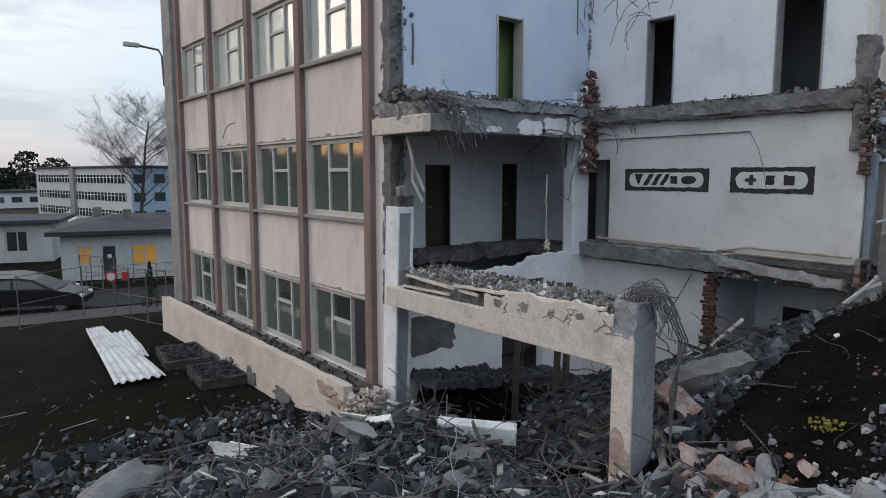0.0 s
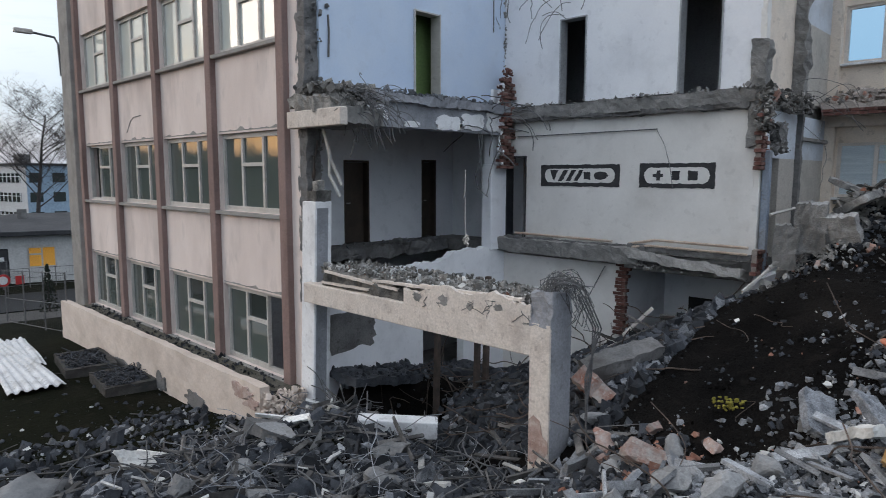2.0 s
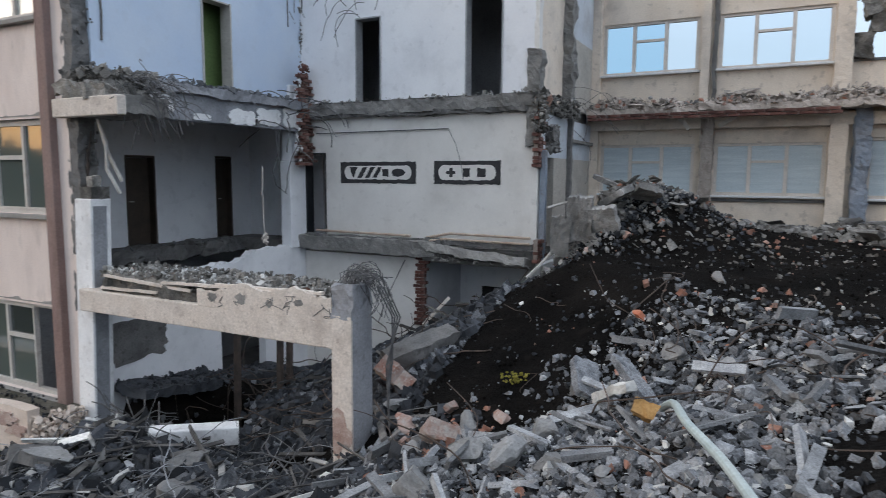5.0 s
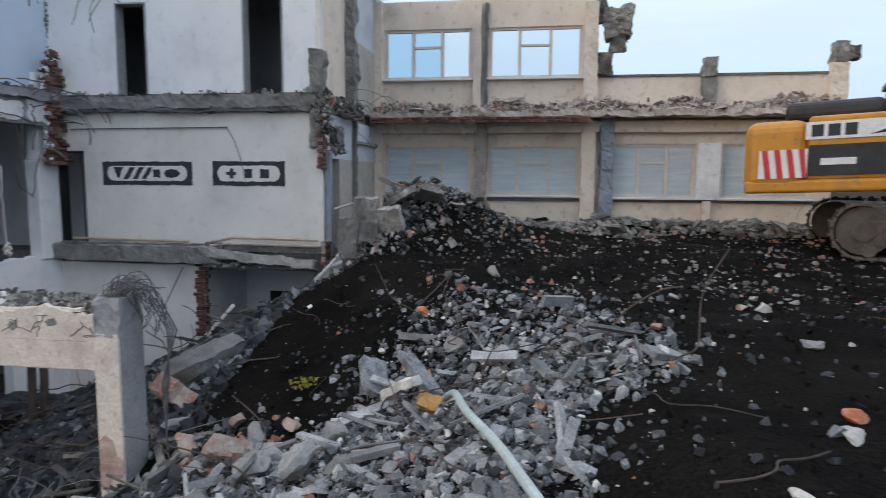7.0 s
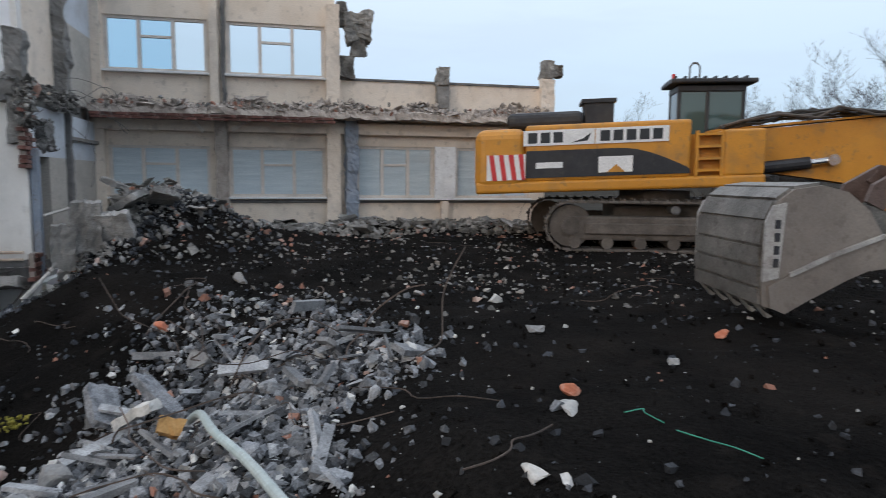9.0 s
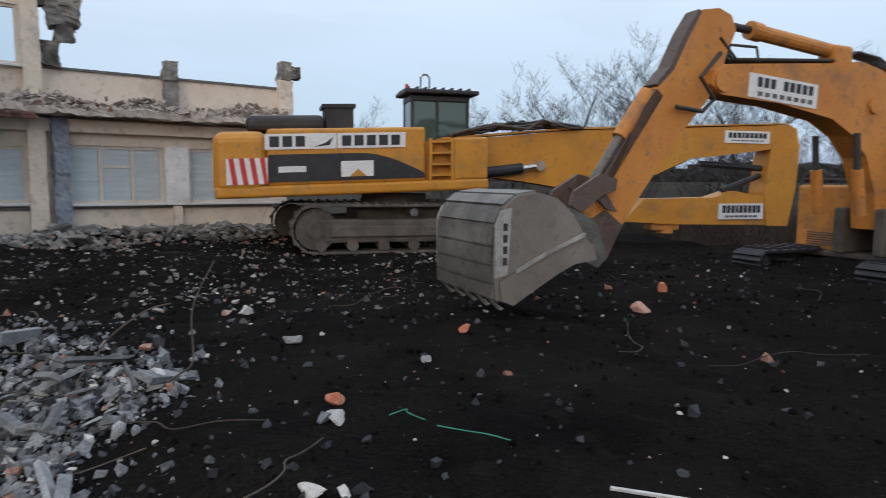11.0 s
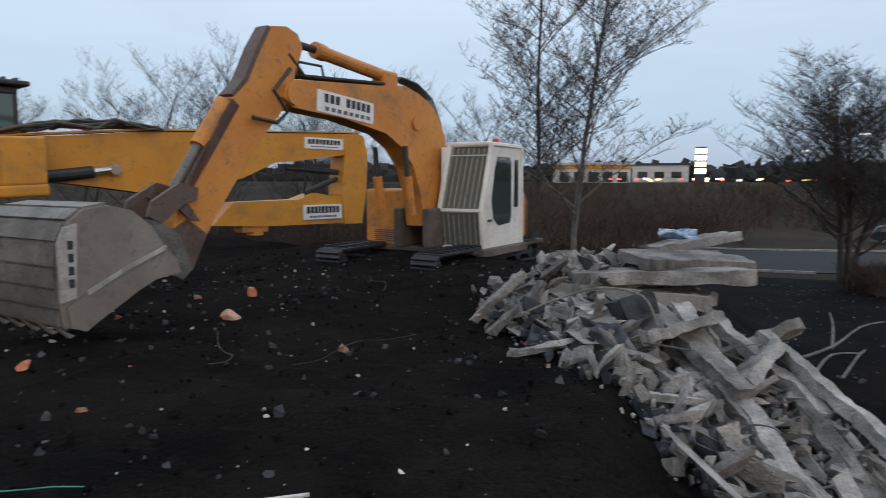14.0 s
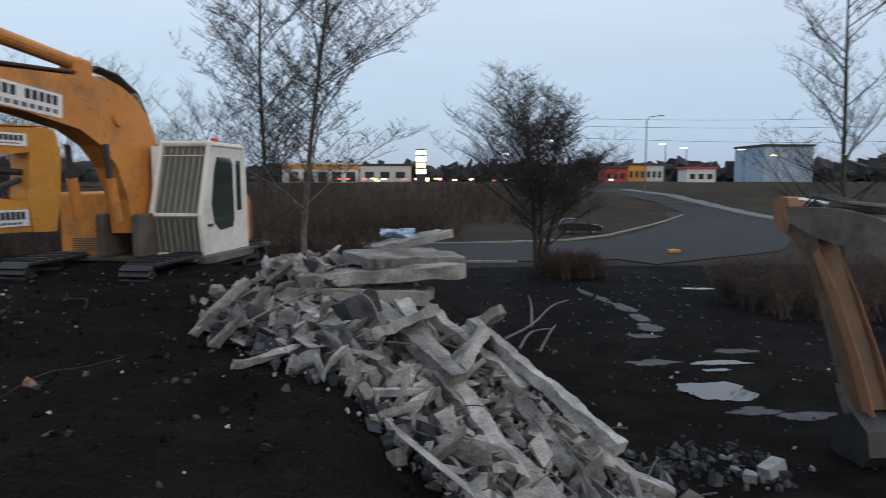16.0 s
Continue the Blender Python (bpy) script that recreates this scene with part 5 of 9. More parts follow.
def front_foot(x, y):
    return smooth01(3.2, 4.6, y) * (0.25 + 0.75 * smooth01(11.2, 9.0, y)) * smooth01(14.0, 12.2, y) * smooth01(-3.0 + 0.2 * y, -0.8 + 0.2 * y, x)


def fan_core(x, y):
    k = fan(x, y)
    return k if k > 0.35 else 0.0


scatter("rubble_fan", "rubble", 8200, (2.0, 9.8, -2.0, 4.8), (0.015, 0.17), 1, "grey concrete rubble spilled down the soil bank", keep=fan, power=3.4)
scatter("rubble_fan_pale", "rubble_pale_bits", 3200, (2.0, 9.8, -2.0, 4.8), (0.015, 0.15), 63, "pale blue-grey concrete pieces among the rubble", keep=fan, power=2.8)
scatter("rubble_fan_slabs", "rubble_pale_bits", 150, (2.4, 9.2, -1.4, 4.4), (0.10, 0.30), 64, "flat pieces of slab and render in the spilled rubble", keep=fan_core, flat=0.25, lift=0.08, power=1.8, lay=0.4)
# dark-coloured pieces imitate the shade in gaps between the fan's lumps
scatter("rubble_fan_dark", "rubble_dark", 7500, (2.0, 9.8, -2.0, 4.8), (0.012, 0.11), 51, "dark pieces standing for shaded gaps in the grey rubble", keep=fan)
scatter("rubble_fan_white", "rubble_white", 1100, (2.0, 9.8, -2.0, 4.8), (0.015, 0.15), 2, "white plaster lumps among the rubble", keep=fan)
scatter("rubble_fan_red", "rubble_red", 330, (3.0, 9.8, -1.4, 4.8), (0.02, 0.15), 3, "broken red brick lumps", keep=fan)
def by_post(x, y):
    return smooth01(1.0, 0.4, math.hypot(x - 6.2, y - 3.35))


scatter("post_bricks", "rubble_red", 260, (5.0, 8.4, 1.4, 4.8), (0.03, 0.20), 85, "broken bricks strewn beside the frame post", keep=by_post)
scatter("post_clods", "rubble_dark", 900, (5.0, 8.4, 1.4, 4.8), (0.03, 0.18), 86, "dark clods beside the frame post", keep=by_post, lift=0.04)
scatter("rubble_front", "rubble", 2600, (-3.0, 6.6, 3.0, 13.0), (0.02, 0.28), 4, "grey rubble at the foot of the front", keep=front_foot, power=2.6)
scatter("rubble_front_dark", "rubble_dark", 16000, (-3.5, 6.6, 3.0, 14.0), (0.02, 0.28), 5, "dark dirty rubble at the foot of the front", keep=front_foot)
scatter("rubble_front_pale", "rubble_pale_bits", 1500, (-3.0, 6.6, 3.0, 13.0), (0.015, 0.2), 73, "pale blue-grey bits at the foot of the front", keep=front_foot)
scatter("rubble_front_white", "rubble_white", 600, (-3.0, 6.6, 3.0, 13.0), (0.02, 0.22), 6, "white plaster lumps at the foot of the front", keep=front_foot)
scatter("rubble_boards", "rubble_dark", 320, (-3.0, 6.6, 3.2, 12.5), (0.2, 0.62), 52, "dark broken boards and slab pieces in the rubble", keep=front_foot, flat=0.28, power=2.0)
scatter("rubble_boards_grey", "rubble", 130, (-2.0, 6.6, 3.2, 11.0), (0.2, 0.6), 53, "grey broken slab pieces in the rubble", keep=front_foot, flat=0.3, power=2.0)
scatter("rubble_shards_white", "rubble_white", 60, (-2.0, 6.6, 3.2, 11.0), (0.15, 0.42), 54, "white plaster shards in the rubble", keep=front_foot, flat=0.25, power=1.6)
def under_floor(x, y):
    return 1.0 - 0.9 * smooth01(7.6, 8.8, y)


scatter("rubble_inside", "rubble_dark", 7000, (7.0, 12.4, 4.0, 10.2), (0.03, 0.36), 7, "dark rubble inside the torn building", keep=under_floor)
scatter("rubble_inside_grey", "rubble", 2200, (7.0, 12.4, 4.0, 10.2), (0.03, 0.30), 8, "grey rubble inside the torn building", keep=under_floor)
scatter("soil_bits", "rubble_dark", 4200, (-1.0, 17.0, -11.0, 4.0), (0.010, 0.11), 9, "small stones on the black soil")
scatter("soil_bits_white", "rubble_white", 750, (-0.5, 16.0, -11.0, 3.5), (0.006, 0.07), 10, "white plaster bits on the black soil")
scatter("soil_bits_red", "rubble_red", 130, (0.0, 17.0, -10.0, 3.5), (0.03, 0.16), 11, "red brick bits on the black soil")
def churned(x, y):
    return smooth01(6.0, 9.5, x + 0.35 * bumps(x, y, 0.6, 4.0)) * (0.25 + 0.75 * smooth01(-0.2, 0.3, bumps(x, y, 0.5, 14.0)))


scatter("soil_litter", "dusty", 1600, (6.0, 16.5, -9.5, 1.2), (0.012, 0.14), 67, "grey concrete bits churned into the black soil", keep=churned)
scatter("soil_litter_pale", "pile_pale", 420, (6.0, 16.5, -9.5, 1.2), (0.012, 0.16), 68, "pale flat scraps on the black soil", keep=churned, flat=0.4, lay=0.3)
scatter("soil_litter_red", "rubble_red", 260, (8.0, 16.0, -9.5, 0.0), (0.02, 0.12), 69, "brick bits churned into the black soil", keep=churned)
scatter("soil_clods", "soil", 9000, (-0.8, 16.5, -13.0, 4.5), (0.012, 0.085), 12, "clods of black soil", sink=0.1)
scatter("rear_rubble", "dusty", 3600, (14.8, 17.9, -8.5, 4.0), (0.03, 0.30), 13, "rubble along the rear wall")
scatter("rear_slabs", "pile_pale", 70, (15.2, 17.8, -8.0, 1.5), (0.25, 0.7), 66, "flat pale slab pieces along the rear wall", flat=0.25, lift=0.12, power=1.6, lay=0.25)
scatter("rear_rubble_red", "rubble_red", 170, (13.8, 17.9, -8.5, 1.0), (0.04, 0.24), 14, "brick rubble along the rear wall")


def heap(x, y):
    return math.exp(-((x - 13.2) / 0.9) ** 2 - ((y - 2.75) / 0.75) ** 2) + 0.10 * math.exp(-((x - 13.7) / 1.2) ** 2 - ((y - 1.3) / 1.2) ** 2)


scatter("heap_rubble", "pile_pale", 3000, (11.2, 16.4, 0.2, 4.4), (0.015, 0.17), 15, "grey concrete rubble heaped against the wing", keep=heap, lift=0.08)
scatter("heap_rubble_dark", "rubble_dark", 4200, (11.2, 16.4, 0.0, 4.4), (0.02, 0.17), 61, "dark grit and lumps on the heap", keep=heap)
scatter("heap_rubble_red", "rubble_red", 130, (11.2, 16.4, 0.2, 4.4), (0.05, 0.2), 16, "red brick lumps on the heap", keep=heap, lift=0.1)
scatter("heap_slabs", "dusty", 120, (11.8, 15.4, 0.8, 4.0), (0.15, 0.42), 62, "flat broken slab pieces on the heap", keep=heap, flat=0.3, lift=0.15, power=1.6, lay=0.45)


def strew_on(name, mat, n, box_, size, seed, label, flat=1.0):
    r = random.Random(seed)
    s = Shape()
    for i in range(n):
        k = size[0] + (size[1] - size[0]) * r.random() ** 2
        s.chunk((r.uniform(box_[0], box_[1]), r.uniform(box_[2], box_[3]), r.uniform(box_[4], box_[5])), k, r, flat)
    return thing(name, s, mat, label, "rubble", "", "stuff")


def slab_heap(name, mat, n, size, seed, label, flat):
    """Rubble banked unevenly against the foot of the upper rear wall."""
    r = random.Random(seed)
    s = Shape()
    for i in range(n):
        x, y = r.uniform(17.15, 17.97), r.uniform(-7.4, 4.3)
        top = (0.16 + 0.34 * max(0.0, noise.noise(Vector((y * 0.9, 3.3, 0))) + 0.35)) * smooth01(17.1, 17.9, x)
        k = size[0] + (size[1] - size[0]) * r.random() ** 2.4
        s.chunk((x, y, 6.58 + top * r.uniform(0.3, 1.0)), k, r, flat, (r.gauss(0, 0.3), r.gauss(0, 0.3), r.uniform(0, 6.3)) if flat < 0.3 else None)
    return thing(name, s, mat, label, "rubble", "", "stuff")


slab_heap("slab_rubble", "slab_dust", 2600, (0.02, 0.24), 17, "rubble lying on the torn rear slab", 0.5)
slab_heap("slab_rubble_flat", "slab_dust", 240, (0.2, 0.62), 65, "flat pieces of broken slab on the torn rear slab", 0.22)
strew_on("slab_rubble_pale", "pile_pale", 160, (17.15, 17.95, -7.4, 4.3, 6.6, 6.85), (0.03, 0.2), 57, "pale plaster pieces on the torn rear slab", 0.5)
strew_on("slab_rubble_red", "rubble_red", 110, (17.05, 17.6, -7.4, 4.3, 6.56, 6.74), (0.03, 0.2), 58, "brick pieces on the torn rear slab", 0.6)
strew_on("slab_rubble", "rubble", 480, (7.1, 12.4, 9.72, 10.04, 6.48, 6.56), (0.02, 0.18), 18, "rubble along the torn upper floor", 0.6)
strew_on("slab_rubble", "dusty", 520, (6.68, 7.6, 9.05, 10.2, 6.16, 6.48), (0.03, 0.26), 19, "rubble piled on the jutting floor edge", 0.6)
strew_on("slab_rubble", "rubble", 110, (7.2, 12.4, 12.0, 12.7, 3.19, 3.22), (0.02, 0.13), 20, "rubble on the broken middle floor", 0.6)
strew_on("ledge_rubble", "rubble_dark", 700, (6.08, 6.8, 10.3, 21.5, 0.84, 0.88), (0.02, 0.13), 21, "grit on the mossy ledge", 0.5)
strew_on("hall_rubble", "concrete", 160, (12.25, 12.5, 4.2, 9.9, 6.46, 6.52), (0.02, 0.14), 22, "crumbs along the upper floor edge", 0.6)


def lawn_edge(x, y):
    return smooth01(22.0, 8.0, y) * smooth01(6.0, 4.5, x - 0.1 * y)


scatter("lawn_litter", "rubble_dark", 1500, (-7.0, 6.0, 6.5, 22.0), (0.015, 0.16), 55, "dark litter and clods strewn over the lawn", keep=lawn_edge)
scatter("lawn_litter_white", "rubble_white", 220, (-7.0, 6.0, 6.5, 22.0), (0.012, 0.11), 56, "white scraps strewn over the lawn", keep=lawn_edge, flat=0.4)


def yard(x, y):
    return smooth01(-2.0, -5.0, x) * smooth01(-9.0, -13.0, y) * (0.35 + 0.65 * smooth01(-0.1, 0.3, bumps(x, y, 0.25, 9.0)))


scatter("yard_bits", "rubble_dark", 1900, (-24.0, -2.0, -36.0, -9.0), (0.02, 0.2), 59, "stones and clods strewn over the muddy yard", keep=yard)
scatter("yard_bits_white", "rubble_white", 130, (-24.0, -2.0, -36.0, -9.0), (0.02, 0.14), 60, "pale scraps strewn over the muddy yard", keep=yard, flat=0.4)


# ---- machines ----
def stadium(x0, x1, r, z0, n=10, grow=0.0):
    """Outline of a track, rear at x0, front at x1."""
    out = []
    for cx, a0 in ((x1 - r, -90), (x0 + r, 90)):
        for i in range(n + 1):
            t = radians(a0 + 180 * i / n)
            out.append((cx + (r + grow) * math.cos(t), z0 + r + (r + grow) * math.sin(t)))
    return out


def crawler(parent, x0, x1, r, y0, y1, pads, mat="track"):
    """One track: shoes, side frame, rollers, sprocket and idler."""
    run = stadium(x0, x1, r, 0.06, 12)
    pts = [Vector((p[0], 0, p[1])) for p in run] + [Vector((run[0][0], 0, run[0][1]))]
    lens = [(b - a).length for a, b in zip(pts, pts[1:])]
    total = sum(lens)
    s = Shape()
    s.soft(-total / pads * 0.46, 0, -0.03, total / pads * 0.46, y1 - y0, 0.02, 0.008)
    s.box(-0.02, 0.01, -0.07, 0.02, y1 - y0 - 0.01, -0.03)
    me = s.mesh("track_shoe", mat)
    band = holder("track", (0, 0, 0)); band.parent = parent
    for k in range(pads):
        d = total * k / pads
        i = 0
        while d > lens[i]:
            d -= lens[i]; i += 1
        a, b = pts[i], pts[i + 1]
        p, w = a.lerp(b, d / lens[i]), (b - a).normalized()
        ob = new("track_shoe", me); ob.parent = band
        ob.matrix_basis = pose(p.x, y0, p.z, 0, -math.degrees(math.atan2(w.z, w.x)), 0)
    s = Shape(); s.soft(x0 + r * 0.9, y0 + 0.1, 0.25, x1 - r * 0.9, y1 - 0.06, 2 * r - 0.22, 0.05)
    s.soft(x0 + r * 1.6, y0 + 0.04, 0.38, x1 - r * 1.5, y0 + 0.1, 2 * r - 0.36, 0.02)
    part("track_frame", s, mat, parent)
    for x in (x0 + r, x1 - r):
        s = Shape(); s.tube([(x, y0 + 0.12, r + 0.06), (x, y1 - 0.12, r + 0.06)], r - 0.05, 18); s.tube([(x, y0 + 0.06, r + 0.06), (x, y0 + 0.14, r + 0.06)], r * 0.4, 12)
        part("sprocket", s, mat, parent)
    for k in range(7):
        x = x0 + r * 1.2 + (x1 - x0 - 2.4 * r) * k / 6
        s = Shape(); s.tube([(x, y0 + 0.08, 0.2), (x, y1 - 0.08, 0.2)], 0.12, 12)
        part("roller", s, mat, parent)
    s = Shape(); s.tube([((x0 + x1) / 2, y0 + 0.06, 2 * r - 0.08), ((x0 + x1) / 2, y1 - 0.1, 2 * r - 0.08)], 0.09, 12)
    part("roller", s, "wire", parent)


def bars(parent, x0, x1, z0, z1, y, widths, mat="sign_black", gap=0.25):
    """A row of plain dark bars in place of lettering."""
    tot = sum(w + gap for w in widths) - gap
    k = (x1 - x0) / tot
    x = x0
    for w in widths:
        s = Shape(); s.box(x, min(y, y - 0.004), z0, x + w * k, max(y, y - 0.004), z1)
        part("lettering_bar", s, mat, parent)
        x += (w + gap) * k


def round_box(x0, x1, y0, y1, z0, z1, r, m=None, seg=3):
    bm = bmesh.new()
    bmesh.ops.create_cube(bm, size=1.0)
    for q in bm.verts:
        q.co = Vector((x0 + (q.co.x + 0.5) * (x1 - x0), y0 + (q.co.y + 0.5) * (y1 - y0), z0 + (q.co.z + 0.5) * (z1 - z0)))
    bmesh.ops.bevel(bm, geom=bm.edges[:], offset=r, segments=seg, affect="EDGES", profile=0.5)
    s = Shape(); s.take(bm, m)
    return s


def digger_large():
    """Yellow crawler excavator with a long boom folded back under itself."""
    e = holder("excavator", (12.296, -5.972, 3.42), "large yellow crawler excavator with black side panel and folded long boom", "excavator", "", "", -110.87)
    tilt = Matrix(((1, 0, 0, 0), (0, 1, 0, 0), (0.04, 0, 1, 0), (0, 0, 0, 1)))
    crawler(e, -0.68, 4.35, 0.48, -0.22, 0.42, 54)
    crawler(e, -1.05, 4.1, 0.48, 2.35, 2.95, 54)
    s = Shape(); s.soft(0.7, 0.4, 0.45, 2.9, 2.4, 0.95, 0.05); s.tube([(1.7, 1.45, 0.9), (1.7, 1.45, 1.25)], 0.75, 20)
    part("undercarriage", s, "track", e)
    y = 0.02
    s = round_box(-2.15, 3.55, y, 2.9, 1.23, 1.47, 0.06, tilt)
    part("skirt", s, "yellow", e)
    s = round_box(-2.18, -1.12, y - 0.01, 2.92, 1.27, 2.56, 0.22, tilt, 4)
    part("counterweight", s, "yellow", e)
    s = round_box(-1.14, 2.12, y + 0.01, 2.88, 1.45, 2.60, 0.07, tilt)
    part("engine_housing", s, "yellow", e)
    # black side panel that runs out to a point
    out = [(-1.12, 1.53), (2.12, 1.53), (2.10, 1.62)] + [(2.05 - 1.35 * (i / 8), 1.66 + 0.42 * math.sin(radians(90 * i / 8))) for i in range(9)] + [(-1.12, 2.08)]
    s = Shape(); s.plate(out, y - 0.006, y + 0.02, tilt)
    part("side_panel", s, "black_metal", e, "black side panel running to a point")
    s = Shape(); s.plate([(0.33, 1.60), (1.0, 1.60), (1.0, 1.92), (0.33, 1.92)], y - 0.012, y - 0.005, tilt)
    b = part("badge", s, "sign_white", e, "white maker's badge over a yellow wedge")
    s = Shape(); s.plate([(0.5, 1.60), (0.86, 1.60), (0.68, 1.76)], y - 0.016, y - 0.011, tilt); part("badge_wedge", s, "yellow", b)
    s = Shape(); s.plate([(-0.92, 1.72), (-0.38, 1.72), (-0.38, 1.84), (-0.92, 1.84)], y - 0.012, y - 0.005, tilt); part("number_bar", s, "sign_white", e)
    # long white company sign in two boards
    for x0, x1, ws, tail in ((-1.18, 0.24, (0.9, 0.9, 1.0), True), (0.26, 1.68, (1, 1, 1, 1, 1), False)):
        s = Shape(); s.plate([(x0, 2.18), (x1, 2.18), (x1, 2.49), (x0, 2.49)], y - 0.012, y + 0.02, tilt)
        b = part("sign_board", s, "sign_white", e, "white company board with dark lettering")
        xs = x0 + 0.09
        for w in ws:
            s = Shape(); s.plate([(xs, 2.23), (xs + 0.19, 2.23), (xs + 0.19, 2.44), (xs, 2.44)], y - 0.016, y - 0.011, tilt)
            part("lettering_bar", s, "sign_black", b); xs += 0.255
        if tail:
            s = Shape(); s.plate([(0.86 - 0.1 + x0 + 0.2, 2.22), (x0 + 1.28, 2.25), (x0 + 1.36, 2.42), (x0 + 1.2, 2.30)], y - 0.016, y - 0.011, tilt)
            part("lettering_bar", s, "sign_black", b)
    # red and white warning board
    s = Shape(); s.plate([(-1.92, 1.50), (-1.13, 1.50), (-1.13, 2.02), (-1.92, 2.02)], y - 0.024, y + 0.0, tilt)
    w = part("warning_board", s, "sign_white", e, "red and white striped warning board")
    for k in range(4):
        x = -1.86 + k * 0.2
        s = Shape(); s.plate([(x + 0.06, 1.50), (min(-1.13, x + 0.16), 1.50), (min(-1.13, x + 0.08), 2.02), (x - 0.02, 2.02)], y - 0.028, y - 0.023, tilt)
        part("stripe", s, "red_paint", w)
    s = Shape(); s.box(-2.2, 0.3, 1.5, -2.176, 1.0, 2.2, tilt); part("rear_plate", s, "sign_white", e)
    # tool box and ladder in front of the housing
    s = round_box(2.74, 3.52, y + 0.01, 1.0, 1.45, 2.36, 0.05, tilt)
    part("tool_box", s, "yellow", e)
    for x in (2.2, 2.68):
        s = Shape(); s.box(x, y, 1.45, x + 0.06, y + 0.06, 2.36, tilt); part("ladder_rail", s, "yellow", e)
    for z in (1.55, 1.78, 2.02, 2.26):
        s = Shape(); s.box(2.26, y + 0.0, z, 2.68, y + 0.2, z + 0.05, tilt); part("step", s, "yellow", e)
    s = Shape(); s.box(2.14, y + 0.22, 1.45, 2.74, y + 0.9, 2.3, tilt); part("step_box", s, "yellow", e)
    s = round_box(-1.55, 0.05, 0.6, 2.2, 2.58, 2.92, 0.12, tilt)
    part("hood", s, "black_metal", e)
    s = round_box(0.08, 0.70, 0.8, 1.5, 2.60, 3.12, 0.05, tilt); s.box(0.02, 0.75, 3.08, 0.74, 1.55, 3.16, tilt)
    part("air_box", s, "black_metal", e)
    # cab on the far side
    c = holder("cab", (0, 0, 0)); c.parent = e
    s = Shape()
    for x, yy in ((1.95, 1.95), (1.95, 2.8), (3.75, 1.95), (3.75, 2.8), (2.75, 1.95)):
        s.soft(x, yy, 1.5, x + 0.1, yy + 0.1, 3.60, 0.02)
    s.soft(1.95, 1.95, 1.45, 3.85, 2.9, 2.4, 0.05); s.soft(1.94, 1.94, 3.45, 3.86, 2.91, 3.6, 0.03); s.box(2.05, 2.0, 2.4, 2.35, 2.05, 3.5)
    part("cab_frame", s, "black_metal", c)
    s = Shape(); s.soft(1.72, 1.75, 3.62, 4.1, 3.0, 3.72, 0.03); rg = part("roof_guard", s, "black_metal", c)
    for k in range(8):
        s = Shape(); s.box(1.8 + k * 0.28, 1.78, 3.715, 1.86 + k * 0.28, 2.98, 3.77); part("guard_bar", s, "black_metal", rg)
    for x0, x1 in ((2.05, 2.75), (2.85, 3.75)):
        s = Shape(); s.box(x0, 1.985, 2.42, x1, 1.995, 3.45); part("pane", s, "cab_glass_teal", c)
    s = Shape(); s.box(1.975, 2.05, 2.42, 1.985, 2.8, 3.45); part("pane", s, "cab_glass", c)
    s = Shape(); s.box(3.82, 2.05, 2.42, 3.83, 2.8, 3.45); part("pane", s, "cab_glass", c)
    s = Shape(); s.soft(2.5, 2.2, 2.2, 2.95, 2.7, 3.1, 0.1); part("seat", s, "wire", c)
    s = Shape(); s.tube([(2.3, 2.1, 3.72), (2.3, 2.1, 4.02), (2.38, 2.1, 4.1), (2.5, 2.1, 4.1), (2.58, 2.1, 4.02), (2.58, 2.1, 3.72)], 0.025, 6); part("hand_rail", s, "wire", c)
    s = Shape(); s.tube([(1.78, 1.85, 3.7), (1.78, 1.85, 3.82)], 0.05, 8); part("beacon", s, "red_paint", c)
    c.matrix_basis = Matrix.Translation((0.72, 0, 0)) @ Matrix.Diagonal((0.77, 1, 1, 1))
    # boom and the arm folded back below it
    top = [(2.75, 2.50), (4.4, 2.62), (6.05, 2.80), (9.0, 2.94), (12.55, 3.12)]
    low = [(12.8, 3.02), (12.9, 2.6), (11.7, 2.42), (10.2, 2.24), (9.5, 2.17), (8.5, 1.75), (7.2, 1.45), (6.1, 1.36), (5.0, 1.52), (4.2, 1.62), (2.9, 1.7)]
    s = Shape(); s.plate(top + low, 1.22, 1.80)
    part("boom", s, "yellow", e)
    s = Shape(); s.plate([(2.8, 2.50), (6.05, 2.82), (12.5, 3.14), (12.5, 3.17), (6.05, 2.86), (2.8, 2.55)], 1.18, 1.84); part("boom_flange", s, "yellow", e)
    s = Shape(); s.plate([(12.0, 2.6), (12.92, 2.62), (12.85, 1.4), (12.65, 0.38), (11.95, 0.40), (11.85, 1.3)], 1.2, 1.82)
    part("arm_link", s, "yellow", e)
    s = Shape(); s.plate([(7.6, 0.55), (8.2, 1.12), (10.3, 1.16), (10.9, 1.34), (11.6, 1.22), (12.0, 1.2), (12.0, 0.42), (9.0, 0.46)], 1.24, 1.78)
    part("stick", s, "yellow", e)
    s = Shape(); s.tube([(9.0, 1.5, 0.5), (9.0, 1.5, 0.22)], 0.22, 12); s.soft(8.5, 1.3, 0.3, 9.3, 1.7, 0.5, 0.04); part("coupler", s, "yellow_old", e)
    for a, b, r in (((10.0, 2.05), (11.95, 1.95), 0.085), ((10.7, 1.35), (11.9, 1.75), 0.075)):
        s = Shape(); s.tube([(a[0], 1.5, a[1]), (b[0], 1.5, b[1])], r, 10); part("cylinder", s, "black_metal", e)
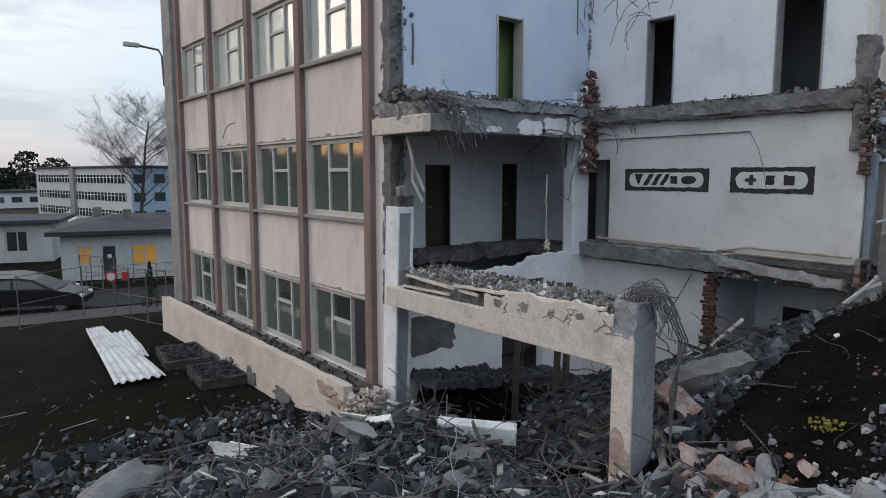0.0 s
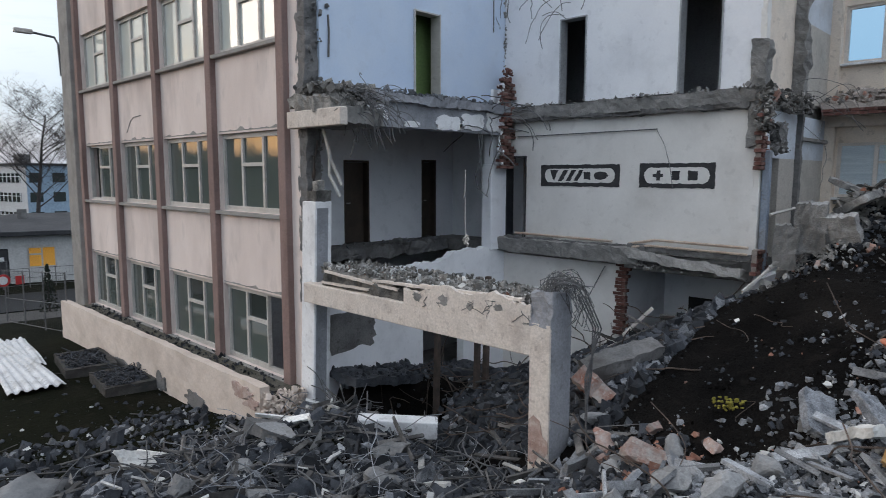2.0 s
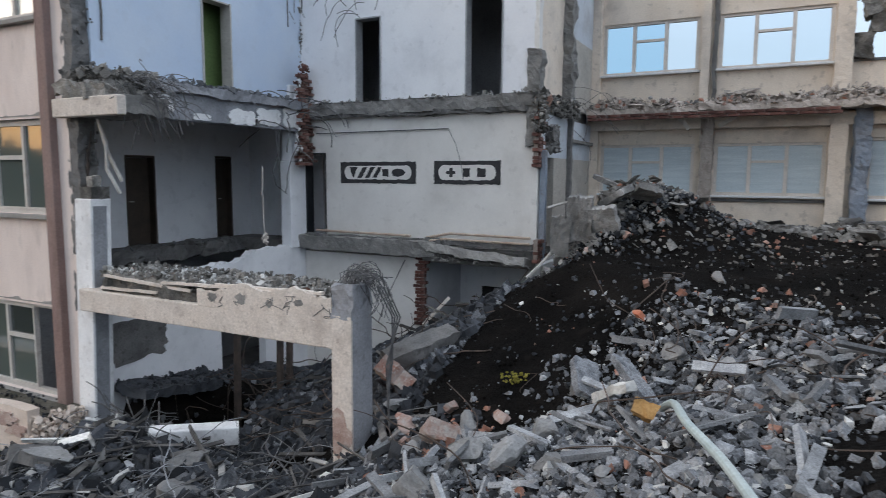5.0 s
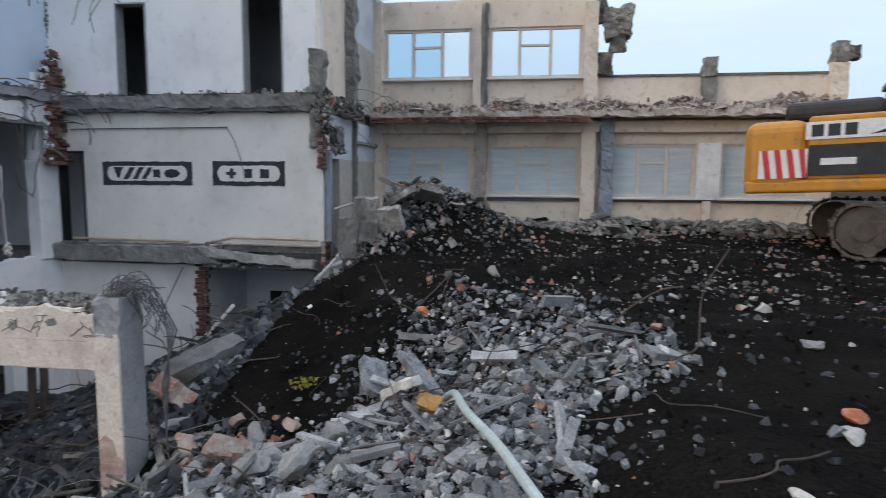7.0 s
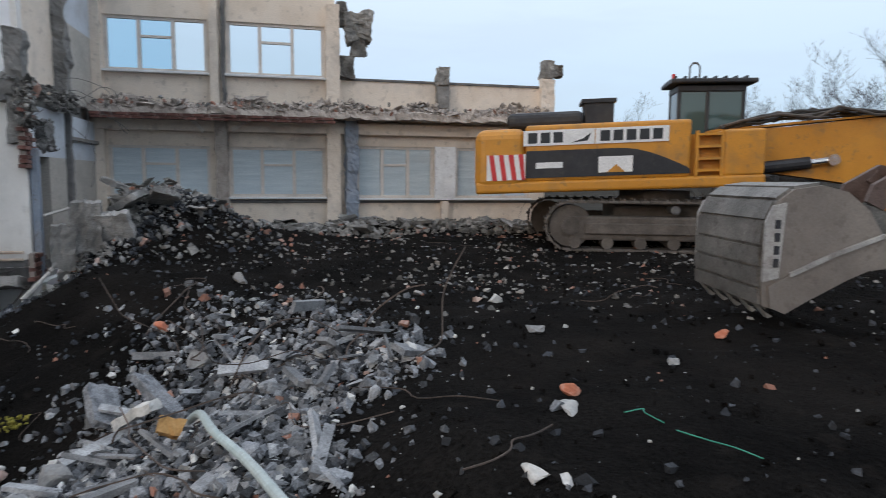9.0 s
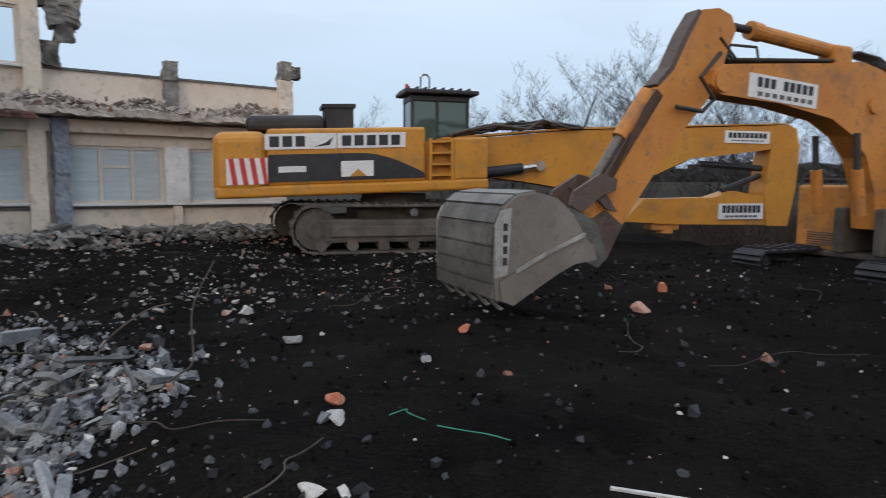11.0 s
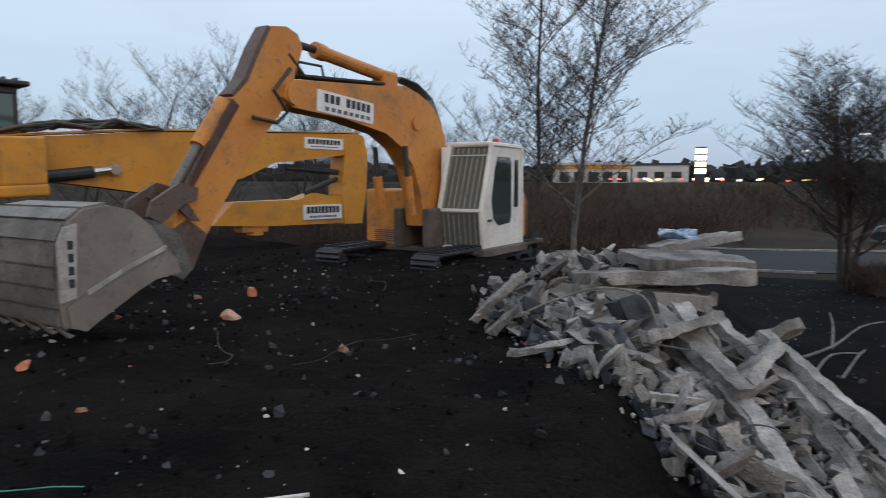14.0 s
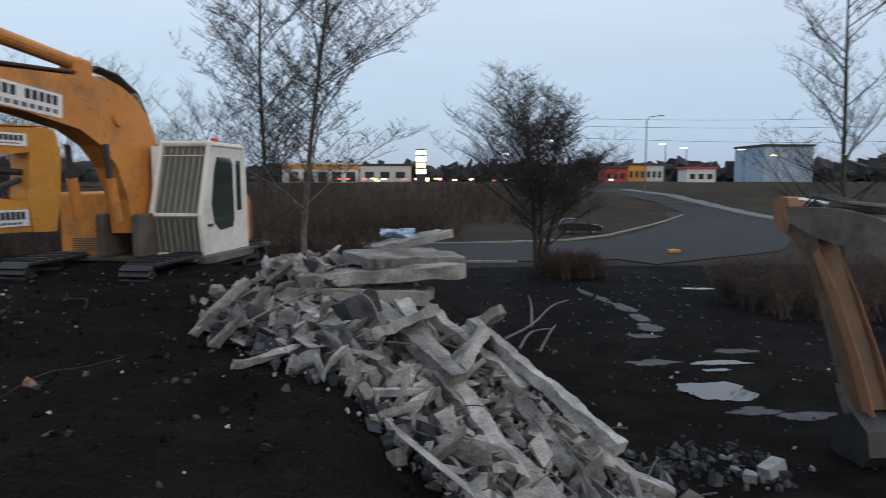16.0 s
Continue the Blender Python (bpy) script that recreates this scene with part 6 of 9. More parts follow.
    for yy in (1.1, 1.92):
        s = Shape(); s.tube([(3.6, yy, 1.72), (4.75, yy, 1.86)], 0.13, 12); part("cylinder", s, "black_metal", e)
        s = Shape(); s.tube([(4.75, yy, 1.86), (5.15, yy, 1.92)], 0.07, 10); s.tube([(5.2, yy - 0.1, 1.92), (5.2, yy + 0.1, 1.92)], 0.12, 12); part("rod", s, "chrome", e)
    for x0, x1, z0, z1 in ((10.5, 11.9, 2.60, 2.92), (10.42, 11.82, 0.58, 1.0)):
        s = Shape(); s.plate([(x0, z0), (x1, z0), (x1, z1), (x0, z1)], 1.19, 1.245); b = part("sign_board", s, "sign_white", e, "white company board with dark lettering")
        bars(b, x0 + 0.1, x1 - 0.1, z0 + (z1 - z0) * 0.42, z1 - 0.05, 1.189, (1, 1, 1, 0.7, 1, 1, 1, 1, 1))
        bars(b, x0 + 0.2, x1 - 0.2, z0 + 0.05, z0 + (z1 - z0) * 0.25, 1.189, (1, 1, 1, 1, 1, 1, 1), "wire")
    r = random.Random(5)
    for k in range(13):
        yy = 1.0 + k * 0.07
        s = Shape()
        s.tube([(3.0 + 3.3 * i / 9, yy + r.uniform(-0.06, 0.06), 2.56 + 0.28 * i / 9 + 0.22 * math.sin(math.pi * i / 9) * r.uniform(0.2, 1.1) + r.uniform(0, 0.08)) for i in range(10)], 0.032, 6)
        part("hose", s, "hose" if k % 3 else "track", e)
    return e


digger_large()


def digger_small():
    """Older excavator with white caged cab, arm reaching forward, bucket on the ground."""
    G0 = 3.38
    e = holder("excavator", (4.387, -11.856, G0), "orange-yellow crawler excavator with a white caged cab and lowered bucket", "excavator", "", "", 77.5)

    def zz(o):
        return [(x, z - G0) for x, z in o]

    s = Shape()
    s.plate(zz([(0.37, 4.25), (0.47, 4.83), (0.72, 5.36), (1.07, 5.68), (1.55, 5.9), (2.62, 6.06), (3.72, 6.12), (3.92, 6.25), (3.87, 6.43), (3.66, 6.52), (2.43, 6.62), (1.41, 6.7), (0.98, 6.76), (0.5, 6.67), (0.13, 6.52), (-0.15, 6.29), (-0.36, 5.98), (-0.48, 5.64), (-0.48, 5.0), (-0.33, 4.24)]), -0.2, 0.2)
    part("boom", s, "yellow_old", e)
    for x, z, r_ in ((0.64, 6.14, 0.13), (3.72, 6.3, 0.15)):
        s = Shape(); s.tube([(x, -0.24, z - G0), (x, 0.24, z - G0)], r_, 14); part("boss", s, "yellow_old", e)
    s = Shape()
    s.plate(zz([(3.75, 7.24), (3.53, 7.17), (3.44, 6.99), (3.61, 6.6), (3.68, 6.32), (3.92, 6.01), (4.37, 5.54), (5.07, 4.63), (5.48, 3.99), (5.65, 3.97), (5.72, 4.14), (5.67, 4.59), (5.56, 4.89), (5.07, 5.67), (4.72, 6.17), (4.51, 6.41), (4.25, 6.88), (4.04, 7.19)]), -0.12, 0.12)
    part("stick", s, "yellow_old", e)
    s = Shape(); s.plate(zz([(5.22, 4.42), (5.46, 3.99), (5.66, 3.95), (5.74, 4.14), (5.71, 4.5), (5.5, 4.62)]), -0.14, 0.14); part("stick_tip", s, "worn_brown", e, "worn brown steel tip")
    s = Shape(); s.plate(zz([(4.05, 7.16), (4.25, 6.83), (4.48, 6.39), (4.72, 6.17), (4.76, 6.20), (4.54, 6.43), (4.31, 6.88), (4.10, 7.19)]), -0.122, 0.122); part("wear_plate", s, "worn_brown", e, "worn bare steel edge")
    s = Shape(); s.tube([(1.36, 0, 6.9 - G0), (2.99, 0, 7.04 - G0)], 0.105, 14); s.tube([(2.87, 0, 7.03 - G0), (3.07, 0, 7.05 - G0)], 0.125, 14); part("cylinder", s, "yellow_old", e)
    s = Shape(); s.tube([(3.05, 0, 7.05 - G0), (3.56, 0, 7.07 - G0)], 0.055, 10); part("rod", s, "hose", e)
    s = Shape(); s.soft(1.1, -0.15, 6.66 - G0, 1.5, 0.15, 6.98 - G0, 0.05); part("bracket", s, "yellow_old", e)
    s = Shape(); s.tube([(4.79, 0, 6.11 - G0), (5.21, 0, 5.52 - G0)], 0.10, 12); part("cylinder", s, "yellow_old", e)
    s = Shape(); s.tube([(5.21, 0, 5.52 - G0), (5.59, 0, 4.98 - G0)], 0.06, 10); part("rod", s, "bucket", e)
    s = Shape(); s.plate(zz([(4.63, 6.06), (5.44, 4.91), (5.53, 4.98), (4.75, 6.14)]), -0.12, 0.12); part("cylinder_guard", s, "worn_brown", e)
    for q in (-0.26, 0.2):
        s = Shape(); s.plate(zz([(5.42, 5.0), (5.67, 5.06), (6.04, 4.85), (6.1, 4.68), (5.93, 4.59), (5.62, 4.81), (5.44, 4.85)]), q, q + 0.06); part("link_plate", s, "worn_brown", e)
        s = Shape(); s.plate(zz([(5.37, 4.59), (5.53, 4.63), (5.82, 4.89), (5.72, 5.0), (5.51, 4.78)]), q * 0.8, q * 0.8 + 0.05); part("link_plate", s, "worn_brown", e)
    # boom cylinders
    for q in (-0.33, 0.33):
        s = Shape(); s.tube([(0.98, q, 4.49 - G0), (1.11, q, 5.17 - G0)], 0.085, 12); part("cylinder", s, "yellow_old", e)
        s = Shape(); s.tube([(1.11, q, 5.17 - G0), (1.17, q, 5.7 - G0)], 0.05, 10); part("rod", s, "hose", e)
    # hoses over the boom
    for k in range(5):
        q = -0.12 + 0.06 * k
        s = Shape(); s.tube([(-0.4, q, 5.69 - G0), (-0.33, q, 6.21 - G0), (-0.03, q, 6.64 - G0), (0.46, q, 6.86 - G0), (0.98, q, 6.91 - G0), (1.3, q, 6.76 - G0), (2.43, q, 6.68 - G0), (3.41, q, 6.61 - G0), (3.72, q, 6.87 - G0)], 0.022, 6)
        part("hose", s, "hose", e)
    s = Shape(); s.tube([(3.78, 0.2, 6.65 - G0), (4.13, 0.23, 6.31 - G0), (3.9, 0.25, 6.04 - G0), (4.07, 0.22, 5.88 - G0), (4.49, 0.2, 5.92 - G0)], 0.03, 6); s.tube([(2.99, 0.12, 6.61 - G0), (3.05, 0.12, 6.8 - G0), (3.53, 0.12, 6.79 - G0), (3.59, 0.12, 6.6 - G0)], 0.02, 6)
    part("hose", s, "hose", e)
    # white board on the boom
    tl = Matrix.Translation((1.92, 0, 0)) @ pose(0, 0, 2.64, 0, -3.5, 0) @ Matrix.Diagonal((1.2, 1, 1.0, 1))
    s = Shape(); s.plate([(0.0, 0.0), (1.12, 0.02), (1.12, 0.34), (0.0, 0.34)], 0.202, 0.212, tl); b = part("sign_board", s, "sign_white", e, "white company board with dark lettering")
    for row, (z0, z1, n) in enumerate(((0.17, 0.30, 9), (0.05, 0.11, 8))):
        for k in range(n):
            x = 1.02 - (k + 1) * (0.94 / n)
            if row == 0 and k == 3:
                continue
            s = Shape(); s.plate([(x, z0), (x + 0.075, z0), (x + 0.075, z1), (x, z1)], 0.212, 0.216, tl); part("lettering_bar", s, "sign_black" if row == 0 else "wire", b)
    # bucket
    prof = [(6.30, 1.05), (6.41, 1.23), (6.62, 1.40), (6.86, 1.46), (7.12, 1.42), (7.27, 1.31), (7.35, 1.12), (7.375, 0.89), (7.38, 0.69), (7.375, 0.50), (7.36, 0.33)]
    W = 0.74
    k = holder("bucket", (0, 0, 0)); k.parent = e
    inner = [(x - 0.05, z - 0.04) for x, z in prof]
    s = Shape(); s.plate(prof + list(reversed(inner)), -W, W); part("bucket_shell", s, "bucket", k)
    edge = [(7.16, 0.27), (6.96, 0.39), (6.60, 0.59), (6.40, 0.68), (6.12, 0.72)]
    for q in (-W - 0.03, W):
        out = q + 0.03 if q > 0 else q
        s = Shape(); s.plate(prof + edge, q, q + 0.03); part("bucket_side", s, "bucket_side", k, "smooth brownish side plate")
        s = Shape(); s.plate([(7.30, 0.32), (7.16, 0.26), (6.96, 0.38), (6.60, 0.58), (6.40, 0.67), (6.10, 0.71), (6.14, 0.86), (6.30, 1.00), (6.72, 0.83), (7.12, 0.63), (7.33, 0.52)], out - 0.01, out + 0.028); part("side_cutter", s, "bucket_side", k)
        s = Shape(); s.plate([(6.28, 1.02), (6.72, 0.85), (7.14, 0.65), (7.14, 0.61), (6.72, 0.81), (6.28, 0.98)], out + 0.02, out + 0.055); part("side_ridge", s, "bucket_worn", k, "bright worn ridge")
        s = Shape(); s.plate([(7.24, 0.60), (7.385, 0.56), (7.385, 1.12), (7.32, 1.27), (7.20, 1.30)], out - 0.01, out + 0.03); w = part("heel_guard", s, "bucket_worn", k, "pale worn heel guard")
        for j in range(4):
            s = Shape(); s.box(7.25, out + 0.028, 0.70 + j * 0.12, 7.30, out + 0.036, 0.78 + j * 0.12); part("slot", s, "black_metal", w)
    for i in range(3, len(prof) - 1):
        a, b = Vector((prof[i][0], 0, prof[i][1])), Vector((prof[i + 1][0], 0, prof[i + 1][1]))
        d = (b - a).normalized(); n_ = Vector((d.z, 0, -d.x)) * -1
        s = Shape()
        o = [a + d * 0.014, b - d * 0.014, b - d * 0.014 + n_ * 0.03, a + d * 0.014 + n_ * 0.03]
        s.plate([(p.x, p.z) for p in o], -W + 0.01, W - 0.01); part("wear_strip", s, "bucket", k)
    for j in range(5):
        q = -W + 0.06 + j * (2 * W - 0.24) / 4
        s = Shape(); s.add([(7.36, q, 0.33), (7.36, q + 0.12, 0.33), (7.30, q + 0.12, 0.27), (7.30, q, 0.27), (7.24, q + 0.02, 0.19), (7.24, q + 0.10, 0.19), (7.20, q + 0.10, 0.21), (7.20, q + 0.02, 0.21)], [(0, 1, 5, 4), (3, 7, 6, 2), (0, 4, 7, 3), (1, 2, 6, 5), (4, 5, 6, 7), (0, 3, 2, 1)])
        part("tooth", s, "bucket_worn", k)
    for q in (-0.25, 0.2):
        s = Shape(); s.plate(zz([(5.53, 4.03), (5.67, 3.91), (5.86, 4.0), (6.12, 4.32), (6.46, 4.36), (6.60, 4.62), (6.3, 4.68), (5.95, 4.62), (5.70, 4.45)]), q, q + 0.05); part("bucket_ear", s, "bucket", k)
    # upper body
    s = Shape(); s.soft(-2.9, -1.3, 0.36, 0.3, 1.25, 0.46, 0.03); part("deck", s, "track", e)
    s = round_box(-1.3, 0.26, -1.28, -0.30, 0.44, 1.56, 0.06); part("tank_box", s, "yellow_old", e)
    for j in range(6):
        s = Shape(); s.box(0.255, -1.05, 0.54 + j * 0.04, 0.27, -0.55, 0.56 + j * 0.04); part("louvre", s, "track", e)
    s = Shape(); s.tube([(-1.1, -1.2, 1.56), (-1.1, -1.2, 1.66), (0.25, -1.2, 1.66), (0.25, -1.2, 1.56)], 0.018, 6); part("hand_rail", s, "hose", e)
    s = round_box(-2.6, -1.6, -1.25, 0.95, 0.46, 1.5, 0.1); part("engine_housing", s, "yellow_old", e)
    s = round_box(-3.0, -2.55, -1.2, 0.85, 0.42, 1.4, 0.15); part("counterweight", s, "rusty", e)
    for q in (-0.42, 0.24):
        s = Shape(); s.soft(-0.4, q, 0.46, 0.5, q + 0.16, 1.2, 0.03); part("boom_bracket", s, "track", e)
    # cab
    c = holder("cab", (0, 0, 0)); c.parent = e
    y0, y1 = 0.34, 1.24
    fr = [(-0.34, 2.40), (0.06, 1.16), (-0.04, 0.46)]
    RX = -1.62
    s = Shape()
    for q in (y0, y1):
        s.tube([(fr[0][0], q, fr[0][1]), (fr[1][0], q, fr[1][1]), (fr[2][0], q, fr[2][1])], 0.05, 6)
        s.tube([(fr[0][0], q, 2.40), (RX, q, 2.40)], 0.05, 6); s.tube([(RX, q, 2.40), (RX - 0.05, q, 0.46)], 0.06, 6)
    for x, z in (*fr, (RX, 2.40)):
        s.tube([(x, y0, z), (x, y1, z)], 0.04, 6)
    part("cab_frame", s, "cab_white", c)
    for z0, z1, x0, x1 in ((1.20, 2.36, fr[1][0], fr[0][0]), (0.50, 1.12, fr[2][0], fr[1][0])):
        for j in range(7):
            q = y0 + 0.11 + j * 0.113
            s = Shape(); s.tube([(x0 + 0.04, q, z0), (x1 + 0.04, q, z1)], 0.0045, 4); part("guard_bar", s, "frame_paint", c)
        if z0 > 1:
            s = Shape(); s.tube([(x1 + 0.09, y0, 2.2), (x1 + 0.09, y1, 2.2)], 0.012, 4); part("guard_bar", s, "cab_white", c)
        v = [(x0 - 0.02, y0 + 0.04, z0), (x0 - 0.02, y1 - 0.04, z0), (x1 - 0.02, y1 - 0.04, z1), (x1 - 0.02, y0 + 0.04, z1)]
        s = Shape(); s.add(v + [(p[0] - 0.01, p[1], p[2]) for p in v], [(0, 1, 2, 3), (7, 6, 5, 4), (0, 4, 5, 1), (1, 5, 6, 2), (2, 6, 7, 3), (3, 7, 4, 0)])
        part("pane", s, "cab_glass_dusty", c)
    # near door with a tall rounded pane
    s = Shape()
    s.plate([(RX, 0.46), (-0.05, 0.46), (0.03, 1.16), (-0.1, 1.7), (-0.33, 2.36), (RX, 2.36)], y1 - 0.02, y1 + 0.02)
    d = part("cab_door", s, "cab_white", c)
    s = Shape(); s.plate([(-1.12, 0.9), (-0.62, 0.86), (-0.40, 1.0), (-0.32, 1.35), (-0.45, 1.95), (-0.56, 2.18), (-1.08, 2.18), (-1.16, 2.08), (-1.18, 1.05)], y1 + 0.02, y1 + 0.028); part("pane", s, "cab_glass", d)
    s = Shape(); s.plate([(-1.5, 1.2), (-1.3, 1.2), (-1.3, 2.14), (-1.48, 2.14)], y1 + 0.02, y1 + 0.028); part("pane", s, "cab_glass", d)
    s = Shape(); s.soft(-0.32, y1 + 0.02, 0.95, -0.16, y1 + 0.05, 1.0, 0.01); part("door_handle", s, "hose", d)
    s = Shape(); s.soft(RX - 0.05, y0, 2.36, -0.3, y1, 2.46, 0.04); s.soft(RX - 0.09, y0, 0.46, RX + 0.01, y1, 2.36, 0.02); s.box(RX, y0 - 0.02, 0.46, -0.05, y0, 2.36); part("cab_shell", s, "cab_white", c)
    s = Shape(); s.soft(-1.3, 0.55, 0.5, -0.65, 1.05, 1.5, 0.08); part("seat", s, "hose", c)
    s = Shape(); s.soft(-1.8, y0 - 0.05, 0.30, 0.12, y1 + 0.12, 0.455, 0.02); part("cab_base", s, "track", c)
    s = Shape(); s.tube([(-1.2, 0.9, 2.46), (-1.2, 0.9, 2.56)], 0.07, 10); part("beacon", s, "red_paint", c)
    s = Shape(); s.tube([(-0.7, 0.0, 0.0), (-0.7, 0.0, 0.4)], 0.6, 18); part("swing_ring", s, "track", e)
    crawler(e, -2.6, 1.6, 0.2, 0.75, 1.25, 40, "black_metal")
    crawler(e, -2.6, 1.7, 0.2, -1.3, -0.75, 40, "black_metal")
    return e


digger_small()


def digger_far_arm():
    """Rusty arm of a third machine, its boom running down behind."""
    a = holder("excavator", (-8.9, 0, 0), "rust-brown excavator arm lowered over muddy ground", "excavator", "", "", 90)
    s = Shape(); s.plate([(-13.95, 4.50), (-13.4, 4.60), (-12.6, 3.95), (-11.95, 3.0), (-11.35, 2.0), (-10.85, 1.0), (-11.42, 0.66), (-12.1, 2.0), (-12.72, 3.22), (-13.4, 3.88), (-13.9, 4.08)], -0.17, 0.17); part("stick", s, "rusty", a)
    s = Shape(); s.plate([(-14.14, 4.74), (-13.95, 4.79), (-13.62, 4.77), (-13.42, 4.4), (-13.55, 4.02), (-13.9, 3.98), (-14.1, 4.3)], -0.21, 0.21); part("stick_end", s, "rust_orange", a)
    for q in (-0.21, 0.19):
        s = Shape(); s.plate([(-12.5, 3.78), (-11.85, 2.97), (-11.15, 1.86), (-10.70, 0.92), (-10.95, 0.82), (-11.42, 1.80), (-12.08, 2.86), (-12.68, 3.62)], q, q + 0.02); part("edge_plate", s, "rust_orange", a, "orange-brown edge plate")
    for q in (-0.19, 0.17):
        s = Shape(); s.plate([(-13.2, 3.95), (-12.66, 3.34), (-12.05, 2.1), (-11.45, 0.8), (-11.36, 0.86), (-11.95, 2.14), (-12.56, 3.38), (-13.1, 4.02)], q, q + 0.02); part("flange", s, "track", a)
    s = Shape(); s.plate([(-13.6, 4.58), (-12.0, 4.60), (-10.9, 4.48), (-9.4, 4.0), (-8.0, 2.9), (-7.0, 1.3), (-7.8, 1.2), (-8.8, 2.5), (-9.9, 3.4), (-11.0, 3.84), (-12.5, 3.98), (-13.4, 4.22)], -0.25, 0.25); part("boom", s, "track", a)
    s = Shape(); s.tube([(-13.5, 0, 4.74), (-12.45, 0, 4.66)], 0.045, 8); part("rod", s, "chrome", a)
    s = Shape(); s.tube([(-12.45, 0, 4.66), (-10.7, 0, 4.62)], 0.10, 10); part("cylinder", s, "track", a)
    for q in (-0.14, -0.05, 0.05, 0.14):
        s = Shape(); s.tube([(-13.3, q, 4.5), (-12.7, q * 1.6, 4.84), (-11.8, q * 1.2, 4.70), (-10.9, q, 4.66)], 0.025, 6); part("hose", s, "hose", a)
    s = Shape(); s.tube([(-12.55, 0.24, 3.0), (-11.95, 0.24, 1.6)], 0.07, 8); part("cylinder", s, "track", a)
    s = Shape(); s.tube([(-11.95, 0.24, 1.6), (-11.74, 0.24, 1.12)], 0.05, 8); part("rod", s, "chrome", a)
    for q in (-0.2, 0.16):
        s = Shape(); s.plate([(-11.8, 1.2), (-11.6, 1.24), (-11.1, 0.72), (-11.2, 0.5), (-11.42, 0.6)], q, q + 0.04); part("link_plate", s, "track", a)
    s = Shape(); s.plate([(-11.55, 0.62), (-10.9, 0.95), (-10.5, 0.72), (-10.4, 0.3), (-10.6, 0.0), (-11.2, -0.05), (-11.5, 0.25)], -0.48, 0.48); part("bucket", s, "black_metal", a)


digger_far_arm()


# ---- debris pile of beams and slabs on the edge of the bank ----
rp = random.Random(77)


def broken_beam(a, b, w, h, mat="pile_pale", roll=0.0, name="concrete_beam", label="dusty broken concrete beam leaning on a debris pile"):
    """A torn concrete member from a to b with crumbled ends."""
    a, b = Vector(a), Vector(b)
    d = b - a
    m = Matrix.Translation(a) @ d.to_track_quat("X", "Z").to_matrix().to_4x4() @ pose(0, 0, 0, roll, 0, 0)
    s = Shape()
    s.crag(0, -w / 2, -h / 2, d.length, w / 2, h / 2, 0.05, 0.038, round(a.x * 7 + a.y * 3, 2), m)
    s.crag(-0.05, -w * 0.3, -h * 0.3, 0.1, w * 0.35, h * 0.3, 0.05, 0.05, a.y, m)
    return thing(name, s, mat, label, "beam", "beams of the debris pile")


for a, b, w, h in (((-1.05, -7.4, 3.47), (-2.24, -5.7, 2.66), 0.23, 0.22), ((-0.35, -7.9, 3.72), (-1.5, -6.6, 2.95), 0.24, 0.2), ((-0.2, -7.6, 3.7), (-1.35, -4.9, 2.4), 0.30, 0.26), ((0.1, -7.4, 3.75), (-0.75, -6.2, 3.2), 0.34, 0.2),
                   ((-0.55, -6.4, 3.2), (-1.7, -5.0, 2.2), 0.36, 0.2), ((0.05, -6.2, 3.15), (-0.7, -4.7, 2.5), 0.3, 0.16), ((0.75, -5.6, 3.25), (0.0, -4.9, 2.95), 0.3, 0.12),
                   ((1.35, -6.15, 3.38), (0.2, -6.7, 3.65), 0.16, 0.10), ((0.62, -6.9, 3.35), (0.55, -6.6, 3.95), 0.13, 0.1), ((0.2, -6.5, 3.4), (0.75, -6.35, 3.55), 0.2, 0.12),
                   ((-0.9, -7.4, 3.2), (-2.0, -6.4, 2.5), 0.2, 0.2), ((0.0, -5.9, 3.1), (0.12, -5.5, 3.35), 0.12, 0.1), ((-0.3, -5.7, 2.95), (-0.6, -5.4, 3.2), 0.1, 0.1),
                   ((2.0, -7.1, 3.5), (1.5, -7.5, 4.0), 0.16, 0.14), ((1.75, -6.9, 3.4), (1.25, -7.3, 3.95), 0.2, 0.12), ((-2.2, -5.9, 2.2), (-2.6, -5.3, 1.9), 0.28, 0.26), ((-3.6, -6.3, 1.6), (-4.3, -5.8, 1.5), 0.24, 0.22)):
    broken_beam(a, b, w * 0.56, h * 0.62)
for k in range(8):
    q = rp.random()
    x, y = 0.7 - 2.6 * q + rp.uniform(-0.8, 0.8), -8.0 + 2.6 * q + rp.uniform(-0.8, 0.8)
    z, t, l = ground_z(x, y) + rp.uniform(0.05, 0.25), rp.uniform(100, 175), rp.uniform(0.5, 1.3)
    dx, dy = math.cos(radians(t)) * l, math.sin(radians(t)) * l
    broken_beam((x, y, z + 0.1), (x + dx, y + dy, max(ground_z(x + dx, y + dy) + 0.05, z - rp.uniform(0.0, 0.5))), rp.uniform(0.08, 0.2), rp.uniform(0.06, 0.14), "pile_pale" if k % 4 else "concrete_dark", rp.uniform(0, 90))


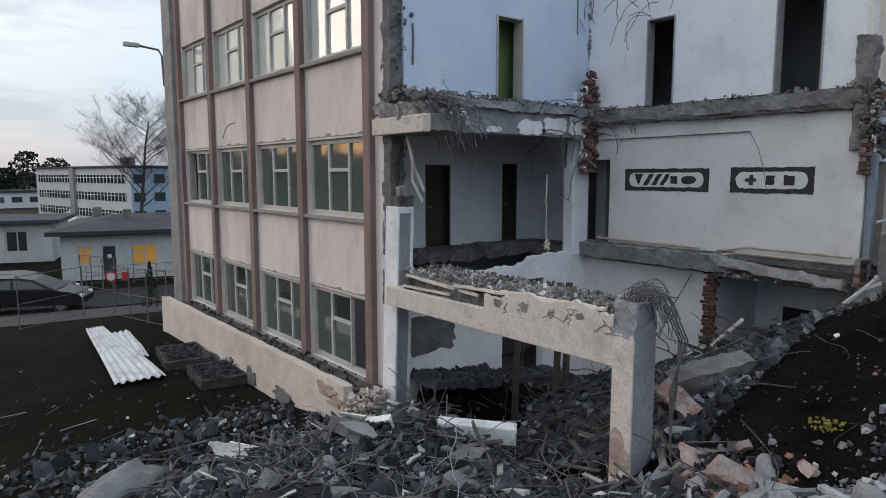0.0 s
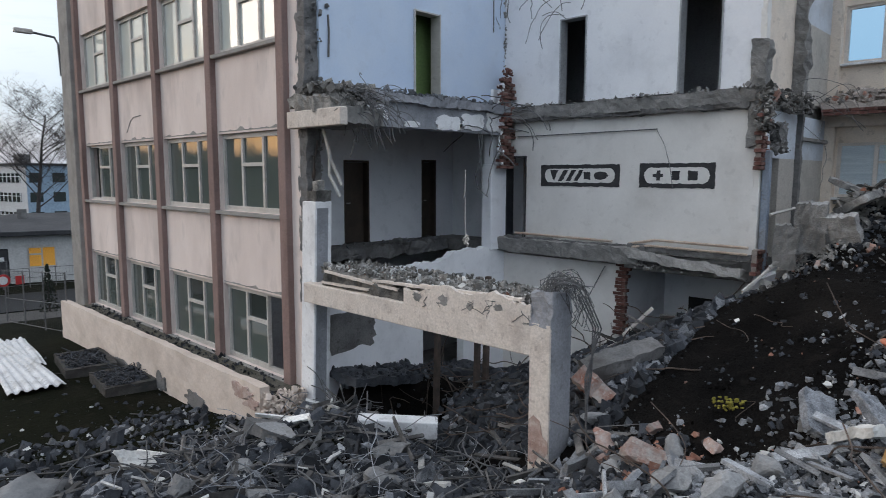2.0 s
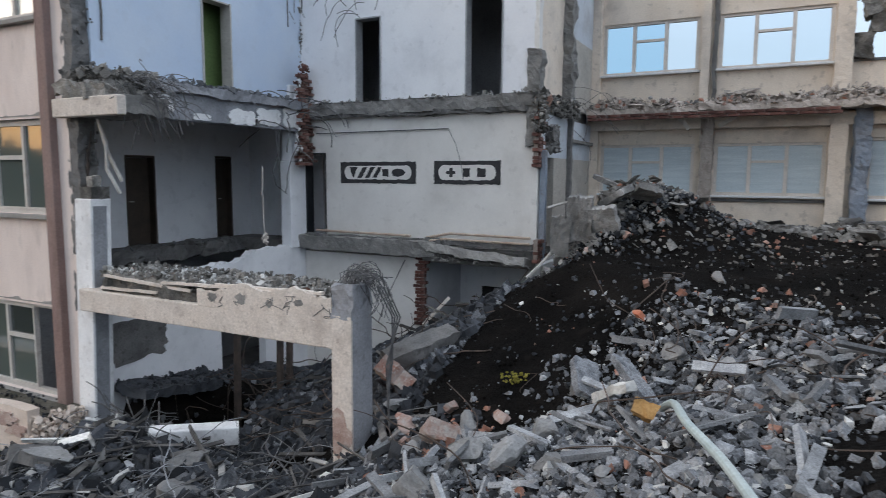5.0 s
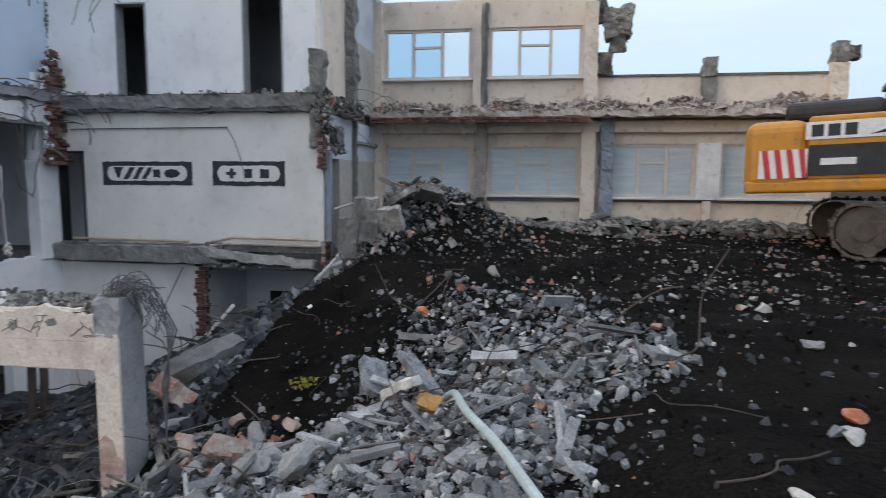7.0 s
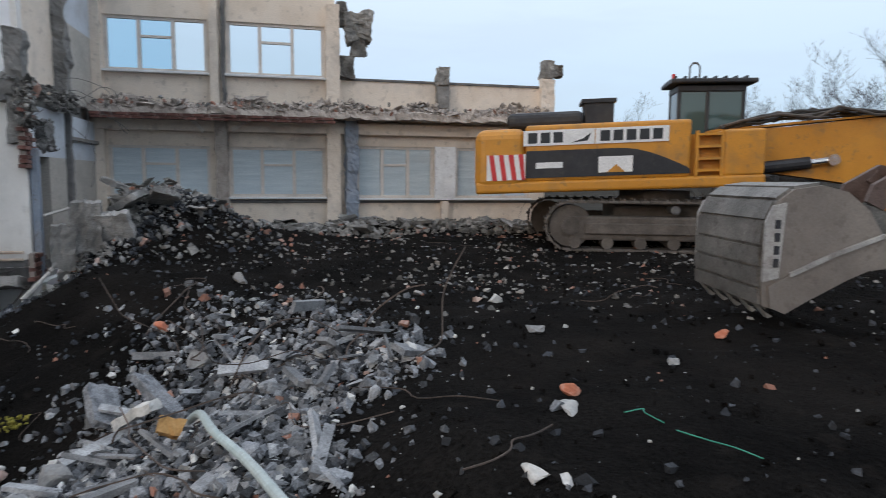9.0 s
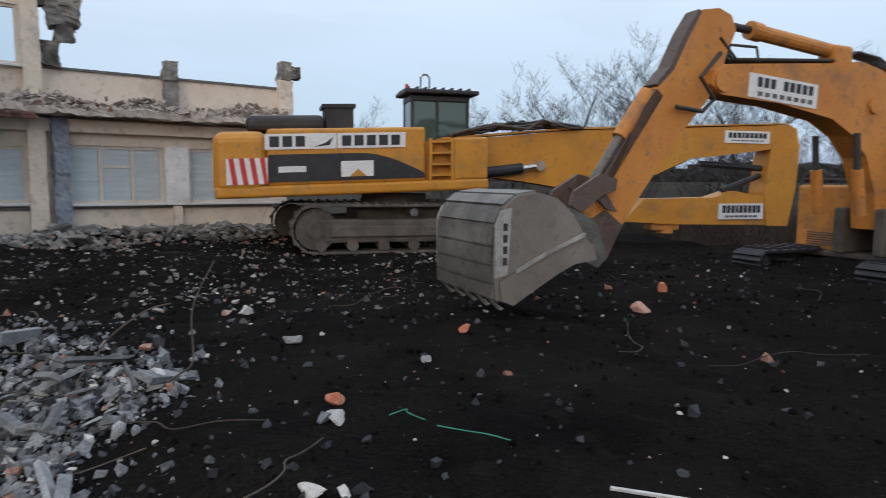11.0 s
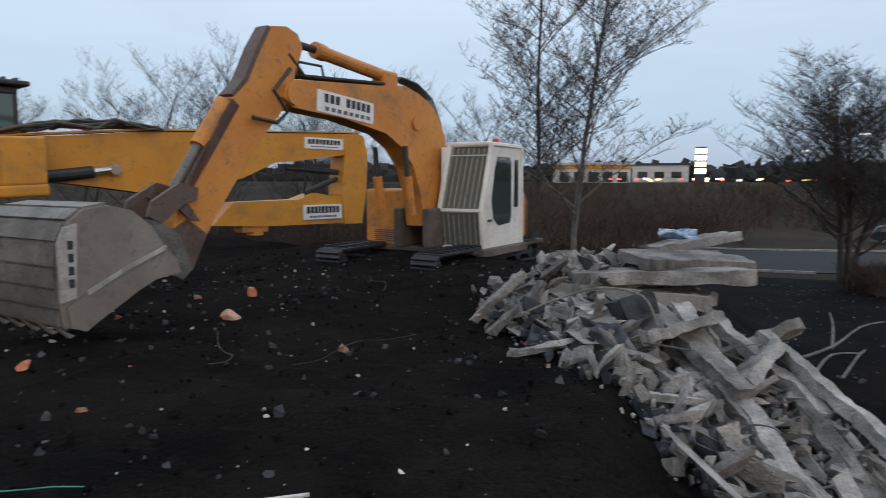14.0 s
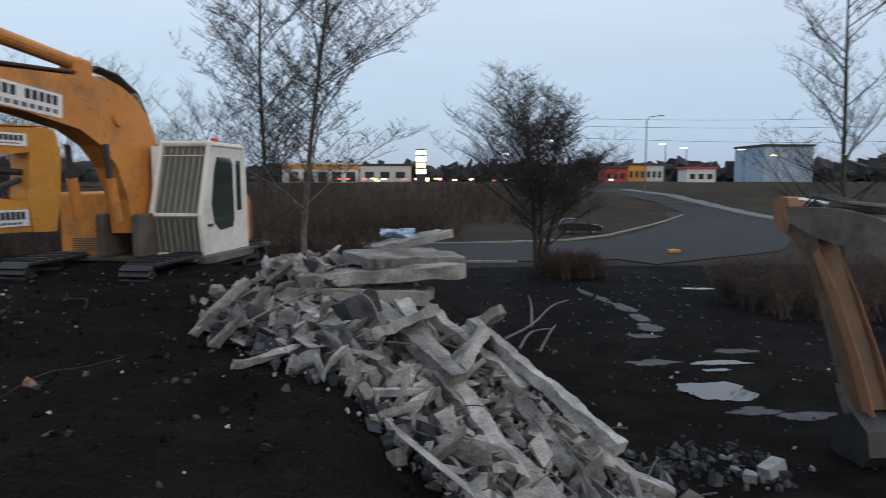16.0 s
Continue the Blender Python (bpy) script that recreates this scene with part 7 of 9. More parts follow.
def broken_slab(x, y, z, sx, sy, sz, rx, ry, rz, mat="pile_pale", seed=1, label="dusty broken floor slab on top of the debris pile"):
    r = random.Random(seed)
    n = 14
    o = []
    for i in range(n):
        t = 2 * math.pi * i / n
        c, s_ = math.cos(t), math.sin(t)
        q = 1 / max(abs(c), abs(s_)) * r.uniform(0.86, 1.0)
        o.append((c * q * sx / 2, s_ * q * sy / 2))
    m = pose(x, y, z, rx, ry, rz)
    s = Shape()
    # a torn edge and an uneven top: two crags laid on each other, pulled into the outline
    t = Shape(); t.crag(-1, -1, -sz / 2, 1, 1, sz / 2, max(0.07, 0.16 / max(sx, sy)), 0.0, seed)
    v = []
    for a, b, c in t.v:
        q = max(abs(a), abs(b)) / max(1e-6, math.hypot(a, b))
        w = 0.86 + 0.13 * noise.noise(Vector((a * 1.4 + seed, b * 1.4, 0))) + 0.08 * noise.noise(Vector((a * 6, b * 6 + seed, 0)))
        k = (1 - 0.3 * max(abs(a), abs(b))) + 0.3 * max(abs(a), abs(b)) * min(1.0, q * 1.25)
        v.append(m @ Vector((a * w * k * sx / 2, b * w * k * sy / 2, c + 0.03 * noise.noise(Vector((a * 3, b * 3, c * 9 + seed))))))
    s.add(v, t.f)
    return thing("concrete_slab", s, mat, label, "slab", "slabs of the debris")


broken_slab(0.05, -8.5, 3.95, 2.3, 1.5, 0.16, 2, 3, 5, seed=1)
broken_slab(-0.25, -8.6, 4.12, 1.6, 1.0, 0.12, -3, -2, 25, seed=2)
broken_slab(0.3, -8.2, 3.74, 2.2, 1.2, 0.14, 4, -2, -8, "concrete", 3)
broken_slab(-0.35, -9.6, 4.24, 1.3, 0.9, 0.12, 4, 10, 20, seed=4)
broken_slab(-0.1, -6.9, 3.55, 1.1, 0.8, 0.1, 25, 10, 40, seed=5)
broken_slab(0.35, -7.1, 3.6, 0.9, 0.7, 0.1, -30, 15, 10, "concrete_dark", 6)
broken_slab(-0.9, -6.9, 3.25, 0.9, 0.5, 0.12, 40, 20, 60, seed=7)
broken_slab(-0.4, -5.5, 2.95, 0.8, 0.6, 0.1, 35, -20, 10, seed=8)
broken_slab(-1.2, -8.0, 3.35, 0.8, 0.6, 0.12, 20, 30, 0, seed=9)


for k, (x, y, z, w, d, h, t) in enumerate(((0.25, -8.6, 3.58, 1.3, 0.8, 0.42, 6), (0.1, -8.95, 3.56, 0.8, 0.6, 0.4, 20), (0.7, -7.9, 3.45, 1.0, 0.7, 0.36, -12))):
    s = Shape(); s.crag(-w / 2, -d / 2, -h / 2, w / 2, d / 2, h / 2, 0.11, 0.09, 40 + k, pose(x, y, z, 3, -4, t))
    thing("concrete_lump", s, "pile_pale", "heaped dusty concrete under the broken slabs", "rubble lump", "large lumps in the rubble")


def on_ridge(x, y):
    k = min(1.0, max(0.0, ((x - 0.9) * -2.9 + (y + 8.4) * 2.9) / 16.8))
    return smooth01(1.55 + 0.65 * k, 0.7 + 0.45 * k, math.hypot(x - 0.9 + 2.9 * k, y + 8.4 - 2.9 * k))


def under_slabs(x, y):
    return smooth01(1.3, 0.7, math.hypot((x + 0.15) * 0.85, y + 8.45))


scatter("slab_bed_rubble", "pile_pale", 1500, (-1.8, 1.5, -9.9, -7.0), (0.04, 0.32), 81, "broken slab pieces packed under the top slabs", keep=under_slabs, lift=0.22, power=1.8, flat=0.4)
scatter("slab_bed_dark", "rubble_dark", 700, (-1.8, 1.5, -9.9, -7.0), (0.05, 0.32), 82, "dark lumps packed under the top slabs", keep=under_slabs, lift=0.18, power=1.8)


def bank_foot(x, y):
    return smooth01(1.9, 0.8, math.hypot((x + 5.6) * 0.8, (y + 10.9) * 1.5))


scatter("bank_chunks", "rubble", 36, (-7.8, -3.4, -12.4, -9.4), (0.06, 0.34), 83, "pale blue-grey chunks at the foot of the bank", keep=bank_foot, power=2.0)
scatter("bank_chunks_dark", "rubble_dark", 160, (-7.8, -3.4, -12.4, -9.4), (0.05, 0.34), 84, "dark clods at the foot of the bank", keep=bank_foot, power=2.0)
scatter("debris_shards_pale", "pile_pale", 760, (-4.6, 3.0, -10.2, -4.0), (0.05, 0.40), 70, "large pale flat pieces of slab in the pile", keep=on_ridge, lift=0.38, flat=0.3, power=1.7)
scatter("debris_shards", "dusty", 1500, (-4.6, 3.0, -10.2, -4.0), (0.05, 0.34), 33, "flat broken pieces of slab and render in the pile", keep=on_ridge, lift=0.25, flat=0.3, power=1.8)
# dark shards put the shade of voids into the pile by colour
scatter("debris_shards_dark", "rubble_dark", 800, (-4.6, 3.0, -10.2, -4.0), (0.1, 0.5), 34, "dark flat pieces standing for shaded voids in the pile", keep=on_ridge, lift=0.2, flat=0.35, power=1.8)
scatter("debris_scraps_white", "rubble_white", 160, (-4.6, 3.0, -10.2, -4.0), (0.04, 0.24), 35, "white scraps in the pile", keep=on_ridge, lift=0.3, flat=0.4)
scatter("debris_pile", "pile_pale", 8500, (-4.6, 3.0, -10.2, -4.0), (0.02, 0.24), 31, "pale dusty concrete rubble in a long pile", keep=on_ridge, lift=0.12)
# more dark lumps, coloured to pass for shadow among the pale rubble
scatter("debris_pile_dark", "rubble_dark", 7500, (-4.6, 3.0, -10.2, -4.0), (0.03, 0.26), 32, "dark lumps that deepen the shade in the debris pile", keep=on_ridge, lift=0.1)
s = Shape()
for i in range(1100):
    while True:
        x, y = rp.uniform(-3.5, 2.2), rp.uniform(-9.3, -4.4)
        if rp.random() < on_ridge(x, y):
            break
    z, t, l = ground_z(x, y) + rp.uniform(0.02, 0.34), rp.uniform(0, 6.3), rp.uniform(0.12, 0.7)
    m = pose(x, y, z, rp.uniform(0, 360), rp.uniform(-38, 38), math.degrees(t)) @ Matrix.Diagonal((l, l * rp.uniform(0.12, 0.45), rp.uniform(0.03, 0.10), 1))
    piece = Shape(); piece.chunk((0, 0, 0), 1.2, rp, 1.6, (0, 0, rp.uniform(0, 6.3)))
    s.add(piece.v, piece.f, m)
thing("debris_splinters", s, "pile_pale", "long splinters and strips in the debris pile", "debris", "", "stuff")
s = Shape()
s.tube(flow([(1.3, -6.4, 3.75), (0.95, -6.6, 3.9), (0.55, -6.75, 4.0), (0.15, -6.7, 3.95), (0.0, -6.6, 3.7)], 6), 0.010, 6)
thing("hose", s, "dusty", "pale hose curving over the debris pile", "hose")
s = Shape()
for i in range(150):
    while True:
        x, y = rp.uniform(-2.9, 1.8), rp.uniform(-8.2, -4.8)
        if on_ridge(x, y) > 0.75:
            break
    z = ground_z(x, y) + 0.12
    p = Vector((x, y, z)); pts = [p]
    d = Vector((rp.uniform(-1, 1), rp.uniform(-1, 1), rp.uniform(-0.1, 0.5)))
    for k in range(5):
        d += Vector((rp.uniform(-0.5, 0.5), rp.uniform(-0.5, 0.5), rp.uniform(-0.4, 0.25)))
        p = p + d.normalized() * rp.uniform(0.1, 0.22); pts.append(p)
    s.tube(flow(pts), 0.008, 4)
thing("debris_bars", s, "wire", "thin bent bars in the debris pile", "debris", "", "stuff")
s = Shape(); s.crag(-0.2, -0.14, -0.13, 0.2, 0.14, 0.13, 0.06, 0.06, 3.3, pose(0.25, -6.95, 3.78, 10, 20, 35))
thing("concrete_lump", s, "rubble_dark", "dark round lump lying among the slabs", "rubble lump", "large lumps in the rubble")
s = Shape(); s.soft(-0.22, -0.13, -0.11, 0.22, 0.13, 0.11, 0.015, pose(-6.7, -10.5, ground_z(-6.7, -10.5) + 0.14, 8, 14, 25))
thing("block", s, "rubble_pale_bits", "pale blue-grey foam block lying at the foot of the bank", "block")
# a crumpled blue cloth
s = Shape()
for k in range(5):
    s.tube([(-0.45 + 0.1 * i, -9.75 + 0.05 * k, 4.36 + 0.05 * math.sin(i * 1.1 + k)) for i in range(6)], 0.03, 6)
thing("cloth", s, "blue_cloth", "crumpled blue and white tarpaulin strip", "cloth")


# ---- loose sticks, bars and cables over the rubble ----
def sticks(name, mat, n, area, length, thick, seed, label, keep=None, tilt=18, lift=0.12):
    r = random.Random(seed)
    s = Shape()
    done = tries = 0
    while done < n and tries < 40 * n:
        tries += 1
        x, y = r.uniform(area[0], area[1]), r.uniform(area[2], area[3])
        if keep and r.random() > keep(x, y):
            continue
        l, t = r.uniform(*length), r.uniform(*thick)
        m = pose(x, y, ground_z(x, y) + lift * r.random() + 0.03, r.uniform(0, 360), r.uniform(-tilt, tilt), r.uniform(0, 360))
        s.box(-l / 2, -t * r.uniform(0.4, 1.2), -t * 0.4, l / 2, t, t * 0.4, m)
        done += 1
    return thing(name, s, mat, label, "debris", "", "stuff")


def bars_loose(name, mat, n, area, seed, label, r0=0.009, keep=None, step=(0.15, 0.35), up=0.25):
    r = random.Random(seed)
    s = Shape()
    done = tries = 0
    while done < n and tries < 40 * n:
        tries += 1
        x, y = r.uniform(area[0], area[1]), r.uniform(area[2], area[3])
        if keep and r.random() > keep(x, y):
            continue
        p = Vector((x, y, ground_z(x, y) + 0.06)); pts = [p]
        d = Vector((r.uniform(-1, 1), r.uniform(-1, 1), r.uniform(-0.1, up)))
        for k in range(6):
            d = d.normalized() + Vector((r.uniform(-0.6, 0.6), r.uniform(-0.6, 0.6), r.uniform(-0.45, 0.35)))
            p = p + d.normalized() * r.uniform(*step)
            p.z = max(p.z, ground_z(p.x, p.y) + 0.03)
            pts.append(p)
        s.tube(flow(pts), r0 * r.uniform(0.7, 1.6), 4)
        done += 1
    return thing(name, s, mat, label, "debris", "", "stuff")


sticks("wood_splinters", "stick", 260, (-3.0, 7.2, 3.4, 11.5), (0.25, 1.3), (0.012, 0.045), 41, "splintered laths and boards among the rubble", front_foot, 9)
sticks("plaster_strips", "rubble_white", 60, (-2.0, 7.0, 3.8, 10.0), (0.3, 1.1), (0.02, 0.06), 42, "white strips among the rubble", front_foot)
sticks("lawn_sticks", "stick", 160, (-7.0, 5.0, 7.0, 20.0), (0.1, 0.7), (0.006, 0.02), 49, "thin sticks and laths strewn over the lawn", lawn_edge, 4, 0.02)
sticks("lawn_sticks_pale", "rubble_white", 26, (-7.0, 4.0, 7.0, 16.0), (0.2, 0.9), (0.008, 0.022), 50, "pale laths strewn over the lawn", lawn_edge, 4, 0.03)
sticks("wood_splinters", "stick", 36, (7.0, 12.3, 4.2, 9.8), (0.4, 1.8), (0.015, 0.05), 43, "splintered laths inside the torn building", None, 30)
sticks("fan_splinters", "rubble_pale_bits", 55, (3.6, 9.5, -1.4, 4.4), (0.25, 0.8), (0.02, 0.07), 44, "long concrete splinters in the spilled rubble", fan_core)
bars_loose("tangled_wires", "wire_pale", 260, (0.5, 7.0, 4.4, 10.2), 72, "thin pale wires tangled through the rubble", 0.0045, front_foot, (0.08, 0.24), 0.12)
bars_loose("tangled_bars", "wire", 420, (2.6, 7.0, 4.6, 9.9), 45, "tangled reinforcing mesh and cables", 0.007, front_foot, (0.06, 0.2), 0.05)
bars_loose("tangled_bars", "rebar", 220, (7.0, 12.3, 4.4, 9.6), 46, "tangled bars inside the torn building", 0.008, None, (0.1, 0.28), 0.1)
bars_loose("loose_cables", "rebar", 22, (2.5, 16.0, -9.0, 3.5), 47, "thin cables lying on the black soil", 0.004, None, (0.1, 0.25), 0.05)
bars_loose("loose_bars", "rebar", 26, (3.5, 9.0, -1.4, 4.0), 48, "bent bars sticking out of the rubble", 0.006, fan)


# ---- trees ----
def grow(seed, h, trunk_r, first=0.25, kids=(9, 7, 5), reach=0.42, lift_=0.55, stems=1, droop=0.0, thin=0.62):
    """Bare tree: trunk and limbs in one shape, twigs in another."""
    r = random.Random(seed)
    wood, twig = Shape(), Shape()

    def limb(p, d, length, rad, level):
        n = 5 if level == 0 else 4 if level == 1 else 3
        pts = [p.copy()]
        for i in range(n):
            wob = 0.10 if level == 0 else 0.25
            d = (d + Vector((r.uniform(-wob, wob), r.uniform(-wob, wob), r.uniform(-wob, wob) + (0.06 if level else 0.0) - droop * level * 0.05))).normalized()
            p = p + d * length / n
            pts.append(p.copy())
        (wood if level < 2 else twig).tube(pts, rad, 7 if level == 0 else 5 if level == 1 else 3, max(0.003, rad * (0.25 if level == 0 else 0.35)), False)
        if level >= len(kids):
            return
        for k in range(kids[level]):
            f = (first if level == 0 else 0.2) + (1 - (first if level == 0 else 0.2)) * (k + r.random()) / kids[level]
            f = min(f, 0.98)
            i = min(n - 1, int(f * n))
            q = pts[i].lerp(pts[i + 1], f * n - i)
            side = Vector((r.uniform(-1, 1), r.uniform(-1, 1), 0)).normalized()
            dd = (side * (1 - lift_ * 0.5) + (pts[i + 1] - pts[i]).normalized() * lift_ + Vector((0, 0, 0.25))).normalized()
            limb(q, dd, length * reach * (1.15 - 0.6 * f if level == 0 else 1.0) * r.uniform(0.75, 1.25), max(0.007, rad * thin * (0.5 - 0.2 * f)), level + 1)

    for k in range(stems):
        lean = Vector((r.uniform(-0.25, 0.25), r.uniform(-0.25, 0.25), 1)) if stems > 1 else Vector((0.02, 0.01, 1))
        limb(Vector((r.uniform(-0.2, 0.2) * (stems > 1), r.uniform(-0.2, 0.2) * (stems > 1), -0.2)), lean.normalized(), h * (1.0 if k == 0 else r.uniform(0.75, 1.0)), trunk_r, 0)
    return wood, twig


def tree(x, y, h, seed, trunk_r, mat="bark", label="bare winter tree with fine twigs", z=None, group="", name="tree", **kw):
    wood, twig = grow(seed, h, trunk_r, **kw)
    t = holder(name, (x, y, ground_z(x, y) if z is None else z), label, "tree", group)
    part("trunk", wood, mat, t, smooth=True)
    part("crown", twig, "bark", t)
    return t


tree(3.3, -25.0, 16.5, 3, 0.125, "birch", "tall slender bare tree with a pale trunk", first=0.2, kids=(38, 13, 8, 5), reach=0.31, lift_=0.4)
tree(4.9, -25.6, 16.0, 4, 0.11, "bark", "tall slender bare tree beside its twin", first=0.2, kids=(34, 12, 8, 5), reach=0.30, lift_=0.4)
tree(-8.2, -35.5, 9.0, 5, 0.17, "bark", "broad bushy bare tree beside the road", first=0.24, kids=(15, 11, 8, 6), reach=0.48, lift_=0.36, stems=3, thin=0.74)
tree(-22.5, -30.5, 15.0, 6, 0.16, "bark", "bare tree at the edge of the yard", first=0.12, kids=(30, 10, 7, 4), reach=0.32, lift_=0.4)
tree(13.4, 55.5, 11.0, 21, 0.20, "bark", "tall bare tree behind the low house", first=0.36, kids=(17, 10, 8, 5), reach=0.46, lift_=0.4, z=-1.4)
bt = tree(24.0, -30.0, 10.5, 8, 0.12, "bark", "bare tree behind the machines", group="trees behind the machines", first=0.2, kids=(12, 8, 6, 3), reach=0.44, stems=2)
bt2 = tree(30.0, -31.0, 11.0, 9, 0.12, "bark", "bare tree behind the machines", group="trees behind the machines", first=0.2, kids=(12, 8, 6, 3), reach=0.46, stems=2)
for i, (x, y, k) in enumerate(((27, -34, 1.0), (33, -29, 0.95), (36.5, -27, 0.85), (21, -34, 0.9), (17.5, -33, 0.85), (15.0, -30, 0.8), (12.5, -32, 0.85), (40, -24, 0.8), (10.0, -30, 0.75))):
    o = copy_thing(bt if i % 2 else bt2, pose(x, y, ground_z(x, y), 0, 0, 47 * i))
    o.scale = (k, k, k)


def thicket(name, area, n, h, seed, label, mat="shrub"):
    """Dense winter shrubs: many thin upright stems."""
    r = random.Random(seed)
    s = Shape()
    for i in range(n):
        x, y = r.uniform(area[0], area[1]), r.uniform(area[2], area[3])
        hh = h * r.uniform(0.5, 1.0) * (0.75 + 0.5 * bumps(x, y, 0.12, 5.0))
        z = ground_z(x, y)
        for k in range(9):
            p = Vector((x + r.uniform(-0.3, 0.3), y + r.uniform(-0.3, 0.3), z))
            d = Vector((r.uniform(-0.5, 0.5), r.uniform(-0.5, 0.5), 1)).normalized()
            q = p + d * hh * 0.5
            e = q + (d + Vector((r.uniform(-0.6, 0.6), r.uniform(-0.6, 0.6), 0))).normalized() * hh * 0.5
            s.tube([p, q, e], 0.022, 3, 0.01, False)
            for j in range(3):
                a = p.lerp(e, r.uniform(0.35, 0.9))
                s.tube([a, a + Vector((r.uniform(-0.6, 0.6), r.uniform(-0.6, 0.6), r.uniform(0.1, 0.7)))], 0.012, 3, 0.006, False)
    return thing(name, s, mat, label, "shrubs", "", "stuff")


thicket("shrubs", (1.0, 24.0, -40.0, -33.0), 260, 3.4, 61, "brown leafless shrubs beside the road")
thicket("shrubs", (-6.0, 26.0, -80.0, -57.0), 460, 3.6, 65, "brown leafless shrubs beyond the road")
thicket("shrubs", (-18.0, 34.0, -122.0, -78.0), 520, 4.2, 66, "brown scrub over the rising field")
thicket("shrubs", (8.0, 45.0, -40.0, -25.0), 600, 5.0, 62, "dark leafless shrubs behind the machines")
thicket("shrubs", (-11.4, -8.6, -36.5, -33.5), 60, 1.9, 63, "brown leafless shrubs under the bushy tree")
thicket("shrubs", (-26.0, -14.0, -28.0, -22.0), 120, 2.8, 64, "dark shrubs beside the muddy yard")

# dark far woods along the horizon
s = Shape()
r8 = random.Random(8)
for i in range(2400):
    t = radians(r8.uniform(100, 250))
    d = r8.uniform(330, 460)
    x, y = d * math.sin(t), d * math.cos(t)
    s.chunk((x, y, 5.0 + r8.uniform(0, 12) * (0.6 + 0.5 * bumps(x, y, 0.012, 3.0))), r8.uniform(7, 13), r8)
# unseen stretch, added to darken the low horizon mirrored in the front windows
for i in range(1500):
    t = radians(r8.uniform(-90, 3))
    d = r8.uniform(260, 420)
    s.chunk((d * math.sin(t), d * math.cos(t), 0.0 + r8.uniform(0, 13)), r8.uniform(6, 12), r8)
for i in range(260):
    t = radians(r8.uniform(3, 20))
    d = r8.uniform(300, 420)
    s.chunk((d * math.sin(t), d * math.cos(t), 0.0 + r8.uniform(0, 4)), r8.uniform(4, 7), r8)
thing("far_woods", s, "woods", "dark belt of far woods", "woods", "", "stuff")


# ---- roads, kerbs, puddles ----
def strip(name, pts, width, mat, label, lift=0.03, kind="structure", category="road"):
    """A road along points on the ground."""
    s = Shape()
    P = [Vector((x, y, 0)) for x, y in pts]
    fine = []
    for a, b in zip(P, P[1:]):
        n = max(1, int((b - a).length / 2.0))
        fine += [a.lerp(b, i / n) for i in range(n)]
    fine.append(P[-1])
    v, f = [], []
    for i, p in enumerate(fine):
        d = (fine[min(i + 1, len(fine) - 1)] - fine[max(i - 1, 0)]).normalized()
        nrm = Vector((-d.y, d.x, 0))
        for k in (-0.5, 0.5):
            q = p + nrm * width * k
            v.append((q.x, q.y, ground_z(q.x, q.y) + lift))
        for k in (-0.5, 0.5):
            q = p + nrm * width * k
            v.append((q.x, q.y, ground_z(q.x, q.y) - 0.3))
    for i in range(len(fine) - 1):
        a = i * 4
        f += [(a, a + 1, a + 5, a + 4), (a + 1, a + 3, a + 7, a + 5), (a + 2, a, a + 4, a + 6)]
    s.add(v, f)
    return thing(name, s, mat, label, category, "", kind)


def arc(cx, cy, r, a0, a1, n=12):
    return [(cx + r * math.cos(radians(a0 + (a1 - a0) * i / n)), cy + r * math.sin(radians(a0 + (a1 - a0) * i / n))) for i in range(n + 1)]


M["mud_pale"] = surf("pale_wet_silt", (0.018, 0.020, 0.024), (0.050, 0.054, 0.062), 2.5, 14, 0.55, 0.6, dirt=(0.006, 0.006, 0.007), dirt_amount=0.95, dirt_scale=1.8, spec=0.3)
strip("road", [(26, -48.5), (8, -47.8), (-5, -47.2), (-16, -48), (-26, -52)], 12.6, "asphalt", "damp asphalt side road", 0.05)
strip("road", [(-13, -45), (-24, -51), (-34, -65), (-43, -80), (-46.5, -90)], 14.0, "asphalt", "damp asphalt road bending away", 0.06)
strip("road", [(-44, -82), (-46, -92), (-46.8, -106), (-42.5, -119), (-30, -130)], 7.0, "asphalt", "damp asphalt road climbing to the far junction", 0.07)
strip("pavement", [(-46, -66), (-51.5, -81), (-51, -99), (-50, -114), (-44, -123)], 2.6, "paving_pale", "pale paved path beside the road", 0.12, "structure", "pavement")
for pts in ([(26, -54.8), (-5.7, -53.6), (-15, -55.6), (-20.5, -60.5), (-34.2, -80), (-41.0, -89)], [(26, -42.2), (8, -41.3), (-8, -40.8)]):
    strip("kerb", pts, 0.22, "concrete", "pale concrete kerb along the road", 0.14, "structure", "kerb")


def water():
    m = bpy.data.materials.new("puddle_water"); m.use_nodes = True
    b = m.node_tree.nodes["Principled BSDF"]
    b.inputs["Base Color"].default_value, b.inputs["Roughness"].default_value, b.inputs["IOR"].default_value = (0.02, 0.02, 0.022, 1), 0.03, 1.6
    return m


M["water"] = water()


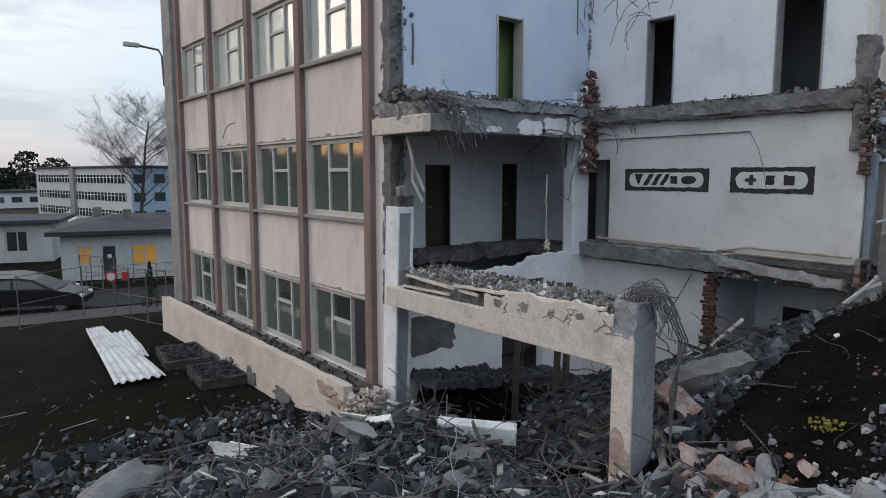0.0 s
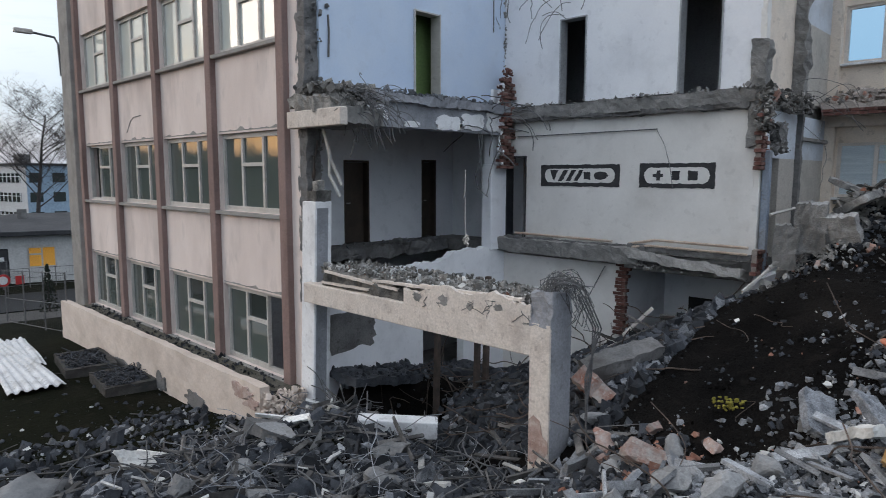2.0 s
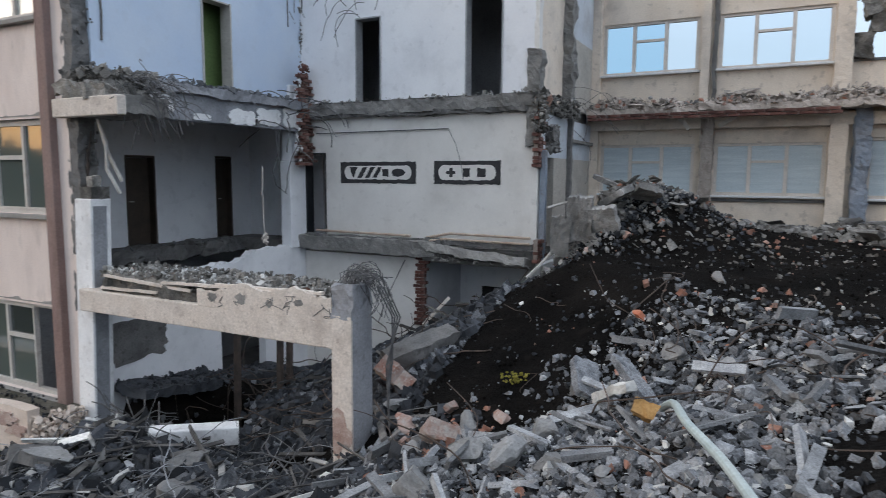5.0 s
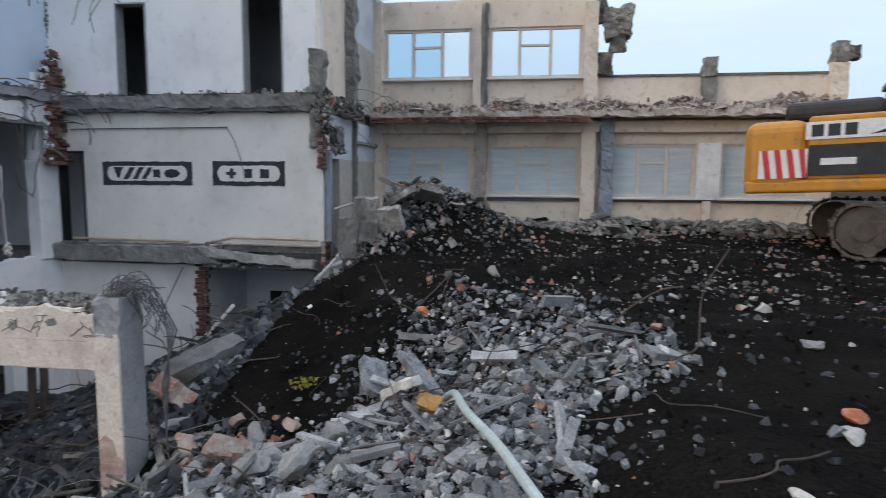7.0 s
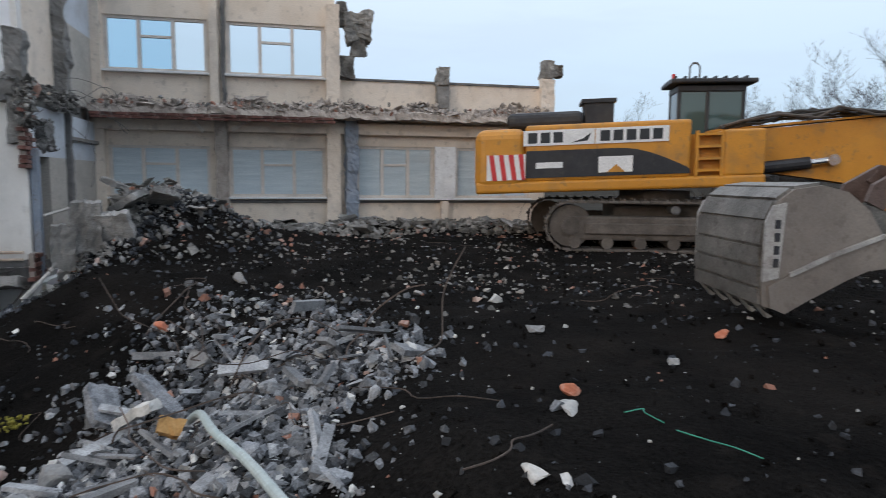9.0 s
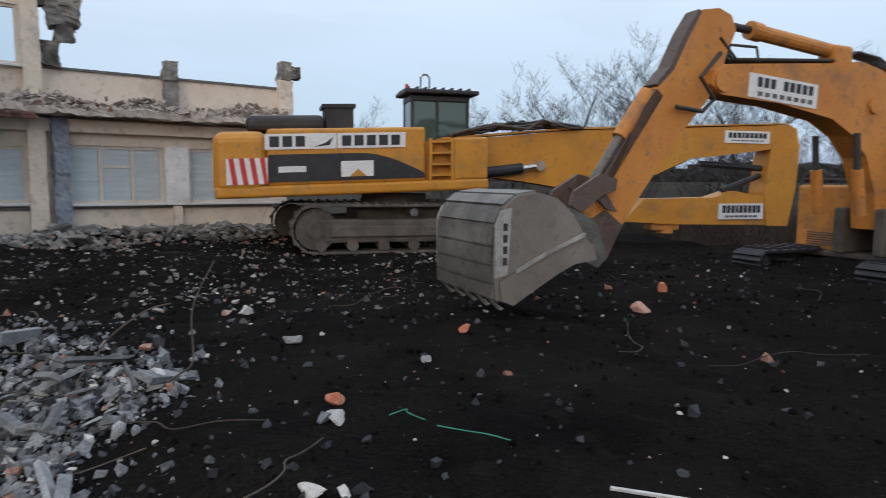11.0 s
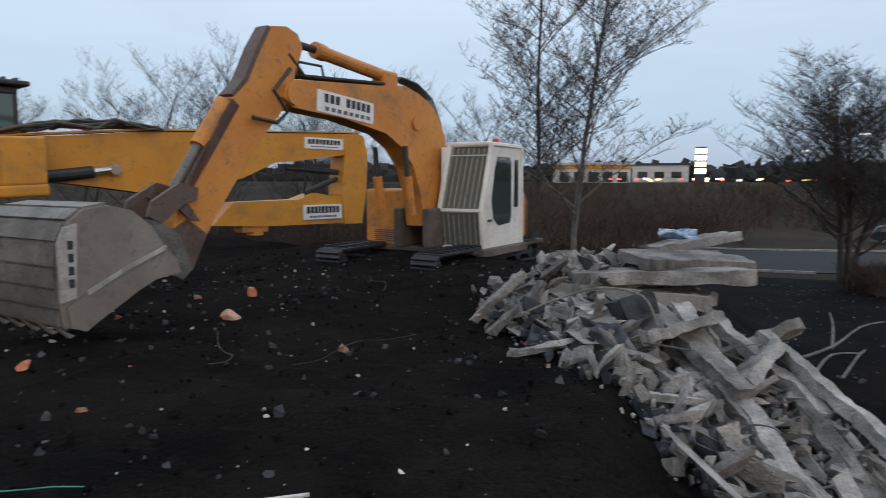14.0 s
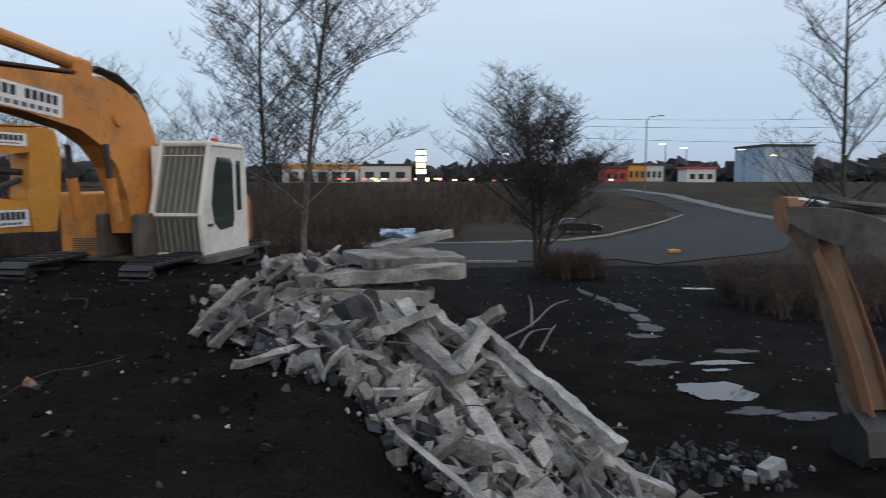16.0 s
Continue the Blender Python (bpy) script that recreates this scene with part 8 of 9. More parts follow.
def puddle(x, y, sx, sy, seed, mat="water", lift=0.012, label="shallow puddle reflecting the sky on mud", name="puddle"):
    n, o = 56, []
    for i in range(n):
        t = 2 * math.pi * i / n
        k = 0.85 + 0.45 * noise.noise(Vector((math.cos(t) * 1.3 + seed * 3.1, math.sin(t) * 1.3, 0))) + 0.22 * noise.noise(Vector((math.cos(t) * 4 + seed, math.sin(t) * 4, 7.0)))
        o.append((x + math.cos(t) * sx * k, y + math.sin(t) * sy * k))
    z = max(ground_z(a, b) for a, b in o + [(x, y)]) + lift
    s = Shape(); s.add([(a, b, z) for a, b in o] + [(a, b, z - 0.2) for a, b in o], [tuple(range(n))] + [(i, n + i, n + (i + 1) % n, (i + 1) % n) for i in range(n)])
    return thing(name, s, mat, label, "puddle", "puddles" if mat == "water" else "silt patches", "structure")


puddle(-8.05, -15.1, 1.15, 0.85, 1); puddle(-9.3, -17.4, 0.9, 0.28, 2); puddle(-8.9, -16.75, 0.5, 0.16, 3); puddle(-14.74, -29.9, 0.9, 0.35, 7)
for i, (x, y, sx, sy) in enumerate(((-9.0, -29.4, 0.22, 1.2), (-9.25, -27.4, 0.28, 1.0), (-9.5, -25.6, 0.4, 1.1), (-9.4, -23.6, 0.35, 0.9), (-9.1, -21.8, 0.5, 0.8), (-8.4, -20.6, 0.6, 0.4), (-8.2, -13.6, 0.7, 0.3), (-9.2, -13.2, 0.8, 0.3), (-10.2, -12.7, 0.6, 0.22), (-7.4, -17.6, 0.8, 0.3), (-10.4, -18.6, 0.8, 0.3))):
    puddle(x, y, sx, sy, 20 + i, "mud_pale", 0.006, "patch of pale wet silt on the mud", "silt_patch")
s = Shape(); s.soft(-20.6, -45.2, 0.05, -19.8, -44.8, 0.32, 0.05)
thing("barrier_foot", s, "yellow", "orange plastic barrier foot on the road", "barrier")


# ---- vehicles ----
def car(x, y, turn, paint, label, z=None, k=1.0):
    """A parked hatchback."""
    c = holder("car", (x, y, ground_z(x, y) + 0.02 if z is None else z), label, "car", "parked cars", "", turn)
    low = [(-2.1, 0.35), (-2.15, 0.75), (-2.05, 0.98), (-1.2, 1.02), (1.0, 0.98), (1.95, 0.82), (2.15, 0.6), (2.1, 0.32)]
    s = Shape(); s.plate([(a * k, b) for a, b in low], -0.86, 0.86)
    part("body", s, paint, c)
    roof = [(-2.0, 0.97), (-1.75, 1.38), (-1.3, 1.49), (-0.2, 1.5), (0.3, 1.40), (1.15, 0.98)]
    s = Shape()
    n = len(roof)
    v = [(a * k, q * (0.84 if b < 1 else 0.66), b) for q in (-1, 1) for a, b in roof]
    s.add(v, [tuple(range(n)), tuple(reversed(range(n, 2 * n)))] + [(i, n + i, n + (i + 1) % n, (i + 1) % n) for i in range(n)])
    part("roof", s, paint, c)
    for q in (-1, 1):
        for win in ([(-1.6, 1.05), (-1.5, 1.34), (-0.55, 1.42), (-0.5, 1.05)], [(-0.42, 1.05), (-0.45, 1.42), (0.2, 1.34), (0.8, 1.05)]):
            s = Shape(); s.add([(a * k, q * (0.84 - 0.18 * (b - 0.97) / 0.53 + 0.006), b) for a, b in win] + [(a * k, q * (0.84 - 0.18 * (b - 0.97) / 0.53 - 0.01), b) for a, b in win], [(0, 1, 2, 3), (7, 6, 5, 4), (0, 4, 5, 1), (1, 5, 6, 2), (2, 6, 7, 3), (3, 7, 4, 0)]); part("window", s, "cab_glass", c)
    for wx in (-1.3, 1.3):
        for q in (-0.78, 0.66):
            s = Shape(); s.tube([(wx * k, q, 0.31), (wx * k, q + 0.2, 0.31)], 0.31, 16); w = part("tyre", s, "hose", c)
            s = Shape(); s.tube([(wx * k, q - 0.01, 0.31), (wx * k, q + 0.21, 0.31)], 0.19, 12); part("rim", s, "chrome", w)
    for q in (-0.75, 0.45):
        s = Shape(); s.soft(-2.17 * k, q, 0.72, -2.05 * k, q + 0.3, 0.9, 0.02); part("tail_light", s, "red_paint", c)
        s = Shape(); s.soft(2.0 * k, q, 0.6, 2.14 * k, q + 0.3, 0.74, 0.02); part("headlight", s, "sign_white", c)
    return c


car(3.4, 32.2, -26, "paint_black", "black hatchback parked beside the lawn")
car(3.6, 36.5, -24, "paint_dark", "dark estate car parked beside the low house")
car(-18.6, -63.5, 172, "paint_dark", "dark hatchback parked on the verge")

# ---- low house and yard beyond the front ----
lh = holder("low_house", (6.25, 44.37, -1.4), "low white flat-roofed house with two lit windows", "house", "", "", -16.5)
s = Shape()
wall_y(s, 0.0, 0.3, 0.0, 16.0, 0.0, 2.75, [(0.85, 1.65, 0.95, 2.1), (2.25, 2.95, 0.0, 2.05), (3.85, 5.30, 0.85, 2.1)])
part("wall", s, "white_house", lh)
s = Shape(); wall_x(s, 0.0, 0.3, 0.3, 12.0, 0.0, 2.75, [(1.2, 1.9, 0.9, 2.2), (3.0, 4.2, 0.0, 2.2)]); part("wall", s, "white_house", lh)
s = Shape(); s.box(0.3, 11.7, 0, 16, 12, 2.75); s.box(15.7, 0.3, 0, 16, 11.7, 2.75); part("wall", s, "white_house", lh)
s = Shape(); s.soft(-0.7, -0.6, 2.78, 16.6, 12.6, 3.05, 0.03); s.add([(-0.6, -0.5, 3.05), (16.5, -0.5, 3.05), (16.5, 12.5, 3.05), (-0.6, 12.5, 3.05), (3.0, 6, 3.75), (14, 6, 3.75)], [(0, 1, 5, 4), (1, 2, 5), (2, 3, 4, 5), (3, 0, 4), (0, 3, 2, 1)])
rf = part("roof", s, "felt", lh, "dark felt roof")
for x, y in ((3.2, 4.0), (6.5, 5.0), (1.0, 8.0)):
    s = Shape(); s.soft(x, y, 3.3, x + 0.5, y + 0.5, 4.1, 0.03); part("chimney", s, "concrete_dark", rf)
for x0, x1, z0, z1, lit in ((0.85, 1.65, 0.95, 2.1, 1), (3.85, 5.30, 0.85, 2.1, 1)):
    s = Shape()
    for a in (x0, (x0 + x1) / 2 - 0.04, x1 - 0.08):
        s.box(a, 0.08, z0, a + 0.08, 0.2, z1)
    s.box(x0, 0.08, z0 + 0.75, (x0 + x1) / 2, 0.2, z0 + 0.83)
    s.box(x0, 0.06, z0, x1, 0.2, z0 + 0.08); s.box(x0, 0.06, z1 - 0.08, x1, 0.2, z1)
    w = part("window", s, "frame_paint", lh)
    s = Shape(); s.box(x0 + 0.05, 0.15, z0 + 0.05, x1 - 0.05, 0.16, z1 - 0.05); part("pane", s, "clear", w)
    s = Shape(); s.box(x0 - 0.1, 0.9, z0 - 0.3, x1 + 0.1, 0.95, z1 + 0.2); part("lit_room", s, "warm_room", w, "warm lit room behind the window")
s = Shape(); s.soft(2.28, 0.05, 0.0, 2.92, 0.12, 2.03, 0.02); d = part("door", s, "felt", lh); s = Shape(); s.box(2.5, 0.03, 1.3, 2.72, 0.05, 1.55); part("notice", s, "sign_white", d)
s = Shape(); s.box(0.02, 3.0, 0.0, 0.1, 4.2, 2.2); part("door", s, "felt", lh)
s = Shape(); s.soft(-0.25, 2.2, 2.45, -0.05, 2.5, 2.6, 0.03); part("wall_lamp", s, "warm_lamp", lh)
lw = holder("low_wing", (-6.0, 60.0, -1.6), "long white flat-roofed wing behind the yard", "house", "", "", -16.5)
s = Shape(); wall_y(s, 0, 0.3, 0, 14, 0, 3.0, [(6.6, 9.6, 0.9, 2.5), (11.0, 12.4, 0.9, 2.5)]); s.box(0, 0.3, 0, 14, 8, 2.98); part("wall", s, "white_house", lw)
for a, b in ((6.6, 9.6), (11.0, 12.4)):
    s = Shape(); s.box(a, 0.12, 0.9, b, 0.2, 1.0); s.box(a, 0.12, 2.4, b, 0.2, 2.5)
    for q in (a, (a + b) / 2, b - 0.08):
        s.box(q, 0.12, 1.0, q + 0.08, 0.2, 2.4)
    w = part("window", s, "frame_paint", lw); s = Shape(); s.box(a, 0.2, 0.9, b, 0.21, 2.5); part("pane", s, "glass", w)
s = Shape(); s.soft(-0.6, -0.6, 3.02, 14.6, 8.6, 3.3, 0.03); part("roof", s, "felt", lw)


# ---- details of the torn building ----
rd = random.Random(101)


def wire_loop(name, mat, pts_list, r, label, category="cable", kind=""):
    s = Shape()
    for pts in pts_list:
        s.tube(pts, r, 5)
    return thing(name, s, mat, label, category, "", kind)


def curl(p, n=7, step=0.16, down=0.25, seed=0, aim=(0, -0.4, 0)):
    r = random.Random(seed)
    p = Vector(p); pts = [p.copy()]
    d = Vector(aim) + Vector((r.uniform(-0.5, 0.5), r.uniform(-0.5, 0.5), r.uniform(-0.2, 0.6)))
    for i in range(n):
        d = d.normalized() + Vector((r.uniform(-0.4, 0.4), r.uniform(-0.4, 0.4), r.uniform(-0.4, 0.3) - down))
        p = p + d.normalized() * step
        pts.append(p.copy())
    return flow(pts)


# bars hanging from the jutting floor edge, wires round the brick pier
wire_loop("hanging_bars", "wire", [curl((rd.uniform(6.95, 7.7), rd.uniform(8.7, 9.3), rd.uniform(5.9, 6.4)), 6, rd.uniform(0.08, 0.15), 0.28, k, (rd.uniform(-0.1, 0.5), -0.5, 0)) for k in range(76)], 0.007, "bundle of bent bars hanging from the floor edge", "bars", "stuff")
wire_loop("pier_wires", "wire", [curl((rd.uniform(11.6, 12.4), 9.78, rd.uniform(5.7, 6.5)), 8, 0.2, 0.12, 100 + k, (rd.uniform(-1, 0.6), -0.3, 0)) for k in range(16)], 0.012, "loops of cable tangled round the brick pier", "cable", "stuff")
wire_loop("hanging_cable", "wire", [[(11.15, 9.7, 5.85), (11.12, 9.6, 5.3), (11.0, 9.65, 4.9), (11.15, 9.7, 4.6), (11.5, 9.7, 4.4)], [(11.3, 9.7, 5.85), (11.25, 9.7, 5.2), (11.3, 9.7, 4.5)]], 0.010, "cables hanging from the edge beam")
wire_loop("door_wire", "beam", [[(10.62, 9.6, 5.0), (10.5, 9.5, 4.55), (10.45, 9.5, 4.4)], [(10.62, 9.6, 4.4), (10.56, 9.55, 3.9), (10.6, 9.55, 3.4)]], 0.012, "pale wire hanging before the inner door")
s = Shape()
for k in range(4):
    s.chunk((10.58 + rd.uniform(-0.05, 0.05), 9.55, 3.38 + 0.05 * k), 0.16, rd)
thing("hanging_lump", s, "beam", "lump of mortar hanging on a wire", "lump")
wire_loop("stub_strip", "frame_paint", [[(6.95, 9.7, 5.75), (6.98, 9.55, 5.3), (7.02, 9.62, 4.9), (7.12, 9.45, 4.5)], [(7.0, 9.75, 5.7), (7.06, 9.65, 5.2), (7.2, 9.5, 4.7)]], 0.03, "torn metal strip hanging beside the post", "strip")
wire_loop("upper_wires", "wire", [curl((12.42, rd.uniform(7.6, 9.3), rd.uniform(8.0, 9.4)), 7, 0.16, 0.2, 200 + k, (-0.3, rd.uniform(-0.6, 0.6), 0)) for k in range(9)] + [curl((12.0 + rd.uniform(-0.3, 0.3), 10.0, 9.4), 7, 0.16, 0.3, 240 + k, (0, -0.3, -0.5)) for k in range(5)], 0.008, "loose wires on the upper walls", "cable", "stuff")
wire_loop("wing_wires", "wire", [curl((rd.uniform(12.4, 14.6), rd.uniform(3.7, 4.3), rd.uniform(5.2, 6.6)), 8, 0.18, 0.15, 300 + k, (rd.uniform(-0.5, 0.8), -0.4, 0)) for k in range(8)], 0.005, "tangled wires at the torn end of the wing", "cable", "stuff")
wire_loop("rail_bars", "frame_paint", [[(10.9, 5.2, 1.9), (11.2, 4.9, 2.35), (12.2, 4.4, 2.6)], [(11.3, 5.0, 2.1), (12.3, 4.2, 2.5)], [(11.0, 4.7, 2.1), (11.7, 4.4, 2.5), (11.75, 4.5, 2.2)], [(11.9, 4.1, 2.8), (13.0, 3.4, 3.9)], [(11.6, 4.0, 2.9), (12.7, 3.5, 3.6)], [(12.0, 3.7, 3.3), (13.0, 3.2, 4.1)], [(12.5, 3.9, 4.2), (13.2, 3.7, 4.3), (13.8, 3.5, 4.2)]], 0.028, "bent pale rails lying over the rubble", "rail", "stuff")

for a, b in (((10.3, 5.9, 1.75), (11.9, 5.0, 2.35)), ((10.5, 5.5, 1.7), (12.0, 4.9, 2.28)), ((10.3, 5.9, 1.75), (10.5, 5.5, 1.7)), ((11.0, 5.5, 2.0), (11.15, 5.2, 2.02)), ((11.5, 5.2, 2.2), (11.6, 5.0, 2.2)), ((11.0, 5.9, 1.9), (11.25, 5.45, 2.45))):
    s = Shape(); a, b = Vector(a), Vector(b)
    s.soft(0, -0.03, -0.03, (b - a).length, 0.03, 0.03, 0.008, Matrix.Translation(a) @ (b - a).to_track_quat("X", "Z").to_matrix().to_4x4())
    thing("frame_bar", s, "frame_warm", "pale bar of a broken window frame on the rubble", "frame bar", "bars of the broken window frame")
s = Shape(); s.tube([(12.42, 7.15, 2.95), (12.3, 7.6, 2.0), (12.25, 7.75, 1.5)], 0.012, 5)
thing("hanging_cable", s, "wire", "thin cable leaning on the lower hall wall", "cable")
# props under the frame beam
for x, y in ((8.7, 8.6), (9.3, 8.1), (9.45, 8.0)):
    s = Shape(); s.soft(x - 0.05, y - 0.05, -1.6, x + 0.05, y + 0.05, 2.95, 0.01, Matrix(((1, 0, 0.03, 0), (0, 1, 0, 0), (0, 0, 1, 0), (0, 0, 0, 1))))
    thing("prop", s, "rebar", "thin rusty steel prop under the broken floor", "prop", "props under the floor")
# stained patch and floor strip inside
o_ = []
for i in range(40):
    t = 2 * math.pi * i / 40
    q = min(1.3, 1 / max(abs(math.cos(t)), abs(math.sin(t)))) * (0.88 + 0.2 * noise.noise(Vector((math.cos(t) * 2.5, math.sin(t) * 2.5, 4.0))) + 0.12 * noise.noise(Vector((math.cos(t) * 8, math.sin(t) * 8, 1.0))))
    o_.append((7.75 + 0.68 * math.cos(t) * q, 1.85 + 0.42 * math.sin(t) * q))
s = Shape(); s.plate(o_, 9.990, 9.997)
thing("stain", s, "concrete_dark", "dark bare patch of torn plaster on the lower wall", "plaster")
for x0, x1, y0, y1, z0, z1 in ((7.3, 7.6, 10.3, 12.6, 2.6, 2.9), (9.2, 9.5, 10.3, 12.6, 2.6, 2.9)):
    s = Shape(); s.soft(x0, y0, z0, x1, y1, z1, 0.03)
    thing("floor_rib", s, "concrete_dark", "bare concrete rib of the broken middle floor", "beam", "ribs of the middle floor")

# small marks: wires and holes on the blue wall
s = Shape(); s.tube([(7.35, 10.04, 7.8), (7.36, 10.03, 7.5), (7.34, 10.03, 7.05)], 0.02, 5); s.chunk((7.32, 10.03, 7.95), 0.12, rd)
thing("wall_chase", s, "concrete_dark", "short dark cable chase in the blue wall", "chase")
s = Shape(); s.tube([(12.05, 10.04, 9.0), (12.05, 10.03, 8.2)], 0.012, 4)
thing("wall_chase", s, "concrete_dark", "thin cable chase in the blue wall", "chase")

# ragged plaster on torn wall ends
def ragged(name, mat, x0, x1, y0, y1, z0, z1, n, size, label, seed):
    r = random.Random(seed)
    s = Shape()
    for k in range(n):
        s.chunk((r.uniform(x0, x1), r.uniform(y0, y1), r.uniform(z0, z1)), size * r.uniform(0.5, 1.2), r)
    return thing(name, s, mat, label, "torn edge", "", "stuff")


ragged("torn_edge", "white_wall", 11.96, 12.08, 9.72, 9.86, 5.0, 7.0, 60, 0.11, "curled plaster left beside the bare bricks", 11)
ragged("torn_edge", "brick", 12.08, 12.4, 9.68, 9.8, 6.9, 7.35, 40, 0.12, "broken brick ends above the pier", 12)
ragged("torn_edge", "concrete", 12.44, 12.6, 10.0, 10.1, 6.6, 9.6, 130, 0.10, "ragged plaster and mortar on a torn wall end", 1)
ragged("torn_edge", "dusty", 12.25, 12.6, 3.95, 4.2, 5.7, 6.5, 150, 0.13, "broken floor corner at the torn end of the hall wall", 3)
ragged("torn_edge", "dusty", 12.8, 15.6, 4.05, 4.42, 6.2, 6.56, 260, 0.12, "broken masonry hanging at the wing", 4)
ragged("torn_edge", "concrete_dark", 6.9, 7.2, 10.02, 10.2, 2.4, 9.6, 260, 0.11, "ragged masonry at the torn end of the front", 5)
s = Shape(); s.crag(-0.28, -1.12, -0.10, 0.28, 1.12, 0.09, 0.06, 0.05, 33, pose(12.42, 5.32, 3.16, 5.0, 12, 0))
thing("slab_hanging", s, "sill", "thin sagging slab of floor hanging over the lower opening", "floor slab", "", "structure")
s = Shape(); s.crag(12.36, 4.3, 6.12, 12.5, 9.9, 6.22, 0.06, 0.05, 36)
thing("torn_edge", s, "concrete_dark", "dark torn underside of the upper floor edge", "torn edge")
s = Shape(); s.crag(12.36, 6.5, 3.38, 12.5, 9.9, 3.44, 0.06, 0.03, 37)
thing("torn_edge", s, "concrete_dark", "dark crumbled line along the middle floor edge", "torn edge")
s = Shape(); s.crag(12.3, 6.2, 3.0, 12.5, 6.62, 3.46, 0.05, 0.06, 34); s.crag(12.36, 4.15, 3.34, 12.5, 6.3, 3.44, 0.05, 0.035, 35)
thing("torn_edge", s, "concrete_dark", "dark torn concrete where the floor has cracked", "torn edge")
ragged("torn_edge", "concrete", 12.12, 12.5, 4.2, 6.4, 3.02, 3.10, 110, 0.08, "crumbled underside of the hanging slab", 7)
ragged("torn_edge", "cream", 5.82, 6.7, 9.95, 10.3, 0.3, 0.95, 160, 0.15, "crumbled end of the plinth", 8)

# lower opening: room behind
s = Shape(); s.box(14.6, 4.2, 0.5, 14.75, 6.9, 3.0); s.box(12.72, 6.8, 0.5, 14.6, 6.95, 3.0); s.box(12.72, 4.05, 0.3, 14.75, 4.2, 3.0)
thing("wall_lower_room_back", s, "white_wall", "white walls of the lower room", "wall", "", "structure")
s = Shape(); s.box(14.57, 4.9, 1.2, 14.596, 6.2, 2.12)
thing("door", s, "dark", "dark closed door in the lower room", "door")

# ---- things on the lawn and at the foot of the front ----
def corrugated(x, y, z, turn, width, length, taper, ribs, label):
    """A torn trapezoidal metal sheet, wavy along its length."""
    v, f = [], []
    n, m_ = ribs * 4, 14
    for j in range(m_ + 1):
        w = j / m_
        wave = 0.05 * math.sin(w * 5.0) + 0.10 * w * w
        for i in range(n + 1):
            u = i / n
            q = (0.0, 0.045, 0.045, 0.0)[i % 4]
            a = width * (u * (1 - taper * w) + 0.12 * taper * w)
            v.append((a, length * w + (0.12 * noise.noise(Vector((u * 9, w * 3, length))) if j in (0, m_) else 0), 0.05 + q + wave * (0.6 + 0.6 * u)))
    r_ = n + 1
    for j in range(m_):
        for i in range(n):
            f.append((j * r_ + i, j * r_ + i + 1, (j + 1) * r_ + i + 1, (j + 1) * r_ + i))
    v2 = [(a, b, c - 0.012) for a, b, c in v]
    k = len(v)
    s = Shape(); s.add(v + v2, f + [tuple(k + q for q in reversed(g_)) for g_ in f])
    ob = thing("corrugated_sheet", s, "sheet", label, "metal sheet", "metal sheets on the lawn")
    ob.matrix_basis = pose(x, y, z, 0, 0, turn)
    return ob


corrugated(3.22, 16.3, 0.06, -4.0, 1.15, 6.4, 0.55, 6, "long white trapezoidal metal sheet, torn and dirty, on the lawn")
corrugated(3.75, 18.6, 0.02, -7.0, 0.8, 3.2, 0.2, 4, "short white metal sheet beside a longer one")
for x, y, w, l, t in ((4.55, 17.0, 1.15, 1.9, -8), (4.75, 14.9, 1.15, 1.6, -6)):
    b = holder("planter", (x, y, -0.05), "low grey concrete planter filled with dark earth", "planter", "planters beside the plinth", "", t)
    for x0, y0, x1, y1 in ((0, 0, w, 0.14), (0, l - 0.14, w, l), (0, 0.14, 0.14, l - 0.14), (w - 0.14, 0.14, w, l - 0.14)):
        s = Shape(); s.crag(x0, y0, 0, x1, y1, 0.26, 0.09, 0.02, x + y0); part("side", s, "planter", b)
    s = Shape(); s.box(0.14, 0.14, 0, w - 0.14, l - 0.14, 0.21)
    for k in range(220):
        s.chunk((rd.uniform(0.05, w - 0.15), rd.uniform(0.15, l - 0.15), 0.22 + 0.06 * rd.random()), rd.uniform(0.03, 0.14), rd)
    for k in range(26):
        s.box(-0.3 * rd.random() - 0.1, -0.008, 0, 0.35, 0.012, 0.012, pose(rd.uniform(0.2, w - 0.2), rd.uniform(0.1, l - 0.1), 0.30, 0, rd.uniform(-14, 14), rd.uniform(0, 360)))
    part("earth", s, "rubble_dark", b)


def tarpaulin(x, y, z, k, seed):
    r = random.Random(seed)
    bm = bmesh.new()
    bmesh.ops.create_icosphere(bm, subdivisions=3, radius=1.0)
    for q in bm.verts:
        n_ = noise.noise(q.co * 2.2 + Vector((seed, 0, 0))) * 0.35 + noise.noise(q.co * 6 + Vector((0, seed, 0))) * 0.12
        q.co *= 1 + n_
        q.co = Vector((q.co.x * k, q.co.y * k * 0.7, max(-0.05, q.co.z * k * 0.5)))
    s = Shape(); s.take(bm, pose(x, y, z, 0, 0, 20 * seed))
    return thing("tarpaulin", s, "tarp", "crumpled grey tarpaulin lying in the rubble", "tarpaulin", "", "", True)


tarpaulin(2.05, 9.95, 0.42, 0.62, 1)


